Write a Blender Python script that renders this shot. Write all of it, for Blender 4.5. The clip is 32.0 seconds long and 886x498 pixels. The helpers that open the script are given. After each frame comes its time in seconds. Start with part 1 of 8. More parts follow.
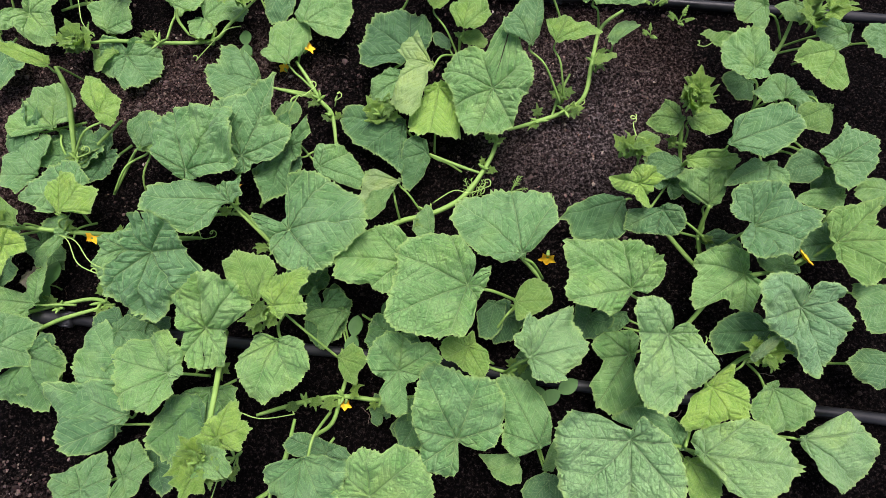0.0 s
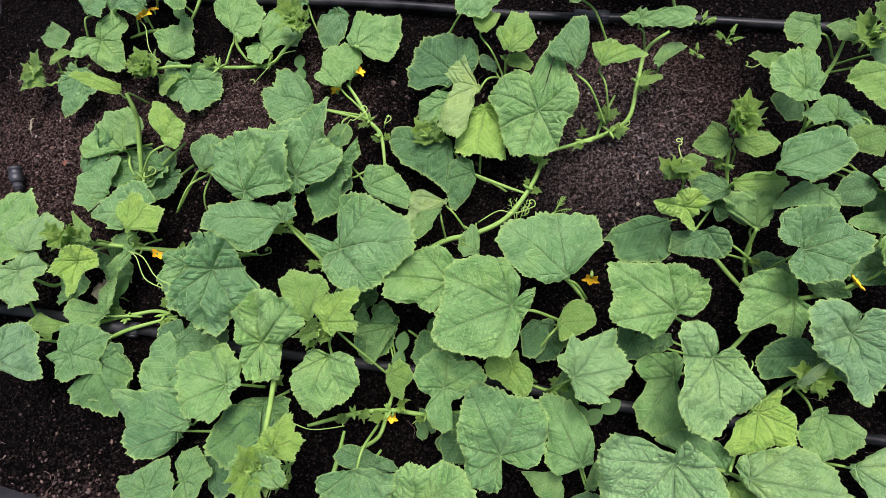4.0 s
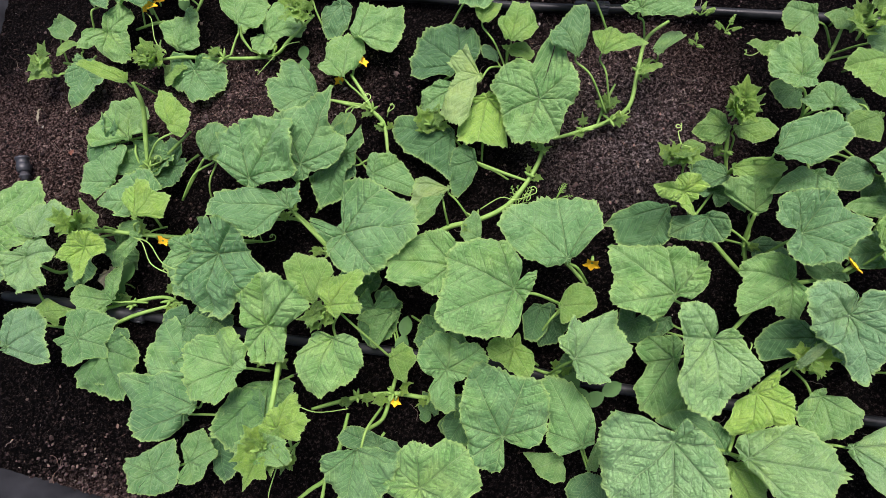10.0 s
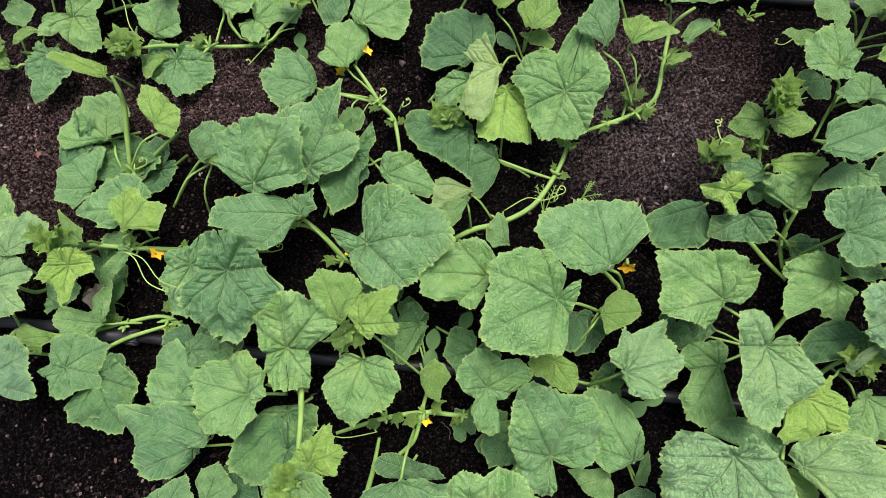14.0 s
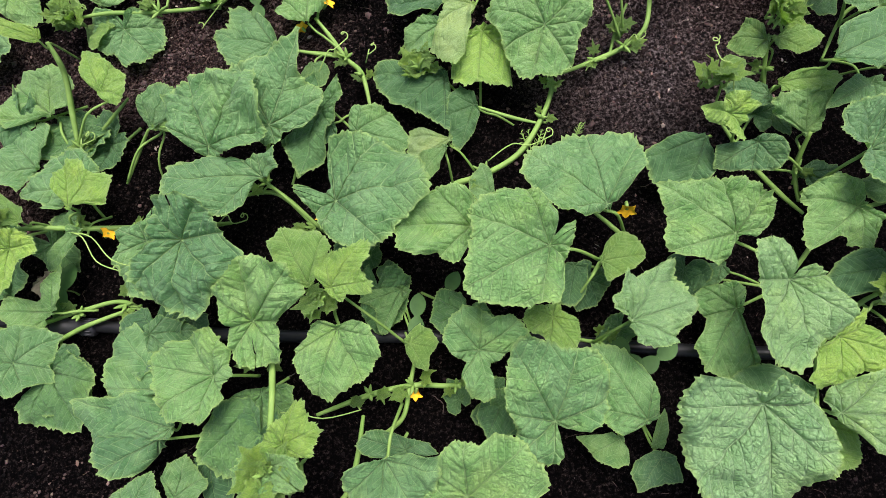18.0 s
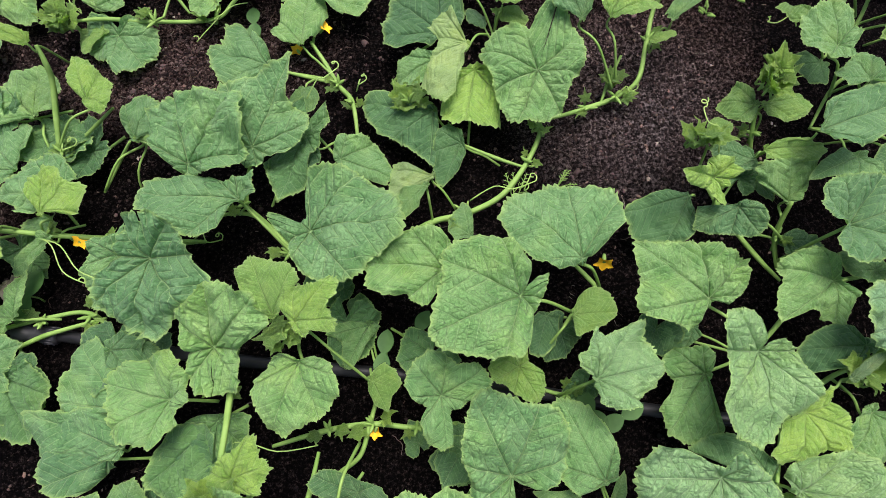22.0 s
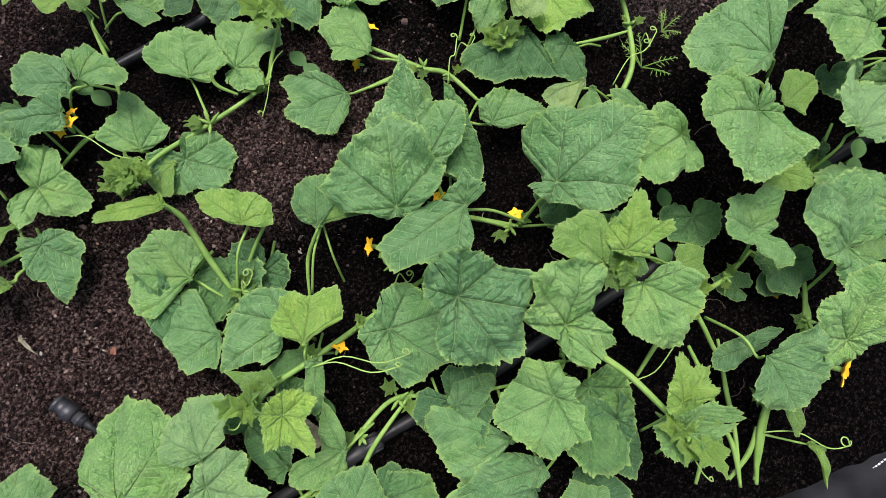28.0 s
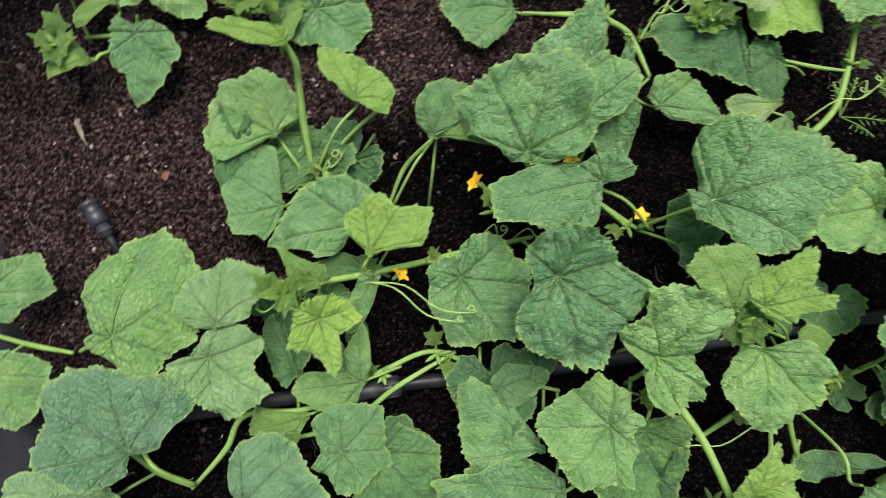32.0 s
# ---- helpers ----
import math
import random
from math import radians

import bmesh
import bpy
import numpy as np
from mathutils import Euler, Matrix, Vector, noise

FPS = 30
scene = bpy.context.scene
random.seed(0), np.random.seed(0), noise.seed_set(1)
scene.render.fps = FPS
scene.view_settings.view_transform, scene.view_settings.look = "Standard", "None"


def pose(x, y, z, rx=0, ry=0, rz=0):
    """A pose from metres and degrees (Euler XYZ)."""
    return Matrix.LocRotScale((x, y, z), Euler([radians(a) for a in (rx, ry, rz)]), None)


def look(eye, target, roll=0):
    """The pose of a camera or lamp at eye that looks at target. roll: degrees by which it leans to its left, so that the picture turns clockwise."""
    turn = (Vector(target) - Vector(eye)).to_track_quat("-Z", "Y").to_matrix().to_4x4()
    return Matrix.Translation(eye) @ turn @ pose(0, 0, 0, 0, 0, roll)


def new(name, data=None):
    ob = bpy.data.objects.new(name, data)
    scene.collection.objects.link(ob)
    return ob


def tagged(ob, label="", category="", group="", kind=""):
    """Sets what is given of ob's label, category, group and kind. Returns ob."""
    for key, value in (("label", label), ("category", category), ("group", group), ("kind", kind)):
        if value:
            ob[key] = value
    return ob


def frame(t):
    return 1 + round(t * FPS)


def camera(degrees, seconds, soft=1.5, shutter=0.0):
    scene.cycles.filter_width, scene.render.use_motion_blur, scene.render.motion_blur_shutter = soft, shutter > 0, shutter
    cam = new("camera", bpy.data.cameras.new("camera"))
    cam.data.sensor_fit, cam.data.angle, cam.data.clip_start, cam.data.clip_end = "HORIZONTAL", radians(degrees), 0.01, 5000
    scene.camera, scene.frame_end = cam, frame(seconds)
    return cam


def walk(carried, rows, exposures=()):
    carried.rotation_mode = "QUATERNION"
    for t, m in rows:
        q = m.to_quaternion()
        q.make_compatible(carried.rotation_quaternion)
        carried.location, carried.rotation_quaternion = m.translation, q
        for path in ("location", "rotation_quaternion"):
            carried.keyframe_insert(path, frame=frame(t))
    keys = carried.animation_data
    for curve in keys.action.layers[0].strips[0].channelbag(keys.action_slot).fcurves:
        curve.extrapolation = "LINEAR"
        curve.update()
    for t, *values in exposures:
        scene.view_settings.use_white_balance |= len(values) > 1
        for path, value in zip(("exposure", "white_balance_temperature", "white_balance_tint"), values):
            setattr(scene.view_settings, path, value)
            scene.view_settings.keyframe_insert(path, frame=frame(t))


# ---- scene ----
cam = camera(73.80, 32.0, 0.5, 0.25)
walk(cam, [
    (0.00, pose(-0.0000, -0.5208, 0.9019, 17.56, 2.53, -7.01)),
    (0.50, pose(-0.0007, -0.5185, 0.9032, 17.73, 2.51, -6.94)),
    (1.00, pose(-0.0074, -0.5223, 0.9040, 18.11, 1.88, -5.22)),
    (1.50, pose(-0.0032, -0.5269, 0.9060, 18.26, 2.85, -4.00)),
    (2.00, pose(-0.0066, -0.5268, 0.9060, 18.36, 3.57, -3.48)),
    (2.50, pose(-0.0152, -0.5201, 0.9062, 18.46, 3.41, -4.11)),
    (3.00, pose(0.0012, -0.5046, 0.9177, 17.87, 5.52, -4.34)),
    (3.50, pose(-0.0017, -0.5043, 0.9303, 18.10, 5.98, -4.78)),
    (5.50, pose(-0.0117, -0.5063, 0.9359, 17.45, 6.48, -6.18)),
    (6.00, pose(-0.0184, -0.5065, 0.9349, 17.30, 6.48, -5.70)),
    (6.50, pose(-0.0148, -0.5066, 0.9346, 17.09, 6.38, -6.54)),
    (7.00, pose(-0.0109, -0.5081, 0.9335, 17.02, 6.71, -7.14)),
    (7.50, pose(-0.0172, -0.5161, 0.9339, 17.28, 6.19, -7.12)),
    (8.00, pose(-0.0233, -0.5234, 0.9340, 17.59, 5.94, -6.36)),
    (8.50, pose(-0.0205, -0.5270, 0.9332, 17.76, 6.22, -5.91)),
    (9.00, pose(-0.0150, -0.5337, 0.9351, 17.98, 6.24, -5.47)),
    (9.50, pose(-0.0143, -0.5380, 0.9363, 18.26, 6.14, -5.45)),
    (10.00, pose(-0.0094, -0.5332, 0.9361, 18.29, 6.14, -5.28)),
    (10.50, pose(-0.0086, -0.5246, 0.9352, 18.21, 6.19, -5.79)),
    (11.00, pose(-0.0056, -0.5176, 0.9349, 18.18, 6.29, -5.94)),
    (11.50, pose(-0.0052, -0.5192, 0.9327, 18.25, 6.39, -5.82)),
    (12.00, pose(0.0033, -0.5258, 0.9341, 18.63, 6.91, -5.82)),
    (12.50, pose(-0.0059, -0.5208, 0.9308, 18.61, 5.92, -5.70)),
    (13.00, pose(-0.0205, -0.5073, 0.9284, 17.99, 5.28, -5.99)),
    (13.50, pose(-0.0640, -0.4822, 0.9212, 16.86, 3.82, -6.54)),
    (14.00, pose(-0.1155, -0.4579, 0.8982, 15.79, 2.29, -8.19)),
    (14.50, pose(-0.1550, -0.4521, 0.8476, 14.48, 0.86, -8.52)),
    (16.50, pose(-0.1444, -0.4725, 0.7897, 14.50, 2.20, -9.54)),
    (17.00, pose(-0.1258, -0.4819, 0.7903, 14.81, 3.05, -10.40)),
    (17.50, pose(-0.1068, -0.4954, 0.7950, 15.95, 3.89, -11.66)),
    (18.00, pose(-0.0986, -0.5035, 0.7983, 16.10, 3.63, -11.92)),
    (18.50, pose(-0.0762, -0.5155, 0.8074, 16.87, 3.96, -10.89)),
    (19.00, pose(-0.0463, -0.5248, 0.8054, 17.25, 3.31, -9.46)),
    (19.50, pose(-0.0241, -0.5299, 0.8022, 17.65, 2.93, -9.33)),
    (20.00, pose(-0.0079, -0.5322, 0.8095, 17.93, 4.03, -10.82)),
    (20.50, pose(-0.0191, -0.5270, 0.8123, 17.77, 3.98, -9.82)),
    (21.00, pose(-0.0307, -0.5138, 0.8060, 17.84, 4.09, -10.27)),
    (21.50, pose(-0.0484, -0.4874, 0.7920, 17.58, 2.87, -10.03)),
    (22.00, pose(-0.0665, -0.4736, 0.7989, 17.59, 1.77, -7.53)),
    (22.50, pose(-0.0786, -0.4658, 0.7991, 17.67, 0.53, -6.45)),
    (23.00, pose(-0.1030, -0.4380, 0.7993, 17.07, -1.36, -6.99)),
    (23.50, pose(-0.1660, -0.3976, 0.8234, 17.55, -2.42, -4.81)),
    (24.00, pose(-0.2608, -0.3588, 0.8154, 17.21, -2.55, 3.23)),
    (24.50, pose(-0.4414, -0.2688, 0.7589, 13.54, -0.37, -8.03)),
    (26.50, pose(-0.5790, -0.2682, 0.8249, 12.93, -3.21, -39.90)),
    (27.00, pose(-0.5165, -0.2973, 0.8155, 12.57, -0.37, -41.49)),
    (27.50, pose(-0.4764, -0.2811, 0.8052, 12.37, 0.05, -45.41)),
    (28.00, pose(-0.4810, -0.2864, 0.8127, 12.75, 0.59, -45.56)),
    (28.50, pose(-0.5069, -0.2886, 0.8304, 14.43, 0.09, -45.76)),
    (29.00, pose(-0.5159, -0.2803, 0.8421, 15.62, -0.08, -45.60)),
    (29.50, pose(-0.5233, -0.2706, 0.8425, 15.75, -1.01, -44.86)),
    (30.00, pose(-0.5243, -0.2768, 0.8406, 15.71, -1.35, -44.40)),
    (30.50, pose(-0.5208, -0.2747, 0.8319, 14.91, -2.14, -42.26)),
    (31.00, pose(-0.4723, -0.2751, 0.8017, 12.42, -1.05, -35.48)),
    (31.50, pose(-0.4769, -0.2515, 0.7693, 10.50, -1.23, -30.95)),
    (32.00, pose(-0.5502, -0.2365, 0.7139, 8.94, -1.74, -21.94)),
], ((0, 1.36, 6350, 20), (24, 1.31, 6350, 19), (27, 1.24, 6350, 15), (32, 1.2, 6350, 15)))

# ---- light: a bright overcast sky ----
world = bpy.data.worlds.new("overcast_sky")
scene.world = world
world.use_nodes = True
sky = world.node_tree.nodes.new("ShaderNodeTexSky")
sky.sky_type, sky.sun_disc = "NISHITA", False
sky.sun_elevation, sky.sun_rotation = radians(76), radians(34)
sky.air_density, sky.dust_density, sky.ozone_density = 1.0, 4.0, 1.0
world.node_tree.links.new(sky.outputs[0], world.node_tree.nodes["Background"].inputs["Color"])
world.node_tree.nodes["Background"].inputs["Strength"].default_value = 0.085
sun = new("sun", bpy.data.lights.new("sun", "SUN"))
sun.data.energy, sun.data.angle, sun.data.color = 2.3, radians(32), (1.0, 0.97, 0.94)
sun.matrix_world = look((0.4, 0.6, 2.9), (0, 0, 0))


def tube_mesh(name, points, radii, sides=8, steps=6, ridge=0.0):
    """A round, tapering tube along a smooth line through the points."""
    pts = [Vector(p) for p in points]
    line, rad = [], []
    for i in range(len(pts) - 1):
        a, b, c, d = pts[max(i - 1, 0)], pts[i], pts[i + 1], pts[min(i + 2, len(pts) - 1)]
        for k in range(steps):
            u = k / steps
            line.append(0.5 * (2 * b + (c - a) * u + (2 * a - 5 * b + 4 * c - d) * u * u + (3 * b - a - 3 * c + d) * u ** 3))
            rad.append(radii[i] * (1 - u) + radii[i + 1] * u)
    line.append(pts[-1]), rad.append(radii[-1])
    verts, faces, side = [], [], Vector((0.31, 0.17, 0.93))
    for i, p in enumerate(line):
        way = (line[min(i + 1, len(line) - 1)] - line[max(i - 1, 0)]).normalized()
        side = (side - way * side.dot(way)).normalized()
        up = way.cross(side)
        for k in range(sides):
            a = 2 * math.pi * k / sides
            r = rad[i] * (1 + ridge * (k % 2))
            verts.append(p + (side * math.cos(a) + up * math.sin(a)) * r)
        if i:
            o = (i - 1) * sides
            faces += [(o + k, o + (k + 1) % sides, o + sides + (k + 1) % sides, o + sides + k) for k in range(sides)]
    faces += [tuple(range(sides))[::-1], tuple(range(len(verts) - sides, len(verts)))]
    me = bpy.data.meshes.new(name)
    me.from_pydata([tuple(v) for v in verts], [], faces)
    me.shade_smooth()
    return me


def bead(name, data, material, parent, label=""):
    """Links a mesh as one part under a thing or a part."""
    ob = new(name, data)
    data.materials.append(material) if not data.materials else None
    ob.parent = parent
    if label:
        tagged(ob, label)
    return ob


def thing(name, x, y, z, label, category, group=""):
    ob = new(name)
    ob.location = (x, y, z)
    ob.empty_display_size = 0.05
    return tagged(ob, label, category, group)


# ---- materials ----
def nodes_of(name):
    mat = bpy.data.materials.new(name)
    mat.use_nodes = True
    return mat, mat.node_tree.nodes, mat.node_tree.links, mat.node_tree.nodes["Principled BSDF"]


def ramp(nodes, stops):
    node = nodes.new("ShaderNodeValToRGB")
    while len(node.color_ramp.elements) < len(stops):
        node.color_ramp.elements.new(0.5)
    for e, (at, c) in zip(node.color_ramp.elements, stops):
        e.position, e.color = at, (*c, 1) if len(c) == 3 else c
    return node


def mixed(nodes, links, how, fac, a, b):
    node = nodes.new("ShaderNodeMix")
    node.data_type, node.blend_type = "RGBA", how
    for socket, value in ((node.inputs["Factor"], fac), (node.inputs[6], a), (node.inputs[7], b)):
        if isinstance(value, bpy.types.NodeSocket):
            links.new(value, socket)
        else:
            socket.default_value = (*value, 1) if isinstance(value, tuple) else value
    return node.outputs[2]


def textured(nodes, links, kind, scale, vector=None, **values):
    node = nodes.new(kind)
    node.inputs["Scale"].default_value = scale
    for k, v in values.items():
        node.inputs[k].default_value = v
    if vector is not None:
        links.new(vector, node.inputs["Vector"])
    return node


def bumped(nodes, links, shader, height, strength, distance):
    node = nodes.new("ShaderNodeBump")
    node.inputs["Strength"].default_value, node.inputs["Distance"].default_value = strength, distance
    links.new(height, node.inputs["Height"])
    links.new(node.outputs[0], shader.inputs["Normal"])
    return node


def leaf_material(name, low, high, vein, rough=0.5, thin=0.2):
    mat, n, l, p = nodes_of(name)
    flat, ribs, edge = (n.new("ShaderNodeAttribute") for _ in range(3))
    flat.attribute_name, ribs.attribute_name, edge.attribute_name = "flat", "ribs", "rim"
    info = n.new("ShaderNodeObjectInfo")
    shift = n.new("ShaderNodeVectorMath")
    shift.operation = "MULTIPLY_ADD"
    l.new(info.outputs["Random"], shift.inputs[0])
    shift.inputs[1].default_value = (37, 19, 11)
    l.new(flat.outputs["Vector"], shift.inputs[2])
    at = shift.outputs[0]
    wobble = textured(n, l, "ShaderNodeTexNoise", 9, at, Detail=2)
    bent = n.new("ShaderNodeVectorMath")
    bent.operation = "MULTIPLY_ADD"
    l.new(wobble.outputs["Color"], bent.inputs[0])
    bent.inputs[1].default_value = (0.07, 0.07, 0)
    l.new(at, bent.inputs[2])

    def scaled(socket, by, plus=None):
        node = n.new("ShaderNodeMath")
        node.operation = "MULTIPLY" if plus is None else "MULTIPLY_ADD"
        l.new(socket, node.inputs[0])
        node.inputs[1].default_value = by
        if plus is not None:
            l.new(plus, node.inputs[2])
        return node.outputs[0]

    def worked(how, a, b):
        node = n.new("ShaderNodeMath")
        node.operation = how
        for socket, value in zip(node.inputs, (a, b)):
            if isinstance(value, bpy.types.NodeSocket):
                l.new(value, socket)
            elif value is not None:
                socket.default_value = value
        return node.outputs[0]

    def fading(socket, start, stop, top):
        node = n.new("ShaderNodeMapRange")
        node.interpolation_type = "SMOOTHSTEP"
        l.new(socket, node.inputs[0])
        node.inputs[1].default_value, node.inputs[2].default_value = start, stop
        node.inputs[3].default_value, node.inputs[4].default_value = top, 0.0
        return node.outputs[0]

    parts = n.new("ShaderNodeSeparateXYZ")
    l.new(ribs.outputs["Vector"], parts.inputs[0])
    along, main, pitch = parts.outputs

    def branches(slope, times, wide, top):
        run = worked("MULTIPLY", worked("MULTIPLY_ADD", main, slope), pitch)
        run.node.inputs[0].links[0].from_node.inputs[2].default_value = 0
        l.new(along, run.node.inputs[0].links[0].from_node.inputs[2])
        part = worked("FRACT", worked("MULTIPLY", run, times), None)
        near = worked("SUBTRACT", 0.5, worked("ABSOLUTE", worked("SUBTRACT", part, 0.5), None))
        return fading(near, wide * 0.3, wide, top)

    veins = worked("MAXIMUM", fading(main, 0.003, 0.013, 0.85), branches(-0.8, 1.0, 0.07, 0.6))
    veins = worked("MAXIMUM", veins, branches(1.1, 2.6, 0.1, 0.13))
    blotch = textured(n, l, "ShaderNodeTexNoise", 2.4, at, Detail=5, Roughness=0.6)
    tone = ramp(n, [(0.32, low), (0.68, high)])
    l.new(blotch.outputs["Fac"], tone.inputs[0])
    spread = ramp(n, [(0.0, (0.56, 0.63, 0.72)), (0.5, (0.9, 0.9, 0.92)), (1.0, (1.08, 1.0, 0.86))])
    l.new(info.outputs["Random"], spread.inputs[0])
    body = mixed(n, l, "MULTIPLY", 1.0, tone.outputs[0], spread.outputs[0])
    mottle = textured(n, l, "ShaderNodeTexNoise", 34, at, Detail=6, Roughness=0.75)
    fleck = ramp(n, [(0.3, (0.55, 0.62, 0.55)), (0.5, (1, 1, 1)), (0.7, (1.4, 1.32, 1.4))])
    l.new(mottle.outputs["Fac"], fleck.inputs[0])
    body = mixed(n, l, "MULTIPLY", 0.55, body, fleck.outputs[0])
    grain = textured(n, l, "ShaderNodeTexNoise", 52, at, Detail=4, Roughness=0.8)
    speck = ramp(n, [(0.36, (0.55, 0.62, 0.55)), (0.5, (1, 1, 1)), (0.64, (1.45, 1.36, 1.5))])
    l.new(grain.outputs["Fac"], speck.inputs[0])
    body = mixed(n, l, "MULTIPLY", 0.6, body, speck.outputs[0])
    net = textured(n, l, "ShaderNodeTexVoronoi", 12, bent.outputs[0])
    net.feature = "DISTANCE_TO_EDGE"
    # fine net between the domes
    crease_shade = ramp(n, [(0.0, (1, 1, 1)), (0.075, (0, 0, 0))])
    l.new(net.outputs["Distance"], crease_shade.inputs[0])
    sulk = textured(n, l, "ShaderNodeTexNoise", 1.1, at, Detail=2)
    warm = ramp(n, [(0.52, (1, 1, 1)), (0.72, (1.18, 1.09, 0.9))])
    l.new(sulk.outputs["Fac"], warm.inputs[0])
    body = mixed(n, l, "MULTIPLY", 1.0, body, warm.outputs[0])
    # creases darkened in the colour, as shade between the raised cells
    body = mixed(n, l, "MULTIPLY", scaled(crease_shade.outputs[0], 0.4), body, (0.52, 0.62, 0.5))
    body = mixed(n, l, "MIX", scaled(veins, 0.8), body, vein)
    body = mixed(n, l, "MIX", scaled(edge.outputs["Fac"], 0.8), body, (0.32, 0.48, 0.13))
    specks = textured(n, l, "ShaderNodeTexVoronoi", 21, at)
    dots = ramp(n, [(0.03, (1, 1, 1)), (0.07, (0, 0, 0))])
    l.new(specks.outputs["Distance"], dots.inputs[0])
    where = textured(n, l, "ShaderNodeTexNoise", 1.5, at, Detail=1)
    here = ramp(n, [(0.57, (0, 0, 0)), (0.66, (0.8, 0.8, 0.8))])
    l.new(where.outputs["Fac"], here.inputs[0])
    both = n.new("ShaderNodeMath")
    both.operation = "MULTIPLY"
    l.new(dots.outputs[0], both.inputs[0])
    l.new(here.outputs[0], both.inputs[1])
    body = mixed(n, l, "MIX", both.outputs[0], body, (0.035, 0.045, 0.02))
    l.new(body, p.inputs["Base Color"])
    gloss = ramp(n, [(0.3, (rough - 0.1,) * 3), (0.7, (rough + 0.15,) * 3)])
    l.new(mottle.outputs["Fac"], gloss.inputs[0])
    l.new(gloss.outputs[0], p.inputs["Roughness"])
    p.inputs["Specular IOR Level"].default_value = 0.5
    p.inputs["Sheen Weight"].default_value = 0.04
    p.inputs["Sheen Roughness"].default_value = 0.4
    dome = ramp(n, [(0.0, (0, 0, 0)), (0.12, (0.62, 0.62, 0.62)), (0.35, (1, 1, 1))])
    dome.color_ramp.interpolation = "EASE"
    l.new(net.outputs["Distance"], dome.inputs[0])
    swell = textured(n, l, "ShaderNodeTexNoise", 8, bent.outputs[0], Detail=3, Roughness=0.55)
    fine = textured(n, l, "ShaderNodeTexVoronoi", 30, bent.outputs[0])
    fine.feature = "DISTANCE_TO_EDGE"
    quilt = ramp(n, [(0.0, (0, 0, 0)), (0.2, (0.8, 0.8, 0.8)), (0.45, (1, 1, 1))])
    l.new(fine.outputs["Distance"], quilt.inputs[0])
    height = scaled(mottle.outputs["Fac"], 0.22, scaled(dome.outputs[0], 0.45))
    height = scaled(quilt.outputs[0], 0.14, height)
    height = scaled(swell.outputs["Fac"], 0.8, height)
    height = scaled(veins, -0.8, height)
    span = n.new("ShaderNodeSeparateXYZ")
    l.new(flat.outputs["Vector"], span.inputs[0])
    bumped(n, l, p, worked("MULTIPLY", height, worked("MAXIMUM", span.outputs[2], 0.6)), 1.0, 0.0044)
    glow = n.new("ShaderNodeBsdfTranslucent")
    l.new(mixed(n, l, "MULTIPLY", 1.0, body, (1.4, 1.55, 0.85)), glow.inputs["Color"])
    blend = n.new("ShaderNodeMixShader")
    blend.inputs[0].default_value = thin
    l.new(p.outputs[0], blend.inputs[1])
    l.new(glow.outputs[0], blend.inputs[2])
    l.new(blend.outputs[0], n["Material Output"].inputs["Surface"])
    return mat


LEAF = {
    "": leaf_material("leaf_green", (0.108, 0.275, 0.07), (0.215, 0.405, 0.136), (0.36, 0.55, 0.22)),
    "l": leaf_material("leaf_bright", (0.18, 0.375, 0.056), (0.29, 0.485, 0.096), (0.4, 0.58, 0.18)),
    # older, low under-leaves: a darker green with the canopy's shade put in
    "d": leaf_material("leaf_shaded", (0.06, 0.175, 0.047), (0.118, 0.268, 0.08), (0.22, 0.4, 0.15)),
    "g": leaf_material("leaf_bluish", (0.14, 0.30, 0.105), (0.235, 0.415, 0.165), (0.34, 0.52, 0.25), 0.4),
    "p": leaf_material("leaf_underside", (0.27, 0.43, 0.13), (0.36, 0.52, 0.2), (0.42, 0.58, 0.26), 0.55, 0.3),
    "n": leaf_material("leaf_newborn", (0.18, 0.375, 0.042), (0.28, 0.475, 0.08), (0.42, 0.58, 0.18), 0.46, 0.25),
}


def stem_material(name, low, high):
    mat, n, l, p = nodes_of(name)
    co = n.new("ShaderNodeTexCoord")
    a = textured(n, l, "ShaderNodeTexNoise", 40, co.outputs["Object"], Detail=5)
    tone = ramp(n, [(0.3, low), (0.7, high)])
    l.new(a.outputs["Fac"], tone.inputs[0])
    l.new(tone.outputs[0], p.inputs["Base Color"])
    p.inputs["Roughness"].default_value = 0.6
    p.inputs["Specular IOR Level"].default_value = 0.25
    hair = textured(n, l, "ShaderNodeTexNoise", 900, co.outputs["Object"], Detail=2)
    bumped(n, l, p, hair.outputs["Fac"], 0.5, 0.001)
    return mat


STEM = stem_material("vine_green", (0.12, 0.225, 0.04), (0.2, 0.32, 0.075))
TENDRIL = stem_material("tendril_green", (0.22, 0.36, 0.08), (0.33, 0.46, 0.13))
SEED = stem_material("seed_leaf_green", (0.026, 0.075, 0.014), (0.05, 0.115, 0.025))
PETAL = stem_material("flower_yellow", (0.75, 0.38, 0.01), (0.85, 0.52, 0.02))
DRYLEAF = stem_material("withered_tan", (0.10, 0.085, 0.055), (0.2, 0.18, 0.12))


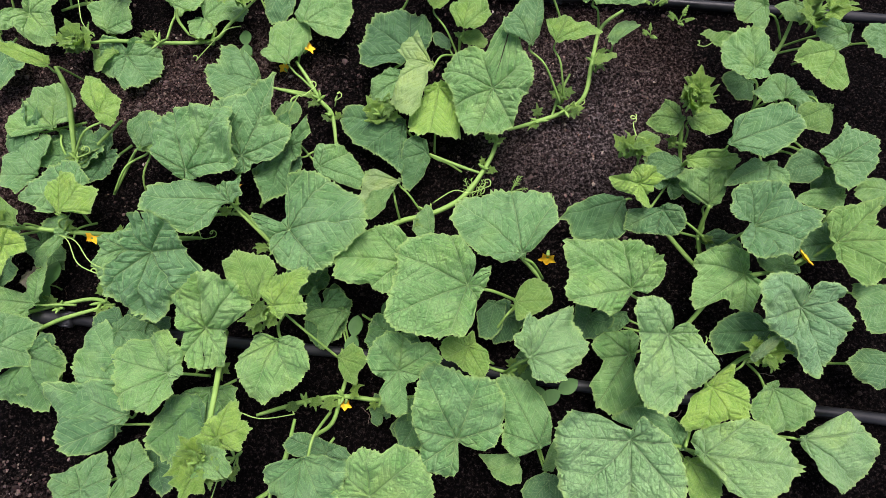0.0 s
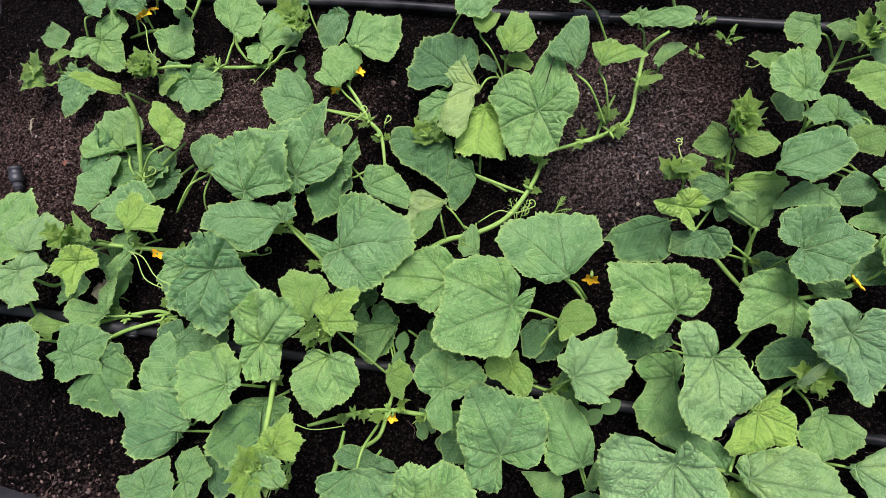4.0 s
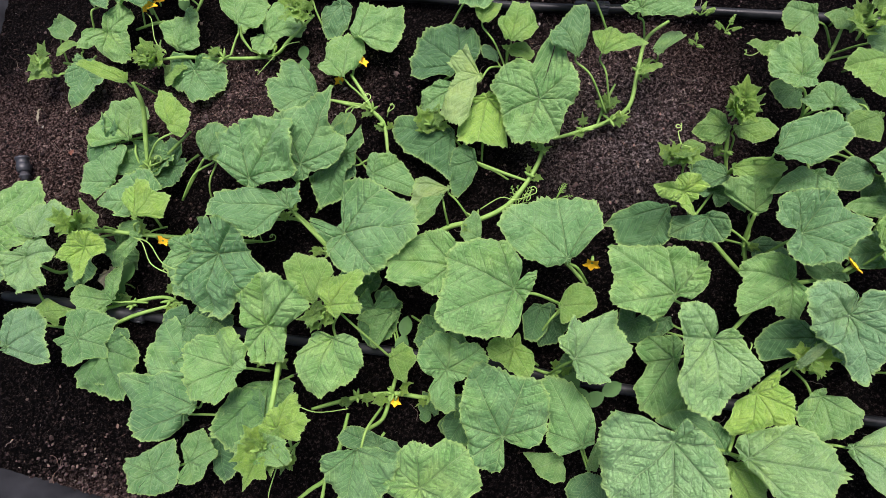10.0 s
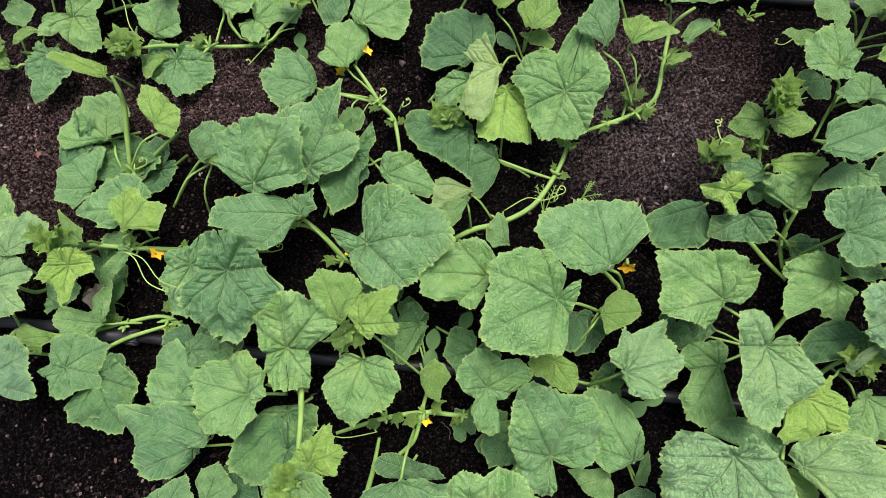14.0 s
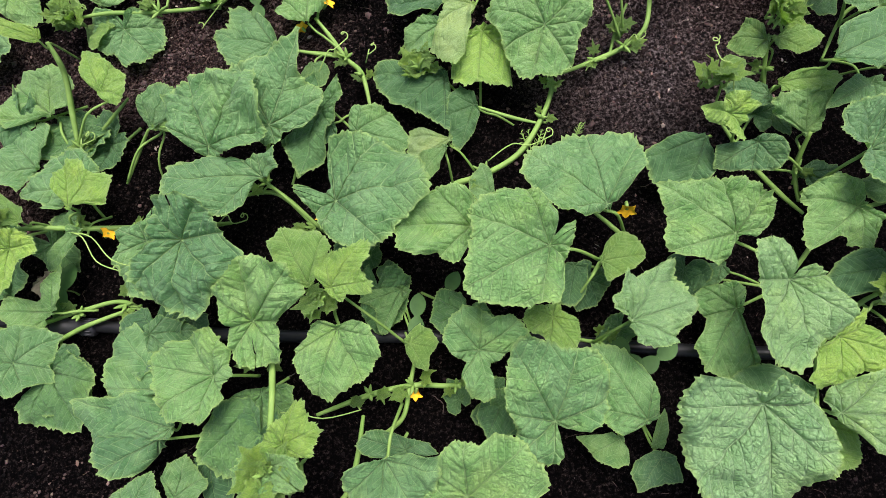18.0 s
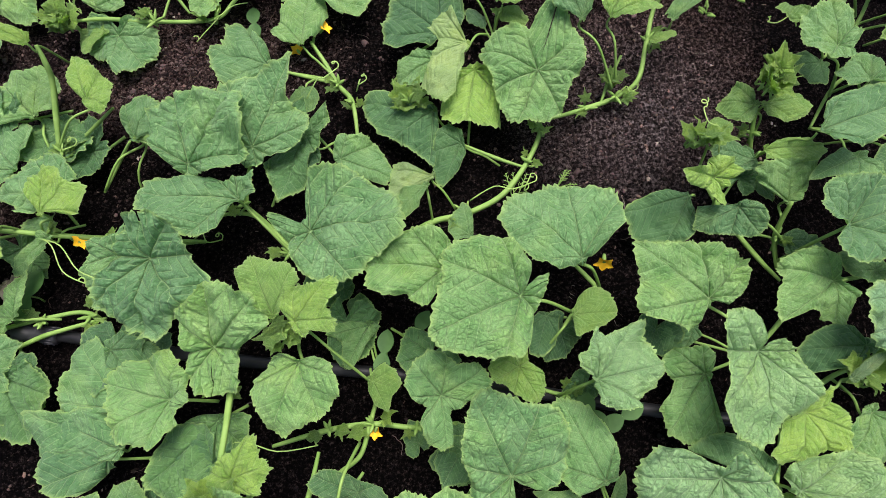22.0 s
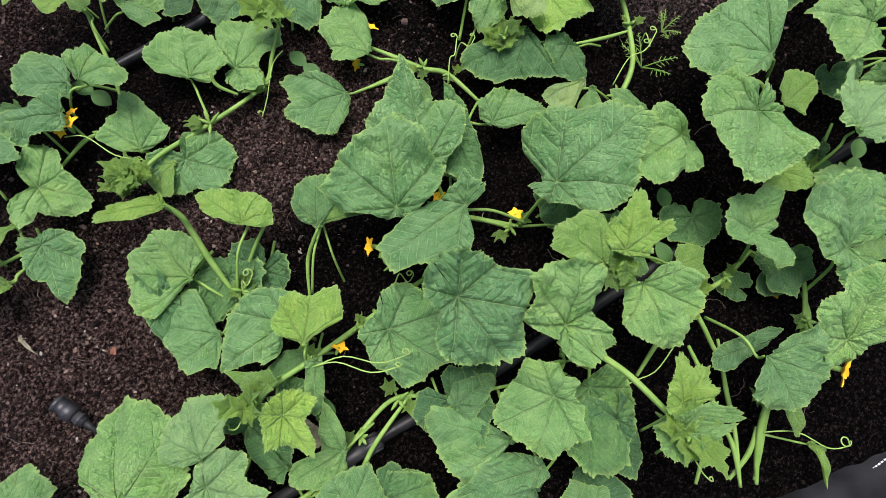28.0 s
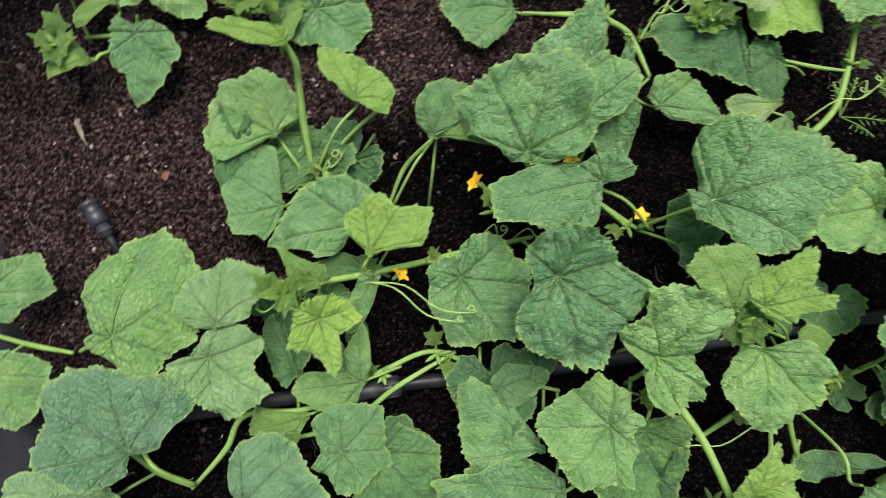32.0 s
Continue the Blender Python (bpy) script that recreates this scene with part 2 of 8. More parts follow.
def soil_material():
    mat, n, l, p = nodes_of("soil")
    co = n.new("ShaderNodeNewGeometry")
    pos = co.outputs["Position"]
    grain = textured(n, l, "ShaderNodeTexNoise", 210, pos, Detail=9, Roughness=0.78)
    big = textured(n, l, "ShaderNodeTexNoise", 5, pos, Detail=6, Roughness=0.6)
    # damp soil, its colour blackened further to hold the shade under the plants
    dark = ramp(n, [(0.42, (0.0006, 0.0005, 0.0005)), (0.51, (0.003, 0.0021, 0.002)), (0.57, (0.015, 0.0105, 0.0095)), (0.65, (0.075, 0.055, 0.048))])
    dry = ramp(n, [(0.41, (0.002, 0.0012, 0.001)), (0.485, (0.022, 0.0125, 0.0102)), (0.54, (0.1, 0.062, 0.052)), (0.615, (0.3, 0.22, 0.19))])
    l.new(grain.outputs["Fac"], dark.inputs[0])
    l.new(grain.outputs["Fac"], dry.inputs[0])
    masks = []
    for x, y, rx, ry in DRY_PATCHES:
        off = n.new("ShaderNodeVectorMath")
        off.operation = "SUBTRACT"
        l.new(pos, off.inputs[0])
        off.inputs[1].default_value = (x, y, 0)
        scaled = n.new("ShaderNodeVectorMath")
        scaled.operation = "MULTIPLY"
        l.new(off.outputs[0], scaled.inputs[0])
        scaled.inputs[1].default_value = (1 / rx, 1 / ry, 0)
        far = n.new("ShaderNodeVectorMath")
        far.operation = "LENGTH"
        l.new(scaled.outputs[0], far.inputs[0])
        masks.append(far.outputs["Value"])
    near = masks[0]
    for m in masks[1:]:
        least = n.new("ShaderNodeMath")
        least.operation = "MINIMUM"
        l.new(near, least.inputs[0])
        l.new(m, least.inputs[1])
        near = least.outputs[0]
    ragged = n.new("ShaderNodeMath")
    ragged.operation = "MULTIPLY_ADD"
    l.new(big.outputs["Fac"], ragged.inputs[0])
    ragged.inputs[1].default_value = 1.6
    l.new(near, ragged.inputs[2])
    # mask from dried patches to the damp soil with shade painted in
    wet_shade = ramp(n, [(0.0, (1, 1, 1)), (1.0, (0, 0, 0))])
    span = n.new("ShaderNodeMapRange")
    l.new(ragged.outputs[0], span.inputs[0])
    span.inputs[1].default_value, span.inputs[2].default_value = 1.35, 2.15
    l.new(span.outputs[0], wet_shade.inputs[0])
    body = mixed(n, l, "MIX", wet_shade.outputs[0], dark.outputs[0], dry.outputs[0])
    off = n.new("ShaderNodeVectorMath")
    off.operation = "DISTANCE"
    l.new(pos, off.inputs[0])
    off.inputs[1].default_value = (0.25, -0.03, 0)
    ash = n.new("ShaderNodeMapRange")
    l.new(off.outputs["Value"], ash.inputs[0])
    ash.inputs[1].default_value, ash.inputs[2].default_value = 0.04, 0.2
    ash.inputs[3].default_value, ash.inputs[4].default_value = 1.0, 0.0
    dusty = ramp(n, [(0.43, (0.012, 0.009, 0.009)), (0.5, (0.085, 0.068, 0.066)), (0.58, (0.34, 0.29, 0.28))])
    l.new(grain.outputs["Fac"], dusty.inputs[0])
    ashen = n.new("ShaderNodeMath")
    ashen.operation = "MULTIPLY"
    l.new(ash.outputs[0], ashen.inputs[0])
    l.new(big.outputs["Fac"], ashen.inputs[1])
    body = mixed(n, l, "MIX", ashen.outputs[0], body, dusty.outputs[0])
    chip = textured(n, l, "ShaderNodeTexVoronoi", 160, pos)
    pale = ramp(n, [(0.0, (1, 1, 1)), (0.13, (0, 0, 0))])
    l.new(chip.outputs["Distance"], pale.inputs[0])
    few = textured(n, l, "ShaderNodeTexNoise", 60, pos, Detail=1)
    cut = ramp(n, [(0.6, (0, 0, 0)), (0.66, (0.7, 0.7, 0.7))])
    l.new(few.outputs["Fac"], cut.inputs[0])
    spots = n.new("ShaderNodeMath")
    spots.operation = "MULTIPLY"
    l.new(pale.outputs[0], spots.inputs[0])
    l.new(cut.outputs[0], spots.inputs[1])
    body = mixed(n, l, "MIX", spots.outputs[0], body, (0.17, 0.12, 0.095))
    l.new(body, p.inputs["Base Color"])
    p.inputs["Roughness"].default_value = 0.95
    p.inputs["Specular IOR Level"].default_value = 0.03
    h = textured(n, l, "ShaderNodeTexNoise", 70, pos, Detail=11, Roughness=0.78)
    bumped(n, l, p, h.outputs["Fac"], 1.0, 0.035)
    return mat


def plastic_material(name, colour, rough, scale=300):
    mat, n, l, p = nodes_of(name)
    co = n.new("ShaderNodeTexCoord")
    a = textured(n, l, "ShaderNodeTexNoise", 22, co.outputs["Object"], Detail=6)
    tone = ramp(n, [(0.35, colour), (0.75, tuple(min(1, c * 2.4 + 0.012) for c in colour))])
    l.new(a.outputs["Fac"], tone.inputs[0])
    l.new(tone.outputs[0], p.inputs["Base Color"])
    r = ramp(n, [(0.3, (rough,) * 3), (0.7, (min(1, rough + 0.3),) * 3)])
    l.new(a.outputs["Fac"], r.inputs[0])
    l.new(r.outputs[0], p.inputs["Roughness"])
    b = textured(n, l, "ShaderNodeTexNoise", scale, co.outputs["Object"], Detail=3)
    bumped(n, l, p, b.outputs["Fac"], 0.25, 0.001)
    return mat


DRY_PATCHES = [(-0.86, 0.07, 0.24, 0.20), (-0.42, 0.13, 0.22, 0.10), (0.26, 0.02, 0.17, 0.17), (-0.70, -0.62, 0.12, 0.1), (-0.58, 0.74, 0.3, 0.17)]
SOIL = soil_material()
PIPE = plastic_material("black_polythene", (0.003, 0.003, 0.0033), 0.3)
RED = stem_material("reddish_bark", (0.1, 0.035, 0.02), (0.2, 0.08, 0.05))
FABRIC = plastic_material("woven_fabric", (0.0035, 0.0037, 0.0045), 0.75, 1500)
FABRIC.node_tree.nodes["Principled BSDF"].inputs["Specular IOR Level"].default_value = 0.15
PIPE.node_tree.nodes["Principled BSDF"].inputs["Specular IOR Level"].default_value = 0.22
CAP = plastic_material("grey_plastic", (0.008, 0.008, 0.0095), 0.35)
THREAD = plastic_material("pale_thread", (0.4, 0.4, 0.4), 0.7)

# ---- leaves ----
RIBS = (0, 45, -45, 94.5, -94.5, 141.75, -141.75)
STAR = (1.0, 0.58, 0.6, 0.74, 0.44, 0.42, 0.52, 0.32, 0.36, 0.2, 0.08, 0.2, 0.36, 0.32, 0.52, 0.42, 0.44, 0.74, 0.6, 0.58)


def bumps(x, y, seed):
    """Smooth uneven values between -1 and 1 over the plane."""
    table = np.random.RandomState(seed).uniform(-1, 1, (64, 64))
    i, j = np.floor(x).astype(int), np.floor(y).astype(int)
    u, v = x - i, y - j
    u, v = u * u * (3 - 2 * u), v * v * (3 - 2 * v)
    a, b = table[i % 64, j % 64], table[(i + 1) % 64, j % 64]
    c, d = table[i % 64, (j + 1) % 64], table[(i + 1) % 64, (j + 1) % 64]
    return (a * (1 - u) + b * u) * (1 - v) + (c * (1 - u) + d * u) * v


def leaf_mesh(lobes, tone, puff, young, rnd, dish=0.1):
    """A lobed, toothed leaf: its stalk joins at the origin, its tip points along x. lobes: how far the blade reaches in even directions, from the tip round by the left. dish: how high its edge stands over the stalk."""
    n = len(lobes)
    size = 0.55 * sum(lobes) / n + 0.34 * max(lobes)
    big = size > 0.028
    rings, spokes = (26, 240) if big else (13, 132)
    curl, cup, fold, ruffle = rnd.uniform(-0.1, 0.16), rnd.uniform(-0.08, 0.16), rnd.uniform(-0.08, 0.08), rnd.uniform(0.03, 0.08)
    wave, phase, seed, pitch = rnd.randint(4, 7), rnd.uniform(0, 6), rnd.randint(0, 99999), rnd.uniform(4.4, 5.8)
    k = np.arange(spokes)
    share = k * n / spokes
    i, u = share.astype(int) % n, share % 1
    p, q, turn = np.array(lobes)[i], np.array(lobes)[(i + 1) % n], 2 * math.pi / n
    reach = p * q * math.sin(turn) / (p * np.sin(turn * u) + q * np.sin(turn * (1 - u)))
    reach = 0.7 * reach + 0.31 * (p * (1 - u) + q * u)
    every = 3.1 if big else 3.0
    saw = 1 - 2 * np.abs((k / every + 0.3 * np.sin(k * 0.37 + phase)) % 1 - 0.5)
    tooth = saw ** 0.8 * (0.1 if young else 0.052) * (0.75 + 0.5 * np.sin(k * 0.61 + phase)) + 0.022 * bumps(k * 0.21, k * 0 + 3.5, seed)
    reach = np.maximum(reach, 0.05 * size)
    a = 2 * math.pi * k / spokes
    gap = np.min([np.abs((a - radians(b) + math.pi) % (2 * math.pi) - math.pi) for b in RIBS], axis=0)
    s = ((np.arange(rings) + 1) / rings)[:, None] ** 0.92
    r = s * reach * (1 + tooth * s ** 14)
    x, y = r * np.cos(a), r * np.sin(a)
    u, v = x / size, y / size
    main, along = r / size * np.sin(np.minimum(gap, 1.57)), r / size * np.cos(gap)
    side = (0.5 - np.abs(((along - 0.8 * main) * pitch) % 1 - 0.5)) / pitch * 0.8
    z = dish * (1 - np.exp(-1.3 * r / size)) / 0.727 - curl * 0.5 * u * np.abs(u) - cup * 0.4 * v * v + fold * np.abs(v)
    z = z + puff * 0.045 * (1 - np.exp(-main / 0.05)) + puff * 0.042 * (1 - np.exp(-side / 0.03)) * np.minimum(1, main / 0.05)
    z = z + puff * s * (0.19 * bumps(u * 1.7 + 9, v * 1.7 + 9, seed) + 0.095 * bumps(u * 4 + 20, v * 4 + 20, seed + 1) + 0.032 * bumps(u * 9 + 30, v * 9 + 30, seed + 2) + 0.014 * bumps(u * 18 + 40, v * 18 + 40, seed + 3))
    z = z + ruffle * s ** 5 * np.sin(a * wave + phase) - 0.05 * s ** 8 + 0.035 * s ** 10 * bumps(k * 0.16, k * 0 + 7.5, seed + 4)
    flat = np.vstack([[0, 0, size / 0.08], np.stack([u, v, u * 0 + size / 0.08], -1).reshape(-1, 3)])
    vein = np.vstack([[0, 0, pitch], np.stack([along, main, u * 0 + pitch], -1).reshape(-1, 3)])
    verts = np.vstack([[0, 0, 0], np.stack([x, y, z * size], -1).reshape(-1, 3)])
    rim = np.concatenate([[0.0], (np.maximum(0, s * 22 - 21) + u * 0).ravel()])
    split = spokes // 2
    faces = [(0, 1 + c, 1 + (c + 1) % spokes) for c in range(spokes) if c != split]
    for ring in range(rings - 1):
        o = 1 + ring * spokes
        faces += [(o + c, o + spokes + c, o + spokes + (c + 1) % spokes, o + (c + 1) % spokes) for c in range(spokes) if c != split]
    me = bpy.data.meshes.new("leaf")
    me.from_pydata(verts.tolist(), [], faces)
    me.shade_smooth()
    me.attributes.new("flat", "FLOAT_VECTOR", "POINT").data.foreach_set("vector", flat.astype("f").ravel())
    me.attributes.new("ribs", "FLOAT_VECTOR", "POINT").data.foreach_set("vector", vein.astype("f").ravel())
    me.attributes.new("rim", "FLOAT", "POINT").data.foreach_set("value", rim.astype("f"))
    me.materials.append(LEAF[tone])
    return me


COUNT = [0]


def leaf(plant, x, y, z, heading, rise, lean, lobes, foot, mood=""):
    """One leaf with its stalk, which rises from foot to the leaf's notch at (x, y, z)."""
    COUNT[0] += 1
    rnd = random.Random(COUNT[0] * 7 + 3)
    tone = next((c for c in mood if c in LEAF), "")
    puff = 1.6 if "b" in mood else 1.1
    length = sum(lobes) / len(lobes) * 1.2
    turn = Matrix.Rotation(heading, 4, "Z") @ Matrix.Rotation(-rise, 4, "Y") @ Matrix.Rotation(lean, 4, "X")
    place = Matrix.Translation(Vector((x, y, z)) - plant.location) @ turn
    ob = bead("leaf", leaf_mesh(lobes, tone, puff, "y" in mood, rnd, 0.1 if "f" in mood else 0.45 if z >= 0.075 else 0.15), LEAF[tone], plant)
    ob.matrix_basis = place
    top, root = Vector((x, y, z)), Vector(foot)
    reach = (top - root).length
    bend = root.lerp(top, 0.55) + Vector((0, 0, min(0.012, 0.12 * reach)))
    line = [root - Vector((0, 0, 0.003)), bend, top - Vector((0, 0, 0.02)) if z > 0.05 else root.lerp(top, 0.8), top - Vector((0, 0, 0.0035))]
    for p in line[1:3]:
        p.z = max(0.003, min(p.z, z - 0.014))
    line[0].z = max(0.002, min(line[0].z, z - 0.016))
    r = 0.0013 + 0.011 * length
    inward = place.inverted()
    path = [inward @ (p - plant.location) for p in line]
    for p in path[:3]:
        if p.x > -0.25 * length:
            p.z = min(p.z, -0.007 - 0.2 * p.xy.length_squared / length)
    bead("petiole", tube_mesh("petiole", path, [r * 1.15, r, r, r * 0.75], 8, 5, 0.1), STEM, ob)
    return ob


def vine(plant, radius, *points):
    n = len(points)
    return bead("vine", tube_mesh("vine", [Vector(p) - plant.location for p in points], [radius * (0.55 if i in (0, n - 1) else 0.98 - 0.3 * i / n) for i in range(n)], 10, 7, 0.12), STEM, plant)


def tendril(plant, start, end, coil, turns):
    """A thin thread from start to end that ends in a coil."""
    a, b = Vector(start) - plant.location, Vector(end) - plant.location
    pts = [a, a.lerp(b, 0.35) + Vector((0.004, 0.006, 0.012)), a.lerp(b, 0.7) + Vector((-0.004, -0.005, 0.008)), b]
    for k in range(1, int(turns * 8)):
        w, r = k / 8 * 2 * math.pi, coil * 0.62 * (1 - 0.62 * k / (turns * 8))
        pts.append(b + Vector((r * math.sin(w), coil * 0.62 - r * math.cos(w), 0.0012 * k)))
    return bead("tendril", tube_mesh("tendril", pts, [0.001] + [0.0008] * (len(pts) - 1), 6, 4), TENDRIL, plant, "pale thin coiling tendril")


def flower(plant, x, y, z, size, nod, heading):
    """A five-petalled trumpet on a short stalk."""
    spot = Matrix.Translation(Vector((x, y, z)) - plant.location) @ Matrix.Rotation(heading, 4, "Z") @ Matrix.Rotation(nod, 4, "Y")
    ob = bead("flower", tube_mesh("calyx", [(0, 0, -size * 0.9), (0, 0, -size * 0.4), (0, 0, 0)], [size * 0.13, size * 0.2, size * 0.16], 8, 3), STEM, plant, "small yellow cucumber flower")
    ob.matrix_basis = spot
    for k in range(5):
        verts, faces = [], []
        for i in range(6):
            u = i / 5
            w = size * 0.36 * math.sin(math.pi * (0.18 + 0.8 * u)) * (1 - 0.55 * u ** 3)
            out, up = size * (0.1 + 0.85 * u), size * (0.45 * u - 0.25 * u * u)
            for j in range(-2, 3):
                verts.append((out, w * j / 2, up + size * 0.05 * (abs(j) - 1) + size * 0.03 * math.sin(7 * u + j)))
        for i in range(5):
            faces += [(i * 5 + j, i * 5 + j + 1, i * 5 + j + 6, i * 5 + j + 5) for j in range(4)]
        me = bpy.data.meshes.new("petal")
        me.from_pydata(verts, [], faces)
        me.shade_smooth()
        petal = bead("petal", me, PETAL, ob)
        petal.matrix_basis = Matrix.Rotation(2 * math.pi * k / 5, 4, "Z")
    return ob


def shoot(plant, x, y, z, size, seed):
    """A growing tip: a knot of small folded young leaves round a bud."""
    rnd = random.Random(seed)
    base = Vector((x, y, z))
    for k in range(8):
        a = k * 2.4 + rnd.uniform(-0.3, 0.3)
        d = size * rnd.uniform(0.10, 0.35)
        big = size * rnd.uniform(0.3, 0.62)
        p = base + Vector((math.cos(a) * d, math.sin(a) * d, rnd.uniform(-0.01, 0.014)))
        leaf(plant, p.x, p.y, p.z, a + rnd.uniform(-0.4, 0.4), rnd.uniform(0.1, 0.9), rnd.uniform(-0.5, 0.5), [big * q for q in STAR], base - Vector((0, 0, 0.02)), "yn")
    tip = Matrix.Translation(base - plant.location)
    for k in range(6):
        a = rnd.uniform(0, 6.28)
        end = Vector((math.cos(a), math.sin(a), 1.2)).normalized() * size * rnd.uniform(0.2, 0.35)
        bud = bead("bud", tube_mesh("bud", [(0, 0, -0.008), end * 0.5, end], [0.0016, 0.0024, 0.0007], 6, 3), STEM, plant)
        bud.matrix_basis = tip


def knot(plant, x, y, z, size, seed):
    """A joint of the vine: two tiny leaves and a few buds."""
    rnd = random.Random(seed)
    base = Vector((x, y, z))
    for k in range(2):
        a = rnd.uniform(0, 6.28)
        p = base + Vector((math.cos(a), math.sin(a), 0.35)) * size * 0.5
        leaf(plant, p.x, p.y, p.z, a, rnd.uniform(0.0, 0.6), rnd.uniform(-0.5, 0.5), [size * rnd.uniform(0.45, 0.8) * q for q in STAR], base, "yn")
    for k in range(4):
        a = rnd.uniform(0, 6.28)
        end = Vector((math.cos(a), math.sin(a), rnd.uniform(0.2, 1.0))).normalized() * size * rnd.uniform(0.35, 0.7)
        bud = bead("bud", tube_mesh("bud", [(0, 0, 0), end * 0.5, end], [0.0012, 0.0028, 0.0007], 6, 3), STEM, plant)
        bud.matrix_basis = Matrix.Translation(base - plant.location)


# ---- small things of the bed ----
def crumb_material(name, stops):
    mat, n, l, p = nodes_of(name)
    geo = n.new("ShaderNodeNewGeometry")
    tone = ramp(n, stops)
    l.new(geo.outputs["Random Per Island"], tone.inputs[0])
    a = textured(n, l, "ShaderNodeTexNoise", 400, geo.outputs["Position"], Detail=4)
    body = mixed(n, l, "MULTIPLY", 0.7, tone.outputs[0], a.outputs["Color"])
    l.new(body, p.inputs["Base Color"])
    p.inputs["Roughness"].default_value = 0.9
    p.inputs["Specular IOR Level"].default_value = 0.1
    bumped(n, l, p, a.outputs["Fac"], 0.6, 0.002)
    return mat


def lumps(name, label, material, count, spread, low, high, flatness, rnd, long=1.0):
    """Many small uneven bits lying on the soil, as one mesh."""
    ico = [(0, 0, -1), (0.72, -0.53, -0.45), (-0.28, -0.85, -0.45), (-0.89, 0, -0.45), (-0.28, 0.85, -0.45), (0.72, 0.53, -0.45), (0.28, -0.85, 0.45), (-0.72, -0.53, 0.45), (-0.72, 0.53, 0.45), (0.28, 0.85, 0.45), (0.89, 0, 0.45), (0, 0, 1)]
    tri = [(0, 1, 2), (1, 0, 5), (0, 2, 3), (0, 3, 4), (0, 4, 5), (1, 5, 10), (2, 1, 6), (3, 2, 7), (4, 3, 8), (5, 4, 9), (1, 10, 6), (2, 6, 7), (3, 7, 8), (4, 8, 9), (5, 9, 10), (6, 10, 11), (7, 6, 11), (8, 7, 11), (9, 8, 11), (10, 9, 11)]
    verts, faces = [], []
    for _ in range(count):
        x, y = spread(rnd)
        r = low * (high / low) ** (rnd.random() ** 2.2)
        a, c = rnd.uniform(0, 6.28), len(verts)
        z = soil_height(x, y) + r * flatness * 0.35
        for p in ico:
            j = rnd.uniform(0.5, 1.45)
            px, py = p[0] * r * j * long, p[1] * r * j / long
            verts.append((x + px * math.cos(a) - py * math.sin(a), y + px * math.sin(a) + py * math.cos(a), z + p[2] * r * j * flatness))
        faces += [(c + i, c + j, c + k) for i, j, k in tri]
    me = bpy.data.meshes.new(name)
    me.from_pydata(verts, [], faces)
    me.materials.append(material)
    return tagged(new(name, me), label, "soil", kind="stuff")


def soil_height(x, y):
    near = max(0.0, min(1.0, (1.9 - abs(x)) * 3)) * max(0.0, min(1.0, (1.3 - abs(y)) * 3))
    p = Vector((x, y, 0))
    return near * (0.010 * noise.noise(p * 3.5) + 0.007 * noise.noise(p * 14) + 0.005 * noise.noise(p * 42)) - 0.006


def ring_mesh(name, start, end, radii_at, sides=16):
    """A turned body from start to end with (share of length, radius) steps."""
    a, b = Vector(start), Vector(end)
    pts, rad = [], []
    for u, r in radii_at:
        pts.append(a.lerp(b, u)), rad.append(r)
    return tube_mesh(name, pts, rad, sides, 1)


def seedling(x, y, z, size, seed, leafy=True, label="tiny feathery green weed seedling on the soil"):
    """A small weed with finely cut leaves."""
    rnd = random.Random(seed)
    ob = thing("weed_seedling", x, y, z, label, "weed", "weed seedlings")
    for k in range(5):
        a = rnd.uniform(0, 6.28)
        end = Vector((math.cos(a) * size, math.sin(a) * size, size * rnd.uniform(0.5, 1.0)))
        bead("stalk", tube_mesh("stalk", [(0, 0, 0), end * 0.5 + Vector((0, 0, 0.004)), end], [0.001, 0.0008, 0.0005], 5, 4), STEM, ob)
        for j in range(9):
            u = 0.4 + 0.07 * j
            p = end * u
            w = a + (1 if j % 2 else -1) * rnd.uniform(0.6, 1.2)
            tip = p + Vector((math.cos(w), math.sin(w), 0.3)) * size * 0.34 * (1.2 - u)
            bead("leaflet", tube_mesh("leaflet", [p, p.lerp(tip, 0.6), tip], [0.0006, 0.0022, 0.0006] if leafy else [0.0005, 0.0005, 0.0003], 5, 2), STEM, ob)
    return ob


def sprout(x, y, z, size, heading, seed):
    """Two oval seed leaves on a short stalk."""
    ob = thing("young_sprout", x, y, z, "young weed sprout with smooth oval seed leaves", "weed", "oval-leaved sprouts")
    bead("stalk", tube_mesh("stalk", [(0, 0, -z), (0.002, 0.001, -z * 0.5), (0, 0, 0)], [0.0014, 0.0012, 0.0012], 6, 3), STEM, ob)
    for k in range(2):
        verts, faces = [], []
        for i in range(9):
            u = i / 8
            w = size * 0.34 * math.sin(math.pi * min(1, 0.06 + 0.94 * u)) ** 0.7
            for j in range(-2, 3):
                verts.append((size * u, w * j / 2, size * (0.15 * u - 0.2 * u * u) + 0.02 * size * abs(j)))
        for i in range(8):
            faces += [(i * 5 + j, i * 5 + j + 1, i * 5 + j + 6, i * 5 + j + 5) for j in range(4)]
        me = bpy.data.meshes.new("seed_leaf")
        me.from_pydata(verts, [], faces)
        me.shade_smooth()
        one = bead("seed_leaf", me, SEED, ob)
        one.matrix_basis = Matrix.Rotation(heading + math.pi * k, 4, "Z")
    return ob

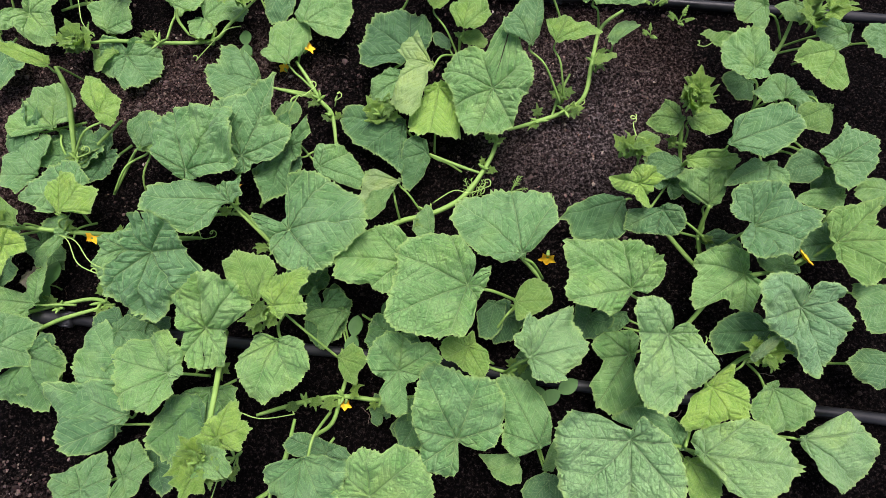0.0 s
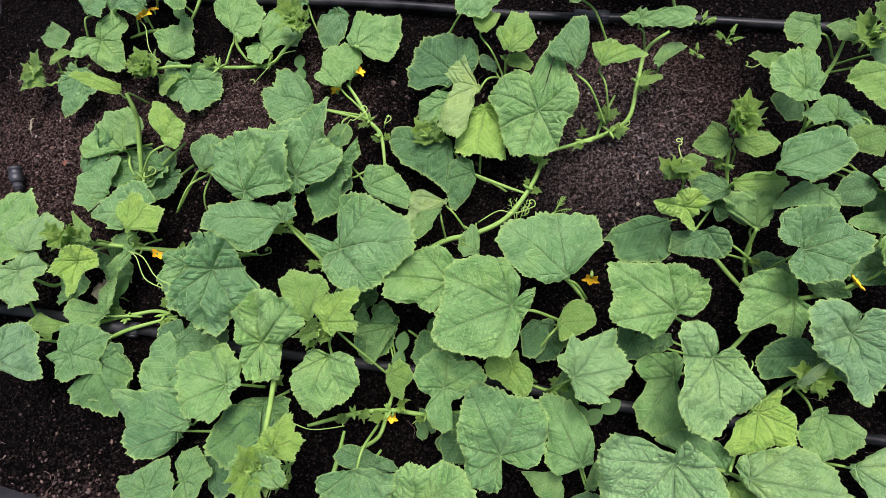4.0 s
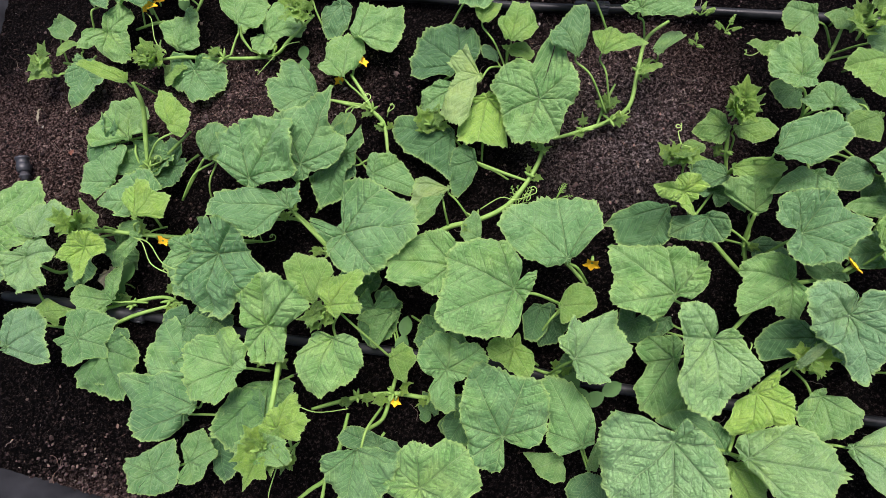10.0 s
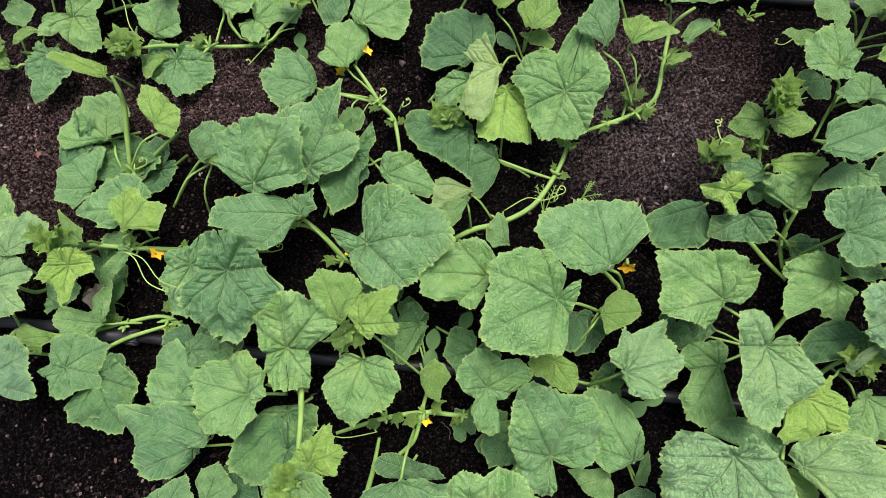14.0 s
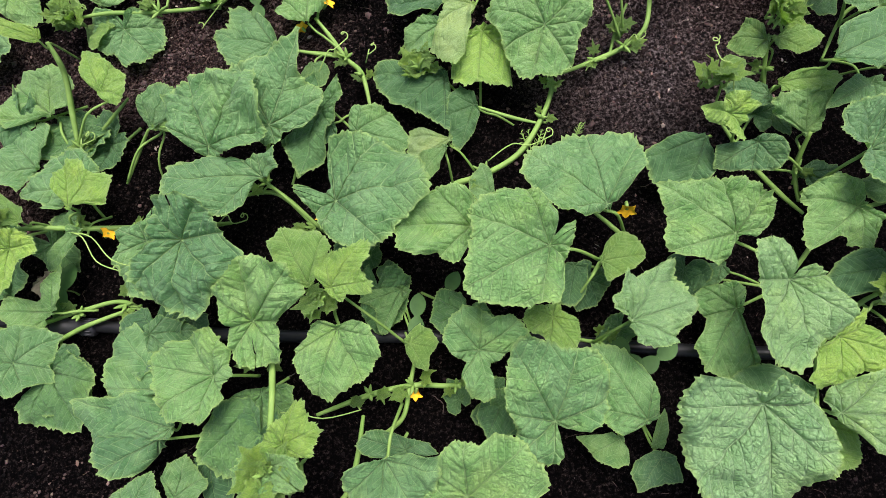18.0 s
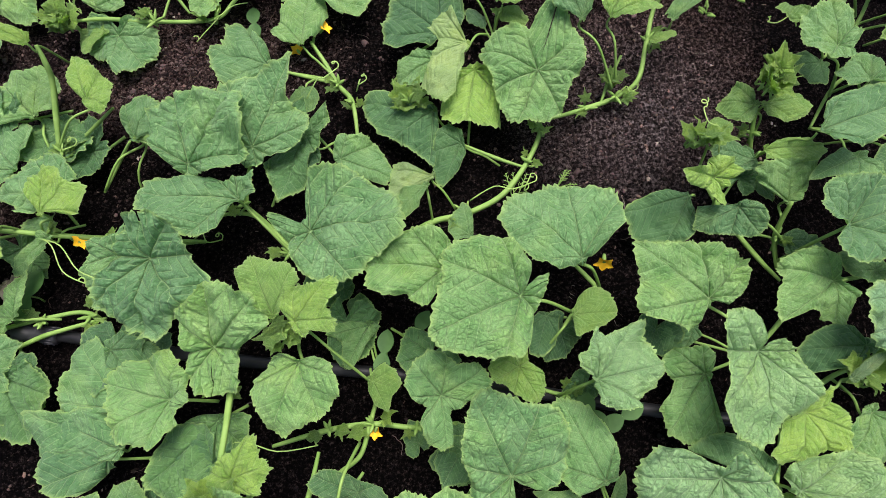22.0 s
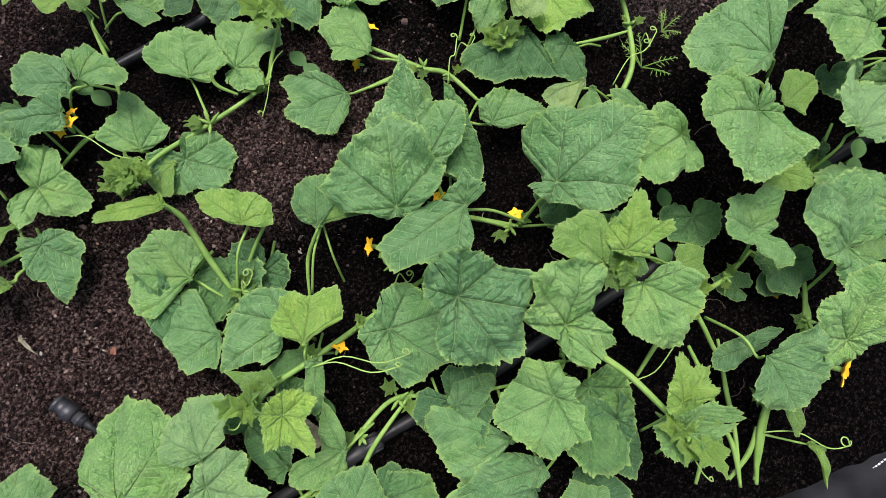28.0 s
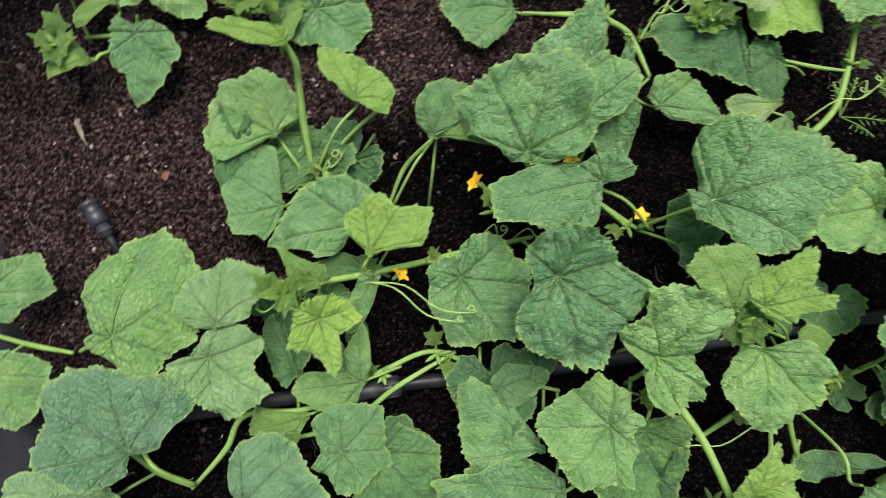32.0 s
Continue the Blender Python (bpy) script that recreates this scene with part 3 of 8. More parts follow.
# ---- ground ----
def ground_sheet():
    """Soil of the bed, gently lumpy near by and flat to the horizon."""
    xs = sorted(set([-400, -100, -25, -8, -4, 4, 8, 25, 100, 400] + [round(-1.7 + 0.01 * i, 4) for i in range(281)]))
    ys = sorted(set([-400, -100, -25, -8, -3, 4, 8, 25, 100, 400] + [round(-1.2 + 0.01 * i, 4) for i in range(201)]))
    verts = [(x, y, soil_height(x, y)) for y in ys for x in xs]
    w = len(xs)
    faces = [(j * w + i, j * w + i + 1, j * w + w + i + 1, j * w + w + i) for j in range(len(ys) - 1) for i in range(w - 1)]
    me = bpy.data.meshes.new("ground")
    me.from_pydata(verts, [], faces)
    me.shade_smooth()
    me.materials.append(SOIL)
    return tagged(new("ground", me), "dark crumbly garden soil, damp, blackened with painted shade, partly dried", "soil", kind="structure")


ground_sheet()
bits = random.Random(11)
CRUMBS = crumb_material("soil_crumbs", [(0.0, (0.004, 0.0026, 0.0023)), (0.6, (0.032, 0.02, 0.017)), (1.0, (0.14, 0.098, 0.085))])
BRIGHT = crumb_material("pale_chips", [(0.0, (0.10, 0.065, 0.05)), (0.6, (0.22, 0.15, 0.12)), (1.0, (0.42, 0.36, 0.3))])


def over_bed(rnd):
    return rnd.uniform(-1.25, 0.95), rnd.uniform(-0.85, 0.85)


def over_dry(rnd):
    x, y, rx, ry = rnd.choice(DRY_PATCHES)
    return rnd.gauss(x, rx * 0.75), rnd.gauss(y, ry * 0.75)


# damp crumbs, leaf shade over the bed painted into their colour
DAMP_SHADE = crumb_material("damp_shaded_crumbs", [(0.0, (0.002, 0.0014, 0.0013)), (0.7, (0.008, 0.0055, 0.005)), (1.0, (0.03, 0.021, 0.018))])
lumps("soil_crumbs", "small dark crumbs of garden soil", DAMP_SHADE, 16000, over_bed, 0.0007, 0.0036, 0.85, bits)
lumps("soil_clods", "brown dried crumbs and clods of soil", CRUMBS, 42000, over_dry, 0.0006, 0.003, 0.9, bits)
lumps("soil_nuggets", "greyish brown nuggets of dried soil", CRUMBS, 1500, over_dry, 0.0022, 0.0055, 0.75, bits, 1.15)
lumps("pale_chips", "pale bits of bark and grit on soil", BRIGHT, 1800, over_dry, 0.0008, 0.0036, 0.4, bits, 1.25)
lumps("fibre_bits", "thin brown fibres lying on the soil", BRIGHT, 900, over_bed, 0.0007, 0.0018, 0.6, bits, 3.6)



def stray_fibres(count, rnd):
    """Thin curled rootlets and straw lying about, as one mesh."""
    verts, faces = [], []
    for _ in range(count):
        x, y = over_dry(rnd) if rnd.random() < 0.6 else over_bed(rnd)
        a, n, step, r = rnd.uniform(0, 6.28), rnd.randint(4, 9), rnd.uniform(0.002, 0.006), rnd.uniform(0.0002, 0.0005)
        for i in range(n):
            c = len(verts)
            z = soil_height(x, y) + 0.002 + rnd.uniform(0, 0.0015)
            side = Vector((-math.sin(a), math.cos(a), 0)) * r
            verts += [(x + side.x, y + side.y, z), (x - side.x, y - side.y, z), (x, y, z + 2 * r)]
            if i:
                faces += [(c - 3, c - 2, c + 1, c), (c - 2, c - 1, c + 2, c + 1), (c - 1, c - 3, c, c + 2)]
            a += rnd.uniform(-0.6, 0.6)
            x, y = x + step * math.cos(a), y + step * math.sin(a)
    me = bpy.data.meshes.new("stray_fibres")
    me.from_pydata(verts, [], faces)
    me.materials.append(BRIGHT)
    return tagged(new("stray_fibres", me), "thin pale rootlets and straw on soil", "soil", kind="stuff")


stray_fibres(420, bits)

# ---- woven fabric beside the bed ----
def fabric(name, x0, y0, x1, y1, wide, label):
    """A strip of woven sheet whose inner edge runs from (x0, y0) to (x1, y1) and dips under the soil."""
    a, b = Vector((x0, y0, 0)), Vector((x1, y1, 0))
    way = (b - a).normalized()
    out = Vector((way.y, -way.x, 0))
    verts, faces, n, m = [], [], 70, 24
    for layer in (0.0, -0.0012):
        for i in range(n + 1):
            for j in range(m + 1):
                p = a.lerp(b, i / n) + out * wide * (j / m) ** 1.6
                p += out * (0.025 * noise.noise(Vector((i * 0.16, 3, 0))) if j == 0 else 0)
                dip = -0.02 if j == 0 else 0.004
                verts.append((p.x, p.y, max(0.0, soil_height(p.x, p.y)) + 0.006 + dip + 0.006 * noise.noise(p * 6) + layer))
    k = (n + 1) * (m + 1)
    for i in range(n):
        for j in range(m):
            q = i * (m + 1) + j
            faces.append((q, q + 1, q + m + 2, q + m + 1))
            faces.append((k + q, k + q + m + 1, k + q + m + 2, k + q + 1))
    me = bpy.data.meshes.new(name)
    me.from_pydata(verts, [], faces)
    me.shade_smooth()
    me.materials.append(FABRIC)
    return tagged(new(name, me), label, "weed fabric", kind="structure")


fabric("pavement_fabric_front", -1.05, -0.407, 2.2, -1.62, 2.5, "black woven weed fabric in front of the bed")
fabric("pavement_fabric_side", -1.0, -0.9, -0.945, 1.6, -2.5, "black woven weed fabric at the end of the bed")
for k in range(22):
    a, b = Vector((-0.2392, -0.7350, 0.0098)), Vector((-0.1571, -0.7527, 0.0098))
    p = a.lerp(b, k * 0.06)
    q = a.lerp(b, k * 0.06 + 0.035)
    seam = thing("seam_stitch", p.x, p.y, p.z, "pale stitch of thread in black fabric", "thread", "pale stitches of the fabric seam") if k == 0 else seam
    bead("stitch", tube_mesh("stitch", [Vector((0, 0, 0)) + p - seam.location, q - seam.location], [0.0011, 0.0011], 5, 2), THREAD, seam)


# ---- drip pipes ----
def drip_pipe(label, start, end, radius):
    a, b = Vector(start), Vector(end)
    ob = thing("drip_pipe", a.x, a.y, 0, label, "pipe", "drip pipes of the bed")
    pts = [a.lerp(b, i / 14) + Vector((0, 0.004 * math.sin(i * 1.3), 0.002 * math.sin(i * 2.1))) - ob.location for i in range(15)]
    bead("hose", tube_mesh("hose", pts, [radius] * 15, 16, 4), PIPE, ob)
    return ob, a, b


def joiner(ob, a, b, at, radius):
    """A ribbed sleeve on a pipe."""
    way = (b - a).normalized()
    p = a.lerp(b, at) - ob.location
    sleeve = bead("coupling", ring_mesh("coupling", p - way * 0.032, p + way * 0.032, [(0, radius * 1.08), (0.02, radius * 1.35), (0.3, radius * 1.38), (0.34, radius * 1.2), (0.62, radius * 1.2), (0.66, radius * 1.38), (0.96, radius * 1.35), (1, radius * 1.08)], 20), CAP, ob, "dark grey ribbed plastic coupling")
    for k in range(14):
        t = k / 14 * 2 * math.pi
        side = way.cross(Vector((0, 0, 1))).normalized()
        up = side.cross(way)
        c = p + way * 0.02 + (side * math.cos(t) + up * math.sin(t)) * radius * 1.38
        bead("rib", tube_mesh("rib", [c - way * 0.009, c + way * 0.009], [0.0011, 0.0011], 5, 1), CAP, sleeve)


low_pipe, a, b = drip_pipe("black plastic drip pipe lying on dark soil", (-0.86, -0.205, 0.009), (0.95, -0.668, 0.009), 0.0085)
joiner(low_pipe, a, b, 0.1295, 0.0085)
top_pipe, a, b = drip_pipe("black plastic drip pipe along the rear of the bed", (-1.05, 0.535, 0.009), (0.95, 0.045, 0.009), 0.0085)
joiner(top_pipe, a, b, 0.645, 0.0085)

# ---- spray stake, withered bits ----
stake = thing("spray_nozzle", -0.8567, 0.0441, 0.0123, "black plastic spray nozzle lying on brown soil", "nozzle")
p, q = Vector((-0.8611, 0.0653, 0.0180)) - stake.location, Vector((-0.8489, -0.0075, 0.0049)) - stake.location
bead("cap", ring_mesh("cap", p, p.lerp(q, 0.42), [(0, 0.009), (0.04, 0.012), (0.16, 0.0125), (0.2, 0.0108), (0.5, 0.0108), (0.55, 0.0125), (0.95, 0.0115), (1, 0.008)], 20), CAP, stake)
bead("neck", ring_mesh("neck", p.lerp(q, 0.42), p.lerp(q, 0.62), [(0, 0.0078), (0.4, 0.0078), (0.45, 0.0098), (0.6, 0.0098), (0.65, 0.0072), (1, 0.0072)], 16), CAP, stake)
bead("pipe_stub", ring_mesh("pipe_stub", p.lerp(q, 0.6), p.lerp(q, 1.15), [(0, 0.0045), (0.3, 0.005), (0.34, 0.0042), (1, 0.0042)], 12), PIPE, stake)


def withered(name, x, y, z, length, wide, heading, label, material):
    out = [wide * q for q in (0, 1.8, 1.2, 1.0, 0.9, 0.8, 0.6, 0.5, 0.4, 0.3, 0.2, 0.3, 0.4, 0.5, 0.7, 0.9, 1.0, 1.0, 1.1, 1.6)]
    out[0] = length
    me = leaf_mesh(out, "p", 1.2, False, random.Random(5))
    me.materials.clear()
    me.materials.append(material)
    ob = new(name, me)
    ob.matrix_basis = Matrix.Translation((x, y, z)) @ Matrix.Rotation(heading, 4, "Z")
    return tagged(ob, label, "dead leaf")


withered("dry_leaf", -0.8474, 0.1731, 0.0098, 0.036, 0.0055, -1.5, "narrow dried grey-green leaf lying on soil", DRYLEAF)
withered("brown_leaf", -0.6590, -0.1911, 0.0246, 0.035, 0.02, -1.2, "small withered brown leaf low among stems", DRYLEAF)
withered("red_chip", -0.7725, 0.0655, 0.0066, 0.008, 0.005, 0.6, "reddish brown chip of bark on soil", RED)

# ---- weeds ----
seedling(0.4570, 0.1216, 0.0164, 0.022, 1)
seedling(0.4222, 0.1612, 0.0164, 0.02, 2)
seedling(0.4036, 0.1044, 0.0123, 0.016, 3)
seedling(0.0520, -0.1700, 0.0041, 0.042, 4, False)
seedling(0.1165, -0.1534, 0.0082, 0.026, 5, False)
sprout(-0.1526, -0.3593, 0.0328, 0.032, 1.3, 1)
sprout(-0.1058, -0.3352, 0.0328, 0.03, 0.9, 2)
sprout(-0.6250, -0.2169, 0.0328, 0.04, 1.2, 3)
sprout(0.1335, -0.4773, 0.0328, 0.032, 0.4, 4)
sprout(0.0987, -0.4655, 0.0328, 0.03, 2.0, 5)
sprout(-0.5504, 0.3713, 0.0300, 0.035, 1.8, 7)
sprout(-0.3039, 0.1818, 0.0300, 0.032, 1.6, 8)

# ---- plants ----

plant_1 = thing("cucumber_plant", -0.654, 0.323, 0, "sparse green cucumber plant with speckled leaves near the bed corner", "plant", "cucumber plants in the bed")
vine(plant_1, 0.0035, (-0.6541, 0.3232, 0.0164), (-0.6057, 0.3245, 0.0246), (-0.5804, 0.3173, 0.0246))
vine(plant_1, 0.0035, (-0.5302, 0.3415, 0.0164), (-0.5099, 0.3798, 0.0246), (-0.4866, 0.4268, 0.0492), (-0.4725, 0.4476, 0.0738))
vine(plant_1, 0.0033, (-0.7214, 0.2393, 0.0246), (-0.7560, 0.2545, 0.0164), (-0.8037, 0.2688, 0.0164))
leaf(plant_1, -0.6885, 0.2955, 0.0500, -0.965, -0.295, -0.081, (0.069, 0.057, 0.050, 0.045, 0.041, 0.039, 0.041, 0.048, 0.054, 0.058, 0.060, 0.059, 0.059, 0.049, 0.044, 0.035, 0.023, 0.016, 0.012, 0.009, 0.008, 0.007, 0.010, 0.034, 0.045, 0.052, 0.057, 0.062, 0.056, 0.037, 0.040, 0.045, 0.050, 0.056, 0.064, 0.069), (-0.7428, 0.3164, 0.0225))
leaf(plant_1, -0.3517, 0.4369, 0.0300, 2.835, -0.071, -0.089, (0.067, 0.065, 0.065, 0.059, 0.055, 0.053, 0.051, 0.050, 0.051, 0.038, 0.027, 0.022, 0.014, 0.009, 0.007, 0.006, 0.005, 0.005, 0.005, 0.005, 0.005, 0.005, 0.005, 0.005, 0.006, 0.008, 0.011, 0.014, 0.017, 0.025, 0.039, 0.049, 0.059, 0.060, 0.064, 0.067), (-0.4725, 0.4476, 0.0150))
leaf(plant_1, -0.4198, 0.4918, 0.0700, -1.826, -0.211, -0.066, (0.049, 0.045, 0.043, 0.043, 0.039, 0.034, 0.031, 0.027, 0.014, 0.010, 0.008, 0.007, 0.006, 0.005, 0.005, 0.005, 0.005, 0.005, 0.006, 0.006, 0.006, 0.006, 0.006, 0.006, 0.007, 0.008, 0.009, 0.012, 0.018, 0.020, 0.022, 0.025, 0.030, 0.040, 0.048, 0.048), (-0.4725, 0.4476, 0.0350), "l")
leaf(plant_1, -0.4734, 0.4407, 0.0800, 1.027, 0.000, 0.035, (0.030, 0.027, 0.026, 0.026, 0.026, 0.025, 0.021, 0.018, 0.017, 0.016, 0.013, 0.010, 0.009, 0.008, 0.007, 0.007, 0.007, 0.007, 0.007, 0.007, 0.007, 0.007, 0.007, 0.008, 0.009, 0.011, 0.011, 0.012, 0.013, 0.015, 0.019, 0.024, 0.024, 0.026, 0.028, 0.032), (-0.4913, 0.4055, 0.0360), "l")
leaf(plant_1, -0.4805, 0.4757, 0.0800, 3.048, -0.295, -0.070, (0.035, 0.033, 0.031, 0.027, 0.019, 0.015, 0.012, 0.011, 0.010, 0.009, 0.008, 0.008, 0.008, 0.008, 0.008, 0.009, 0.010, 0.012, 0.013, 0.014, 0.016, 0.019, 0.025, 0.025, 0.026, 0.027, 0.029, 0.032, 0.037, 0.037, 0.038, 0.041, 0.041, 0.039, 0.037, 0.035), (-0.4760, 0.4757, 0.0360), "l")
leaf(plant_1, -0.4745, 0.5432, 0.0700, -3.102, -0.121, -0.092, (0.076, 0.043, 0.009, 0.005, 0.005, 0.005, 0.005, 0.005, 0.005, 0.005, 0.005, 0.005, 0.005, 0.005, 0.005, 0.005, 0.005, 0.005, 0.005, 0.005, 0.005, 0.005, 0.005, 0.005, 0.005, 0.005, 0.005, 0.005, 0.005, 0.005, 0.005, 0.005, 0.005, 0.005, 0.007, 0.061), (-0.4725, 0.4476, 0.0350), "yl")
leaf(plant_1, -0.4270, 0.4378, 0.0500, -1.115, -0.180, -0.002, (0.056, 0.032, 0.018, 0.013, 0.010, 0.007, 0.005, 0.005, 0.005, 0.005, 0.005, 0.005, 0.005, 0.005, 0.005, 0.005, 0.006, 0.007, 0.011, 0.013, 0.011, 0.010, 0.009, 0.009, 0.009, 0.009, 0.009, 0.010, 0.011, 0.013, 0.017, 0.025, 0.032, 0.044, 0.048, 0.052), (-0.4725, 0.4476, 0.0250))
leaf(plant_1, -0.3496, 0.3869, 0.0400, 2.887, -0.213, -0.050, (0.049, 0.045, 0.043, 0.039, 0.033, 0.029, 0.027, 0.026, 0.016, 0.012, 0.010, 0.009, 0.008, 0.007, 0.007, 0.007, 0.007, 0.008, 0.009, 0.010, 0.009, 0.008, 0.007, 0.007, 0.006, 0.006, 0.007, 0.007, 0.008, 0.009, 0.011, 0.015, 0.017, 0.020, 0.024, 0.033), (-0.4393, 0.4312, 0.0120), "d")
leaf(plant_1, -0.5623, 0.3830, 0.0600, 2.371, -0.126, 0.100, (0.075, 0.070, 0.062, 0.045, 0.033, 0.028, 0.025, 0.023, 0.023, 0.022, 0.023, 0.025, 0.015, 0.010, 0.008, 0.006, 0.005, 0.005, 0.005, 0.005, 0.005, 0.005, 0.005, 0.006, 0.007, 0.009, 0.012, 0.018, 0.025, 0.040, 0.050, 0.060, 0.077, 0.076, 0.077, 0.079), (-0.5221, 0.3568, 0.0197))
leaf(plant_1, -0.5444, 0.3513, 0.0900, -0.625, -0.166, -0.076, (0.058, 0.050, 0.044, 0.040, 0.039, 0.038, 0.039, 0.041, 0.042, 0.040, 0.037, 0.033, 0.031, 0.023, 0.009, 0.005, 0.005, 0.005, 0.005, 0.005, 0.005, 0.005, 0.005, 0.005, 0.005, 0.005, 0.005, 0.005, 0.005, 0.005, 0.008, 0.015, 0.044, 0.067, 0.066, 0.067), (-0.5883, 0.3647, 0.0405))
leaf(plant_1, -0.5968, 0.3460, 0.0700, 2.582, -0.102, 0.006, (0.084, 0.086, 0.076, 0.066, 0.057, 0.042, 0.035, 0.030, 0.027, 0.026, 0.025, 0.025, 0.013, 0.008, 0.006, 0.005, 0.005, 0.005, 0.005, 0.005, 0.005, 0.006, 0.008, 0.012, 0.021, 0.023, 0.026, 0.032, 0.034, 0.035, 0.037, 0.040, 0.046, 0.050, 0.056, 0.066), (-0.6006, 0.3231, 0.0246))
leaf(plant_1, -0.6365, 0.4123, 0.0500, 2.518, -0.136, 0.055, (0.064, 0.056, 0.044, 0.037, 0.030, 0.022, 0.018, 0.016, 0.014, 0.013, 0.013, 0.013, 0.013, 0.010, 0.007, 0.006, 0.005, 0.005, 0.005, 0.005, 0.005, 0.005, 0.005, 0.006, 0.007, 0.008, 0.009, 0.009, 0.009, 0.009, 0.009, 0.010, 0.011, 0.013, 0.016, 0.023), (-0.6347, 0.3237, 0.0197), "d")
leaf(plant_1, -0.7158, 0.3622, 0.0700, 1.699, -0.131, -0.018, (0.067, 0.059, 0.055, 0.030, 0.013, 0.009, 0.008, 0.007, 0.006, 0.005, 0.005, 0.005, 0.005, 0.006, 0.006, 0.007, 0.008, 0.010, 0.012, 0.017, 0.028, 0.045, 0.061, 0.057, 0.055, 0.050, 0.048, 0.047, 0.047, 0.049, 0.053, 0.057, 0.063, 0.073, 0.074, 0.072), (-0.7360, 0.3298, 0.0315))
leaf(plant_1, -0.7887, 0.3290, 0.0600, -0.825, -0.254, 0.098, (0.041, 0.041, 0.040, 0.039, 0.033, 0.025, 0.021, 0.018, 0.017, 0.016, 0.016, 0.016, 0.015, 0.011, 0.008, 0.007, 0.006, 0.006, 0.005, 0.005, 0.005, 0.006, 0.006, 0.007, 0.008, 0.011, 0.016, 0.021, 0.022, 0.025, 0.029, 0.033, 0.035, 0.037, 0.042, 0.042), (-0.8037, 0.2688, 0.0164))
leaf(plant_1, -0.7369, 0.2350, 0.0400, -1.982, -0.280, -0.004, (0.086, 0.081, 0.071, 0.066, 0.060, 0.057, 0.059, 0.057, 0.048, 0.043, 0.038, 0.031, 0.027, 0.024, 0.022, 0.018, 0.015, 0.014, 0.013, 0.012, 0.012, 0.014, 0.019, 0.030, 0.031, 0.033, 0.035, 0.032, 0.030, 0.030, 0.030, 0.033, 0.042, 0.047, 0.048, 0.050), (-0.7362, 0.2749, 0.0180))
leaf(plant_1, -0.7461, 0.2768, 0.0500, 3.090, -0.157, -0.052, (0.059, 0.059, 0.041, 0.008, 0.005, 0.005, 0.005, 0.005, 0.005, 0.005, 0.005, 0.005, 0.005, 0.005, 0.005, 0.005, 0.005, 0.005, 0.007, 0.005, 0.005, 0.005, 0.005, 0.005, 0.005, 0.005, 0.005, 0.005, 0.005, 0.005, 0.006, 0.008, 0.014, 0.027, 0.037, 0.048), (-0.7560, 0.2545, 0.0164), "l")
leaf(plant_1, -0.7994, 0.2183, 0.0500, 3.093, -0.175, -0.018, (0.051, 0.049, 0.021, 0.013, 0.010, 0.008, 0.007, 0.006, 0.006, 0.006, 0.006, 0.006, 0.006, 0.005, 0.005, 0.005, 0.005, 0.005, 0.005, 0.005, 0.005, 0.005, 0.005, 0.005, 0.005, 0.005, 0.005, 0.005, 0.005, 0.005, 0.005, 0.005, 0.016, 0.034, 0.037, 0.042), (-0.7702, 0.2364, 0.0225), "yl")
leaf(plant_1, -0.7991, 0.2214, 0.0500, 2.029, 0.000, -0.093, (0.045, 0.038, 0.029, 0.021, 0.017, 0.014, 0.005, 0.005, 0.005, 0.005, 0.005, 0.005, 0.005, 0.005, 0.005, 0.005, 0.005, 0.005, 0.005, 0.005, 0.005, 0.005, 0.005, 0.005, 0.005, 0.005, 0.005, 0.005, 0.005, 0.005, 0.005, 0.006, 0.008, 0.010, 0.018, 0.032), (-0.7702, 0.2364, 0.0225), "yl")

plant_2 = thing("cucumber_plant", -0.574, 0.214, 0, "trailing cucumber plant with one long bare vine over brown soil", "plant", "cucumber plants in the bed")
vine(plant_2, 0.0035, (-0.5742, 0.2141, 0.0492), (-0.5342, 0.2182, 0.0410), (-0.4638, 0.2152, 0.0246), (-0.3687, 0.2048, 0.0246), (-0.3293, 0.2211, 0.0410), (-0.2741, 0.2554, 0.0574))
vine(plant_2, 0.0030, (-0.4042, 0.2153, 0.0328), (-0.4172, 0.2371, 0.0492), (-0.4123, 0.2487, 0.0656))
leaf(plant_2, -0.2284, 0.2938, 0.0300, -2.172, -0.141, 0.007, (0.064, 0.074, 0.070, 0.069, 0.058, 0.051, 0.039, 0.033, 0.029, 0.026, 0.025, 0.020, 0.016, 0.013, 0.012, 0.011, 0.010, 0.010, 0.010, 0.011, 0.012, 0.011, 0.010, 0.010, 0.010, 0.010, 0.011, 0.012, 0.013, 0.016, 0.021, 0.032, 0.040, 0.043, 0.049, 0.056), (-0.2741, 0.2554, 0.0150))
leaf(plant_2, -0.5230, 0.1990, 0.0220, -1.785, -0.122, -0.079, (0.053, 0.069, 0.068, 0.069, 0.065, 0.064, 0.067, 0.069, 0.064, 0.061, 0.059, 0.058, 0.050, 0.043, 0.040, 0.034, 0.019, 0.013, 0.010, 0.012, 0.017, 0.030, 0.038, 0.042, 0.049, 0.050, 0.046, 0.044, 0.044, 0.045, 0.047, 0.051, 0.050, 0.047, 0.046, 0.045), (-0.5313, 0.2472, 0.0099))
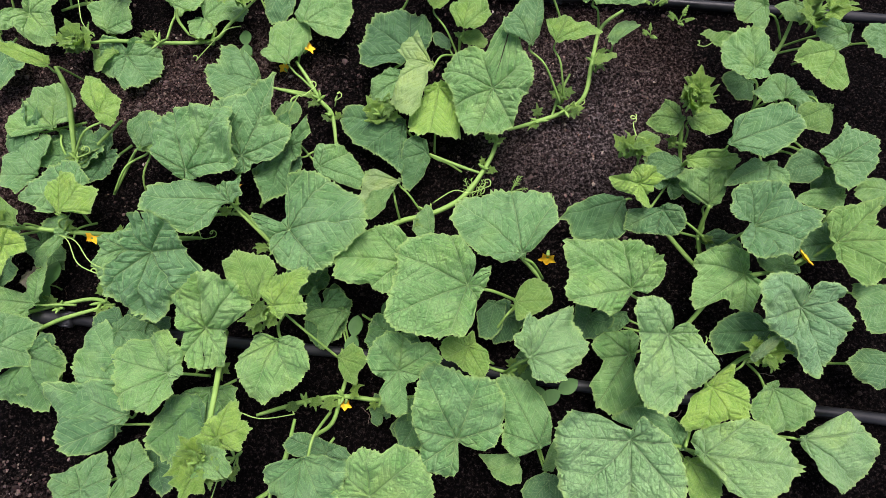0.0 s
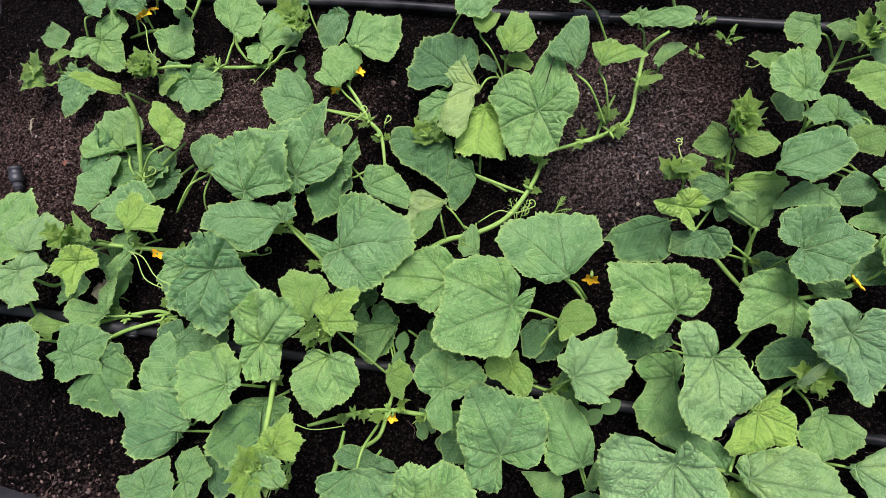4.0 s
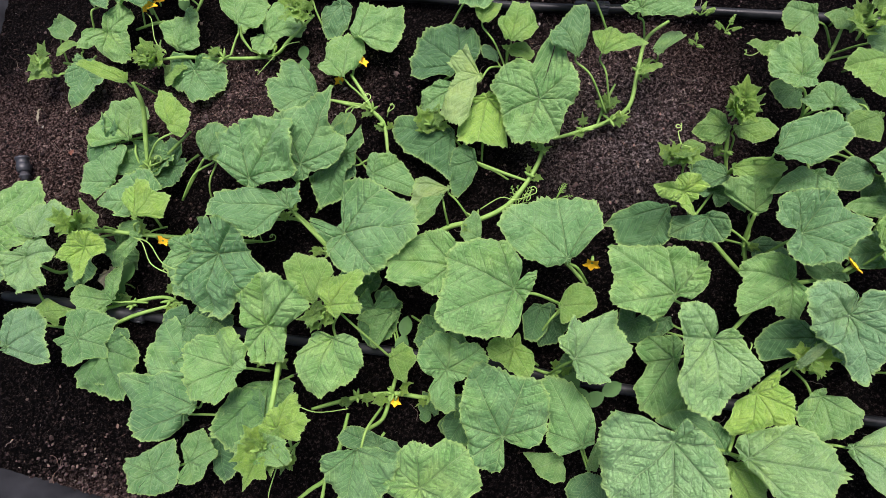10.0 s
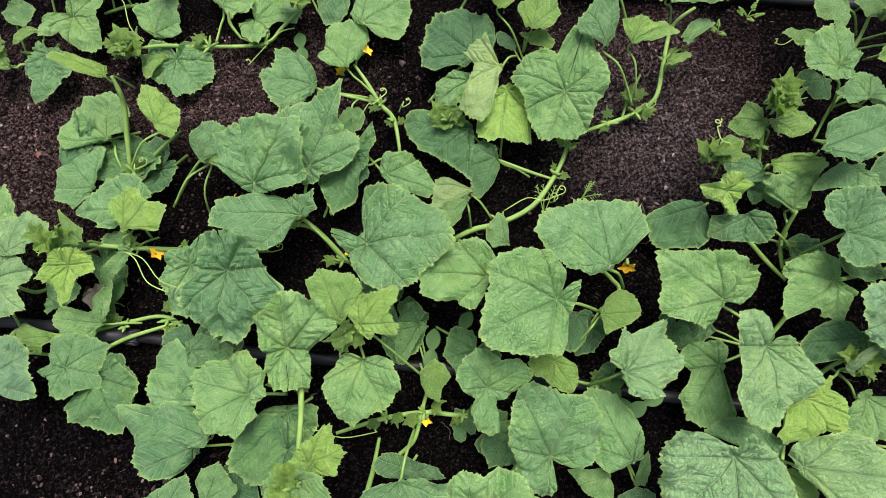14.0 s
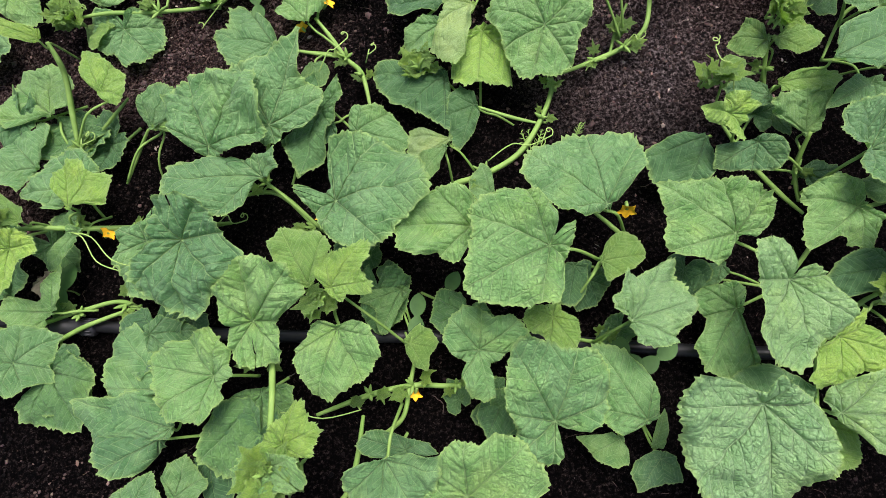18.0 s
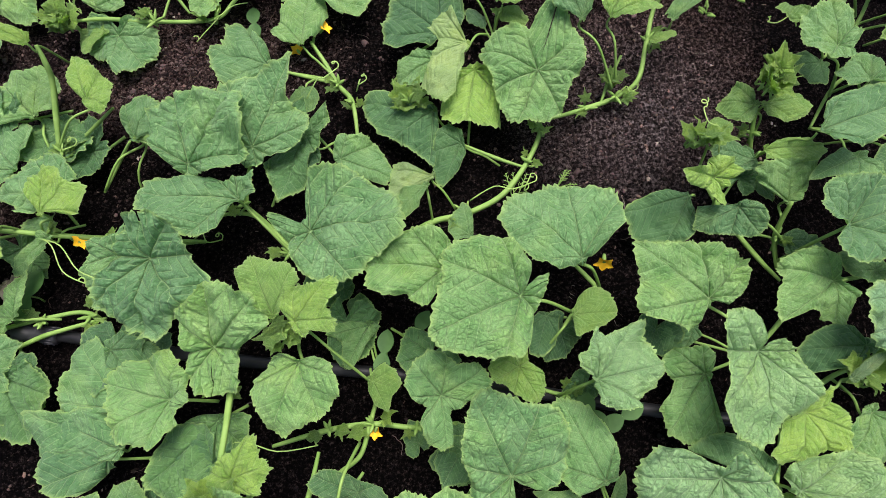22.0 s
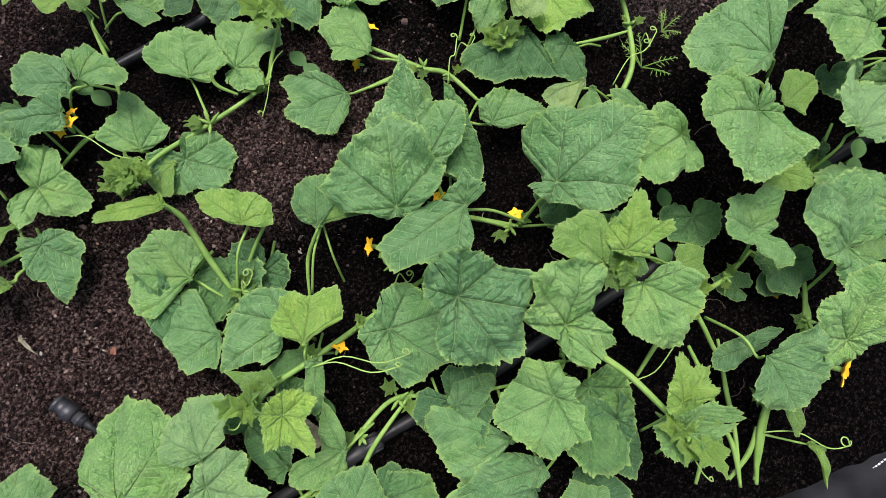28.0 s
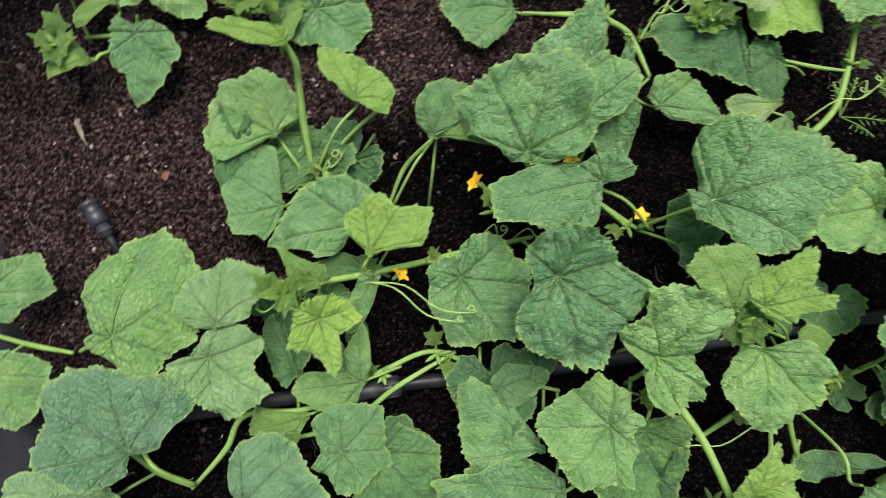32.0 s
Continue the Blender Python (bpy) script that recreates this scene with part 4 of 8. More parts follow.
leaf(plant_2, -0.5565, 0.2524, 0.0300, 1.035, 0.172, -0.057, (0.081, 0.073, 0.068, 0.066, 0.065, 0.063, 0.063, 0.043, 0.028, 0.021, 0.009, 0.006, 0.005, 0.005, 0.005, 0.005, 0.005, 0.005, 0.005, 0.005, 0.005, 0.005, 0.005, 0.006, 0.007, 0.009, 0.013, 0.021, 0.040, 0.051, 0.049, 0.050, 0.052, 0.056, 0.062, 0.076), (-0.5523, 0.2516, 0.0135))
leaf(plant_2, -0.5376, 0.2019, 0.0300, -3.036, -0.106, 0.096, (0.044, 0.046, 0.047, 0.047, 0.048, 0.028, 0.017, 0.005, 0.005, 0.005, 0.005, 0.005, 0.005, 0.005, 0.005, 0.005, 0.005, 0.005, 0.005, 0.005, 0.005, 0.005, 0.005, 0.005, 0.005, 0.005, 0.016, 0.017, 0.019, 0.022, 0.027, 0.037, 0.041, 0.042, 0.044, 0.044), (-0.5125, 0.2205, 0.0150), "l")
leaf(plant_2, -0.4358, 0.2886, 0.0300, 0.918, -0.104, -0.015, (0.071, 0.072, 0.077, 0.079, 0.079, 0.073, 0.066, 0.056, 0.043, 0.033, 0.014, 0.007, 0.005, 0.005, 0.005, 0.005, 0.005, 0.005, 0.005, 0.005, 0.005, 0.005, 0.006, 0.010, 0.032, 0.046, 0.055, 0.064, 0.062, 0.059, 0.059, 0.060, 0.066, 0.071, 0.069, 0.069), (-0.4568, 0.2336, 0.0135))
leaf(plant_2, -0.3790, 0.2515, 0.0300, 0.669, -0.087, -0.058, (0.082, 0.075, 0.071, 0.069, 0.055, 0.039, 0.029, 0.013, 0.007, 0.005, 0.005, 0.007, 0.009, 0.015, 0.019, 0.021, 0.024, 0.029, 0.031, 0.035, 0.042, 0.045, 0.049, 0.057, 0.062, 0.051, 0.040, 0.038, 0.038, 0.040, 0.074, 0.082, 0.080, 0.077, 0.077, 0.082), (-0.3982, 0.2314, 0.0135))
leaf(plant_2, -0.2896, 0.3332, 0.0300, -3.054, -0.154, -0.088, (0.064, 0.052, 0.041, 0.036, 0.033, 0.031, 0.026, 0.017, 0.013, 0.011, 0.009, 0.008, 0.008, 0.008, 0.007, 0.006, 0.005, 0.005, 0.005, 0.005, 0.005, 0.005, 0.005, 0.005, 0.006, 0.008, 0.011, 0.019, 0.036, 0.048, 0.061, 0.063, 0.068, 0.068, 0.062, 0.060), (-0.2741, 0.2554, 0.0150))

plant_3 = thing("cucumber_plant", -0.385, -0.170, 0, "cucumber plant with an upright shoot and small bright young leaves", "plant", "cucumber plants in the bed")
vine(plant_3, 0.0041, (-0.3852, -0.1696, 0.0246), (-0.4553, -0.1582, 0.0246), (-0.5176, -0.1514, 0.0410), (-0.5889, -0.1415, 0.0574), (-0.6387, -0.1346, 0.0738), (-0.6599, -0.1446, 0.0984))
vine(plant_3, 0.0044, (-0.6015, -0.0073, 0.0246), (-0.5891, 0.0424, 0.0574), (-0.5757, 0.0782, 0.0902), (-0.5695, 0.0900, 0.1148), (-0.5727, 0.1079, 0.1312))
vine(plant_3, 0.0030, (-0.5820, 0.0070, 0.0246), (-0.5367, 0.0216, 0.0492), (-0.4911, 0.0267, 0.0820))
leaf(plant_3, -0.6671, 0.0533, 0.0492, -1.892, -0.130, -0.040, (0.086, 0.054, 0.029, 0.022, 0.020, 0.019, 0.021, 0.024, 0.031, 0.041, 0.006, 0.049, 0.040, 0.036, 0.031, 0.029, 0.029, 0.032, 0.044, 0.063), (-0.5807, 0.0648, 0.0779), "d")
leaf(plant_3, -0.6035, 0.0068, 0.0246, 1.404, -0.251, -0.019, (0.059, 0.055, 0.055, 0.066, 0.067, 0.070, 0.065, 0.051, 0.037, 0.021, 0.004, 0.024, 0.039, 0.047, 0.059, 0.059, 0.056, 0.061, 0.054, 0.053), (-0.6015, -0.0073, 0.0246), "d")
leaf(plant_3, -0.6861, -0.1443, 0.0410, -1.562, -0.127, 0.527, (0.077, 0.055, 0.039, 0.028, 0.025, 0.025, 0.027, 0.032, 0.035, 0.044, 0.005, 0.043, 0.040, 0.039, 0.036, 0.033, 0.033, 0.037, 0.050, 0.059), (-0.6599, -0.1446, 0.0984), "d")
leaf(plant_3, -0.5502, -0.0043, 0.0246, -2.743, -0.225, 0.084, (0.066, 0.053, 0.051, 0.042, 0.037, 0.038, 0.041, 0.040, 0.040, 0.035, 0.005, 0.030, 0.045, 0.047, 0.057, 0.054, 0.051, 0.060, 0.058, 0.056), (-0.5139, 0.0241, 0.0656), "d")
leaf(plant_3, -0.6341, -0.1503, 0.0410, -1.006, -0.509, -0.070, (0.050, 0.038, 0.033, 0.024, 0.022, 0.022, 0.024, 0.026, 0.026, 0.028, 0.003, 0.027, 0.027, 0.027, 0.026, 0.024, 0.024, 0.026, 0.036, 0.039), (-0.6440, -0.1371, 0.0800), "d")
leaf(plant_3, -0.4056, -0.2251, 0.1350, -1.716, -0.251, 0.021, (0.088, 0.097, 0.091, 0.077, 0.073, 0.076, 0.085, 0.094, 0.073, 0.057, 0.055, 0.055, 0.055, 0.054, 0.055, 0.053, 0.053, 0.054, 0.051, 0.051, 0.049, 0.044, 0.041, 0.039, 0.033, 0.030, 0.027, 0.027, 0.034, 0.049, 0.060, 0.067, 0.072, 0.074, 0.076, 0.081), (-0.3992, -0.1673, 0.0246), "b")
leaf(plant_3, -0.6225, 0.0486, 0.0550, 2.295, -0.167, -0.016, (0.087, 0.082, 0.079, 0.078, 0.076, 0.069, 0.062, 0.009, 0.007, 0.006, 0.006, 0.006, 0.006, 0.005, 0.005, 0.005, 0.005, 0.005, 0.005, 0.005, 0.005, 0.006, 0.007, 0.011, 0.033, 0.038, 0.046, 0.051, 0.056, 0.064, 0.071, 0.079, 0.075, 0.072, 0.084, 0.085), (-0.6078, -0.0103, 0.0248))
leaf(plant_3, -0.5895, 0.0242, 0.0300, -2.834, -0.087, -0.050, (0.055, 0.059, 0.057, 0.049, 0.043, 0.034, 0.028, 0.025, 0.025, 0.026, 0.028, 0.031, 0.035, 0.037, 0.039, 0.041, 0.027, 0.019, 0.015, 0.012, 0.011, 0.010, 0.010, 0.011, 0.012, 0.015, 0.019, 0.028, 0.032, 0.038, 0.041, 0.040, 0.039, 0.040, 0.044, 0.049), (-0.5656, 0.0316, 0.0150), "d")
leaf(plant_3, -0.6448, -0.0340, 0.0500, 2.204, -0.064, 0.078, (0.078, 0.071, 0.067, 0.060, 0.059, 0.063, 0.060, 0.057, 0.045, 0.041, 0.043, 0.028, 0.015, 0.010, 0.008, 0.007, 0.006, 0.005, 0.005, 0.005, 0.005, 0.005, 0.005, 0.005, 0.005, 0.005, 0.005, 0.005, 0.005, 0.007, 0.010, 0.068, 0.078, 0.074, 0.072, 0.073), (-0.6015, -0.0073, 0.0246))
leaf(plant_3, -0.5709, -0.0894, 0.0700, 2.960, -0.183, 0.066, (0.108, 0.073, 0.057, 0.057, 0.041, 0.024, 0.014, 0.010, 0.008, 0.007, 0.006, 0.006, 0.006, 0.005, 0.006, 0.006, 0.006, 0.007, 0.008, 0.011, 0.015, 0.029, 0.034, 0.038, 0.040, 0.043, 0.047, 0.053, 0.056, 0.061, 0.068, 0.072, 0.079, 0.082, 0.086, 0.090), (-0.5649, -0.1216, 0.0315))
leaf(plant_3, -0.5695, -0.1290, 0.1000, 0.556, -0.079, -0.000, (0.053, 0.049, 0.055, 0.053, 0.052, 0.044, 0.043, 0.043, 0.038, 0.029, 0.006, 0.005, 0.005, 0.005, 0.005, 0.005, 0.005, 0.005, 0.005, 0.005, 0.005, 0.005, 0.005, 0.005, 0.005, 0.005, 0.005, 0.005, 0.005, 0.007, 0.012, 0.053, 0.058, 0.067, 0.075, 0.062), (-0.5943, -0.1460, 0.0450), "l")
leaf(plant_3, -0.4877, -0.1858, 0.0630, -2.136, -0.177, -0.094, (0.073, 0.074, 0.075, 0.072, 0.076, 0.087, 0.088, 0.080, 0.075, 0.073, 0.073, 0.076, 0.065, 0.062, 0.063, 0.060, 0.057, 0.051, 0.046, 0.036, 0.027, 0.026, 0.027, 0.028, 0.030, 0.032, 0.037, 0.038, 0.035, 0.034, 0.036, 0.040, 0.046, 0.047, 0.050, 0.055), (-0.4843, -0.1483, 0.0283))
leaf(plant_3, -0.6408, -0.1749, 0.1100, -1.668, -0.335, -0.049, (0.052, 0.046, 0.037, 0.028, 0.023, 0.025, 0.028, 0.035, 0.042, 0.037, 0.034, 0.033, 0.032, 0.031, 0.031, 0.028, 0.026, 0.025, 0.024, 0.025, 0.024, 0.025, 0.025, 0.025, 0.024, 0.024, 0.025, 0.026, 0.030, 0.037, 0.035, 0.031, 0.029, 0.029, 0.033, 0.039), (-0.6343, -0.1311, 0.0495), "yl")
leaf(plant_3, -0.6291, -0.1396, 0.1100, 2.011, -0.177, -0.052, (0.048, 0.040, 0.034, 0.029, 0.026, 0.024, 0.022, 0.022, 0.022, 0.022, 0.016, 0.011, 0.009, 0.008, 0.007, 0.006, 0.006, 0.006, 0.006, 0.007, 0.007, 0.009, 0.011, 0.012, 0.013, 0.013, 0.014, 0.016, 0.017, 0.016, 0.016, 0.017, 0.018, 0.019, 0.022, 0.029), (-0.6194, -0.1309, 0.0495), "yl")
leaf(plant_3, -0.5785, -0.1517, 0.0700, -2.403, -0.158, -0.058, (0.063, 0.059, 0.037, 0.025, 0.017, 0.013, 0.011, 0.010, 0.009, 0.008, 0.008, 0.008, 0.009, 0.010, 0.010, 0.008, 0.007, 0.006, 0.006, 0.006, 0.006, 0.006, 0.006, 0.007, 0.008, 0.010, 0.013, 0.014, 0.014, 0.014, 0.015, 0.017, 0.020, 0.025, 0.034, 0.053), (-0.5527, -0.1235, 0.0350))
leaf(plant_3, -0.5857, -0.1292, 0.0500, 2.835, -0.186, 0.074, (0.054, 0.051, 0.050, 0.028, 0.022, 0.018, 0.016, 0.014, 0.014, 0.014, 0.013, 0.010, 0.008, 0.007, 0.007, 0.006, 0.006, 0.006, 0.007, 0.007, 0.008, 0.010, 0.009, 0.008, 0.008, 0.008, 0.008, 0.008, 0.009, 0.010, 0.011, 0.014, 0.021, 0.027, 0.035, 0.051), (-0.5608, -0.1504, 0.0250), "d")
leaf(plant_3, -0.4541, -0.0288, 0.0800, -0.576, -0.055, 0.085, (0.083, 0.068, 0.059, 0.049, 0.020, 0.007, 0.005, 0.005, 0.005, 0.005, 0.005, 0.005, 0.005, 0.005, 0.005, 0.005, 0.005, 0.005, 0.005, 0.005, 0.005, 0.005, 0.005, 0.005, 0.005, 0.005, 0.005, 0.005, 0.005, 0.005, 0.005, 0.005, 0.005, 0.005, 0.005, 0.017), (-0.5009, -0.1219, 0.0360), "l")
leaf(plant_3, -0.5720, 0.0978, 0.1500, 2.716, 0.185, -0.033, (0.066, 0.063, 0.035, 0.025, 0.016, 0.011, 0.009, 0.007, 0.007, 0.006, 0.006, 0.006, 0.006, 0.005, 0.005, 0.005, 0.005, 0.005, 0.005, 0.005, 0.005, 0.005, 0.005, 0.006, 0.008, 0.011, 0.011, 0.011, 0.011, 0.011, 0.013, 0.014, 0.017, 0.022, 0.030, 0.049), (-0.5826, 0.1406, 0.0500), "yl")
leaf(plant_3, -0.5236, 0.0402, 0.0900, 1.021, -0.109, 0.031, (0.037, 0.041, 0.046, 0.055, 0.063, 0.064, 0.052, 0.038, 0.024, 0.016, 0.010, 0.007, 0.006, 0.005, 0.005, 0.005, 0.005, 0.005, 0.005, 0.005, 0.007, 0.009, 0.017, 0.026, 0.034, 0.042, 0.041, 0.042, 0.043, 0.040, 0.039, 0.038, 0.040, 0.038, 0.037, 0.036), (-0.5948, -0.0048, 0.0405), "l")

plant_4 = thing("cucumber_plant", -0.161, -0.034, 0, "small cucumber plant with two yellow flowers on bare stems", "plant", "cucumber plants in the bed")
vine(plant_4, 0.0039, (-0.1612, -0.0336, 0.0123), (-0.1635, 0.0271, 0.0164), (-0.1822, 0.0593, 0.0164), (-0.1999, 0.1014, 0.0205), (-0.2173, 0.1353, 0.0287))
vine(plant_4, 0.0030, (-0.1821, 0.0617, 0.0164), (-0.2283, 0.0812, 0.0164), (-0.2836, 0.1007, 0.0246))
leaf(plant_4, 0.0431, 0.2482, 0.0820, -2.205, 0.079, -0.117, (0.086, 0.068, 0.066, 0.053, 0.046, 0.047, 0.051, 0.051, 0.051, 0.046, 0.006, 0.050, 0.040, 0.037, 0.031, 0.029, 0.029, 0.033, 0.045, 0.062), (-0.0321, 0.2156, 0.0082))
leaf(plant_4, -0.2288, 0.1236, 0.0400, 1.400, -0.054, 0.053, (0.086, 0.086, 0.088, 0.079, 0.061, 0.050, 0.053, 0.053, 0.042, 0.035, 0.021, 0.011, 0.008, 0.006, 0.005, 0.005, 0.005, 0.005, 0.005, 0.005, 0.005, 0.005, 0.005, 0.005, 0.005, 0.005, 0.005, 0.005, 0.006, 0.007, 0.011, 0.020, 0.030, 0.065, 0.080, 0.083), (-0.1847, 0.0712, 0.0180))
leaf(plant_4, -0.1976, 0.2029, 0.0400, 0.412, -0.103, -0.056, (0.094, 0.088, 0.083, 0.081, 0.076, 0.071, 0.069, 0.052, 0.039, 0.032, 0.027, 0.018, 0.014, 0.011, 0.010, 0.009, 0.009, 0.009, 0.009, 0.009, 0.009, 0.009, 0.009, 0.010, 0.011, 0.012, 0.015, 0.020, 0.028, 0.040, 0.072, 0.079, 0.078, 0.080, 0.085, 0.091), (-0.2173, 0.1353, 0.0200))
leaf(plant_4, -0.2913, 0.1134, 0.0180, 2.749, -0.065, -0.045, (0.090, 0.083, 0.079, 0.075, 0.072, 0.067, 0.063, 0.042, 0.031, 0.020, 0.015, 0.013, 0.011, 0.007, 0.005, 0.005, 0.005, 0.005, 0.005, 0.005, 0.005, 0.005, 0.005, 0.005, 0.005, 0.006, 0.009, 0.015, 0.023, 0.036, 0.043, 0.066, 0.089, 0.090, 0.080, 0.077), (-0.2019, 0.0840, 0.0081))
leaf(plant_4, -0.2319, 0.0389, 0.0500, -1.668, -0.270, -0.065, (0.038, 0.037, 0.036, 0.037, 0.033, 0.031, 0.030, 0.026, 0.022, 0.019, 0.016, 0.005, 0.005, 0.005, 0.005, 0.005, 0.005, 0.005, 0.005, 0.005, 0.005, 0.005, 0.005, 0.005, 0.005, 0.005, 0.005, 0.008, 0.009, 0.011, 0.014, 0.022, 0.033, 0.032, 0.033, 0.035), (-0.2191, 0.0773, 0.0164))
leaf(plant_4, -0.0177, 0.1144, 0.0400, 3.103, -0.116, 0.085, (0.085, 0.085, 0.080, 0.071, 0.049, 0.037, 0.030, 0.026, 0.024, 0.022, 0.022, 0.021, 0.022, 0.023, 0.026, 0.029, 0.030, 0.031, 0.034, 0.038, 0.042, 0.046, 0.052, 0.062, 0.067, 0.071, 0.077, 0.081, 0.088, 0.086, 0.086, 0.088, 0.089, 0.084, 0.082, 0.083), (-0.1035, 0.0630, 0.0120), "d")
leaf(plant_4, -0.1846, -0.0815, 0.0450, -0.485, -0.063, 0.071, (0.081, 0.073, 0.064, 0.058, 0.053, 0.049, 0.047, 0.045, 0.040, 0.036, 0.034, 0.034, 0.028, 0.023, 0.020, 0.017, 0.013, 0.011, 0.010, 0.009, 0.009, 0.008, 0.008, 0.008, 0.008, 0.008, 0.008, 0.009, 0.010, 0.012, 0.016, 0.019, 0.023, 0.029, 0.044, 0.073), (-0.2316, -0.0064, 0.0202))
leaf(plant_4, -0.2194, -0.0608, 0.0500, -2.224, -0.214, 0.076, (0.090, 0.040, 0.034, 0.030, 0.023, 0.020, 0.018, 0.016, 0.011, 0.007, 0.006, 0.005, 0.005, 0.005, 0.005, 0.005, 0.005, 0.005, 0.005, 0.005, 0.006, 0.008, 0.011, 0.012, 0.014, 0.017, 0.022, 0.031, 0.033, 0.037, 0.043, 0.053, 0.071, 0.070, 0.071, 0.078), (-0.1612, -0.0336, 0.0123), "d")
leaf(plant_4, -0.0339, 0.0582, 0.0500, -2.711, -0.153, -0.085, (0.065, 0.061, 0.055, 0.049, 0.039, 0.034, 0.030, 0.021, 0.016, 0.013, 0.011, 0.010, 0.010, 0.009, 0.009, 0.010, 0.010, 0.012, 0.014, 0.013, 0.012, 0.012, 0.012, 0.013, 0.014, 0.016, 0.019, 0.024, 0.030, 0.031, 0.033, 0.036, 0.042, 0.049, 0.052, 0.057), (-0.1311, 0.0349, 0.0120), "b")

plant_5 = thing("cucumber_plant", -0.261, -0.207, 0, "dense cucumber plant with large crinkled light green leaves", "plant", "cucumber plants in the bed")
vine(plant_5, 0.0039, (-0.2610, -0.2067, 0.0164), (-0.2960, -0.1591, 0.0246), (-0.3214, -0.1322, 0.0492))
vine(plant_5, 0.0035, (-0.2705, -0.2004, 0.0164), (-0.3126, -0.1444, 0.0328), (-0.3719, -0.1362, 0.0328))
vine(plant_5, 0.0030, (-0.5318, -0.0730, 0.0246), (-0.4985, -0.0420, 0.0492), (-0.4622, -0.0342, 0.0886))
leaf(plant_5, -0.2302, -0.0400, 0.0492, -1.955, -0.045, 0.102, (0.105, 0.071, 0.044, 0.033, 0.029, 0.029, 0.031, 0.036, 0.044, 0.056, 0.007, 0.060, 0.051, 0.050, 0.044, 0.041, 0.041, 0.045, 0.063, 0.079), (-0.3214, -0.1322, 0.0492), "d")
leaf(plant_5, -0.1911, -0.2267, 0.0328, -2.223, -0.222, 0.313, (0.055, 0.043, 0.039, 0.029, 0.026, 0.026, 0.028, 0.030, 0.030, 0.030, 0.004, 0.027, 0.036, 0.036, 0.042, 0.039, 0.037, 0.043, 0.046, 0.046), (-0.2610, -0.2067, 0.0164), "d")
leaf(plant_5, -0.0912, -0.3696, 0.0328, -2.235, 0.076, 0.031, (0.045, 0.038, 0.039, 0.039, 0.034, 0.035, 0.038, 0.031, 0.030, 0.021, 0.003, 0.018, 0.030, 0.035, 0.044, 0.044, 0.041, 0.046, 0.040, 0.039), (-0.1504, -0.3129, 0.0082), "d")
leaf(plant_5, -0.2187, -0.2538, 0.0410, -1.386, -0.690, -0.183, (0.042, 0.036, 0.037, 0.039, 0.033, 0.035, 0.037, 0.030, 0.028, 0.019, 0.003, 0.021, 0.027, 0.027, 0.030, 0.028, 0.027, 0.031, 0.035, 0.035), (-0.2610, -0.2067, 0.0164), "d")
leaf(plant_5, -0.2171, -0.2128, 0.1200, -0.181, 0.129, -0.069, (0.124, 0.118, 0.112, 0.100, 0.091, 0.084, 0.079, 0.078, 0.072, 0.066, 0.055, 0.021, 0.019, 0.017, 0.016, 0.016, 0.025, 0.037, 0.036, 0.034, 0.031, 0.029, 0.028, 0.029, 0.031, 0.035, 0.041, 0.052, 0.065, 0.073, 0.081, 0.088, 0.093, 0.096, 0.103, 0.125), (-0.2610, -0.2067, 0.0164))
leaf(plant_5, -0.3741, -0.0904, 0.1050, 0.889, 0.081, -0.020, (0.117, 0.100, 0.094, 0.094, 0.091, 0.089, 0.091, 0.096, 0.081, 0.064, 0.043, 0.030, 0.024, 0.020, 0.018, 0.016, 0.016, 0.016, 0.015, 0.015, 0.014, 0.015, 0.015, 0.017, 0.019, 0.023, 0.030, 0.039, 0.053, 0.061, 0.071, 0.079, 0.076, 0.092, 0.098, 0.109), (-0.3719, -0.1362, 0.0328), "bf")
leaf(plant_5, -0.2963, -0.0663, 0.0850, 1.047, 0.106, 0.084, (0.133, 0.109, 0.097, 0.092, 0.089, 0.087, 0.079, 0.069, 0.055, 0.046, 0.038, 0.031, 0.027, 0.025, 0.024, 0.023, 0.024, 0.025, 0.027, 0.028, 0.028, 0.029, 0.028, 0.026, 0.025, 0.024, 0.028, 0.034, 0.047, 0.056, 0.070, 0.078, 0.085, 0.081, 0.076, 0.083), (-0.3214, -0.1322, 0.0425), "f")
leaf(plant_5, -0.3105, -0.1488, 0.1000, 3.013, -0.200, 0.060, (0.116, 0.115, 0.089, 0.082, 0.077, 0.072, 0.060, 0.041, 0.008, 0.006, 0.005, 0.005, 0.005, 0.006, 0.008, 0.013, 0.029, 0.031, 0.035, 0.032, 0.031, 0.031, 0.036, 0.041, 0.032, 0.027, 0.025, 0.024, 0.024, 0.024, 0.025, 0.028, 0.038, 0.057, 0.085, 0.115), (-0.2588, -0.2129, 0.0450))
leaf(plant_5, -0.4579, -0.0268, 0.0820, 0.733, 0.294, 0.080, (0.061, 0.059, 0.055, 0.053, 0.044, 0.039, 0.029, 0.023, 0.020, 0.011, 0.006, 0.005, 0.005, 0.005, 0.005, 0.005, 0.005, 0.005, 0.005, 0.005, 0.005, 0.005, 0.005, 0.005, 0.005, 0.005, 0.005, 0.005, 0.005, 0.007, 0.009, 0.016, 0.055, 0.059, 0.063, 0.062), (-0.5255, -0.0746, 0.0369))

plant_6 = thing("cucumber_plant", -0.126, -0.204, 0, "cucumber plant with thick pale stem and very broad leaves", "plant", "cucumber plants in the bed")
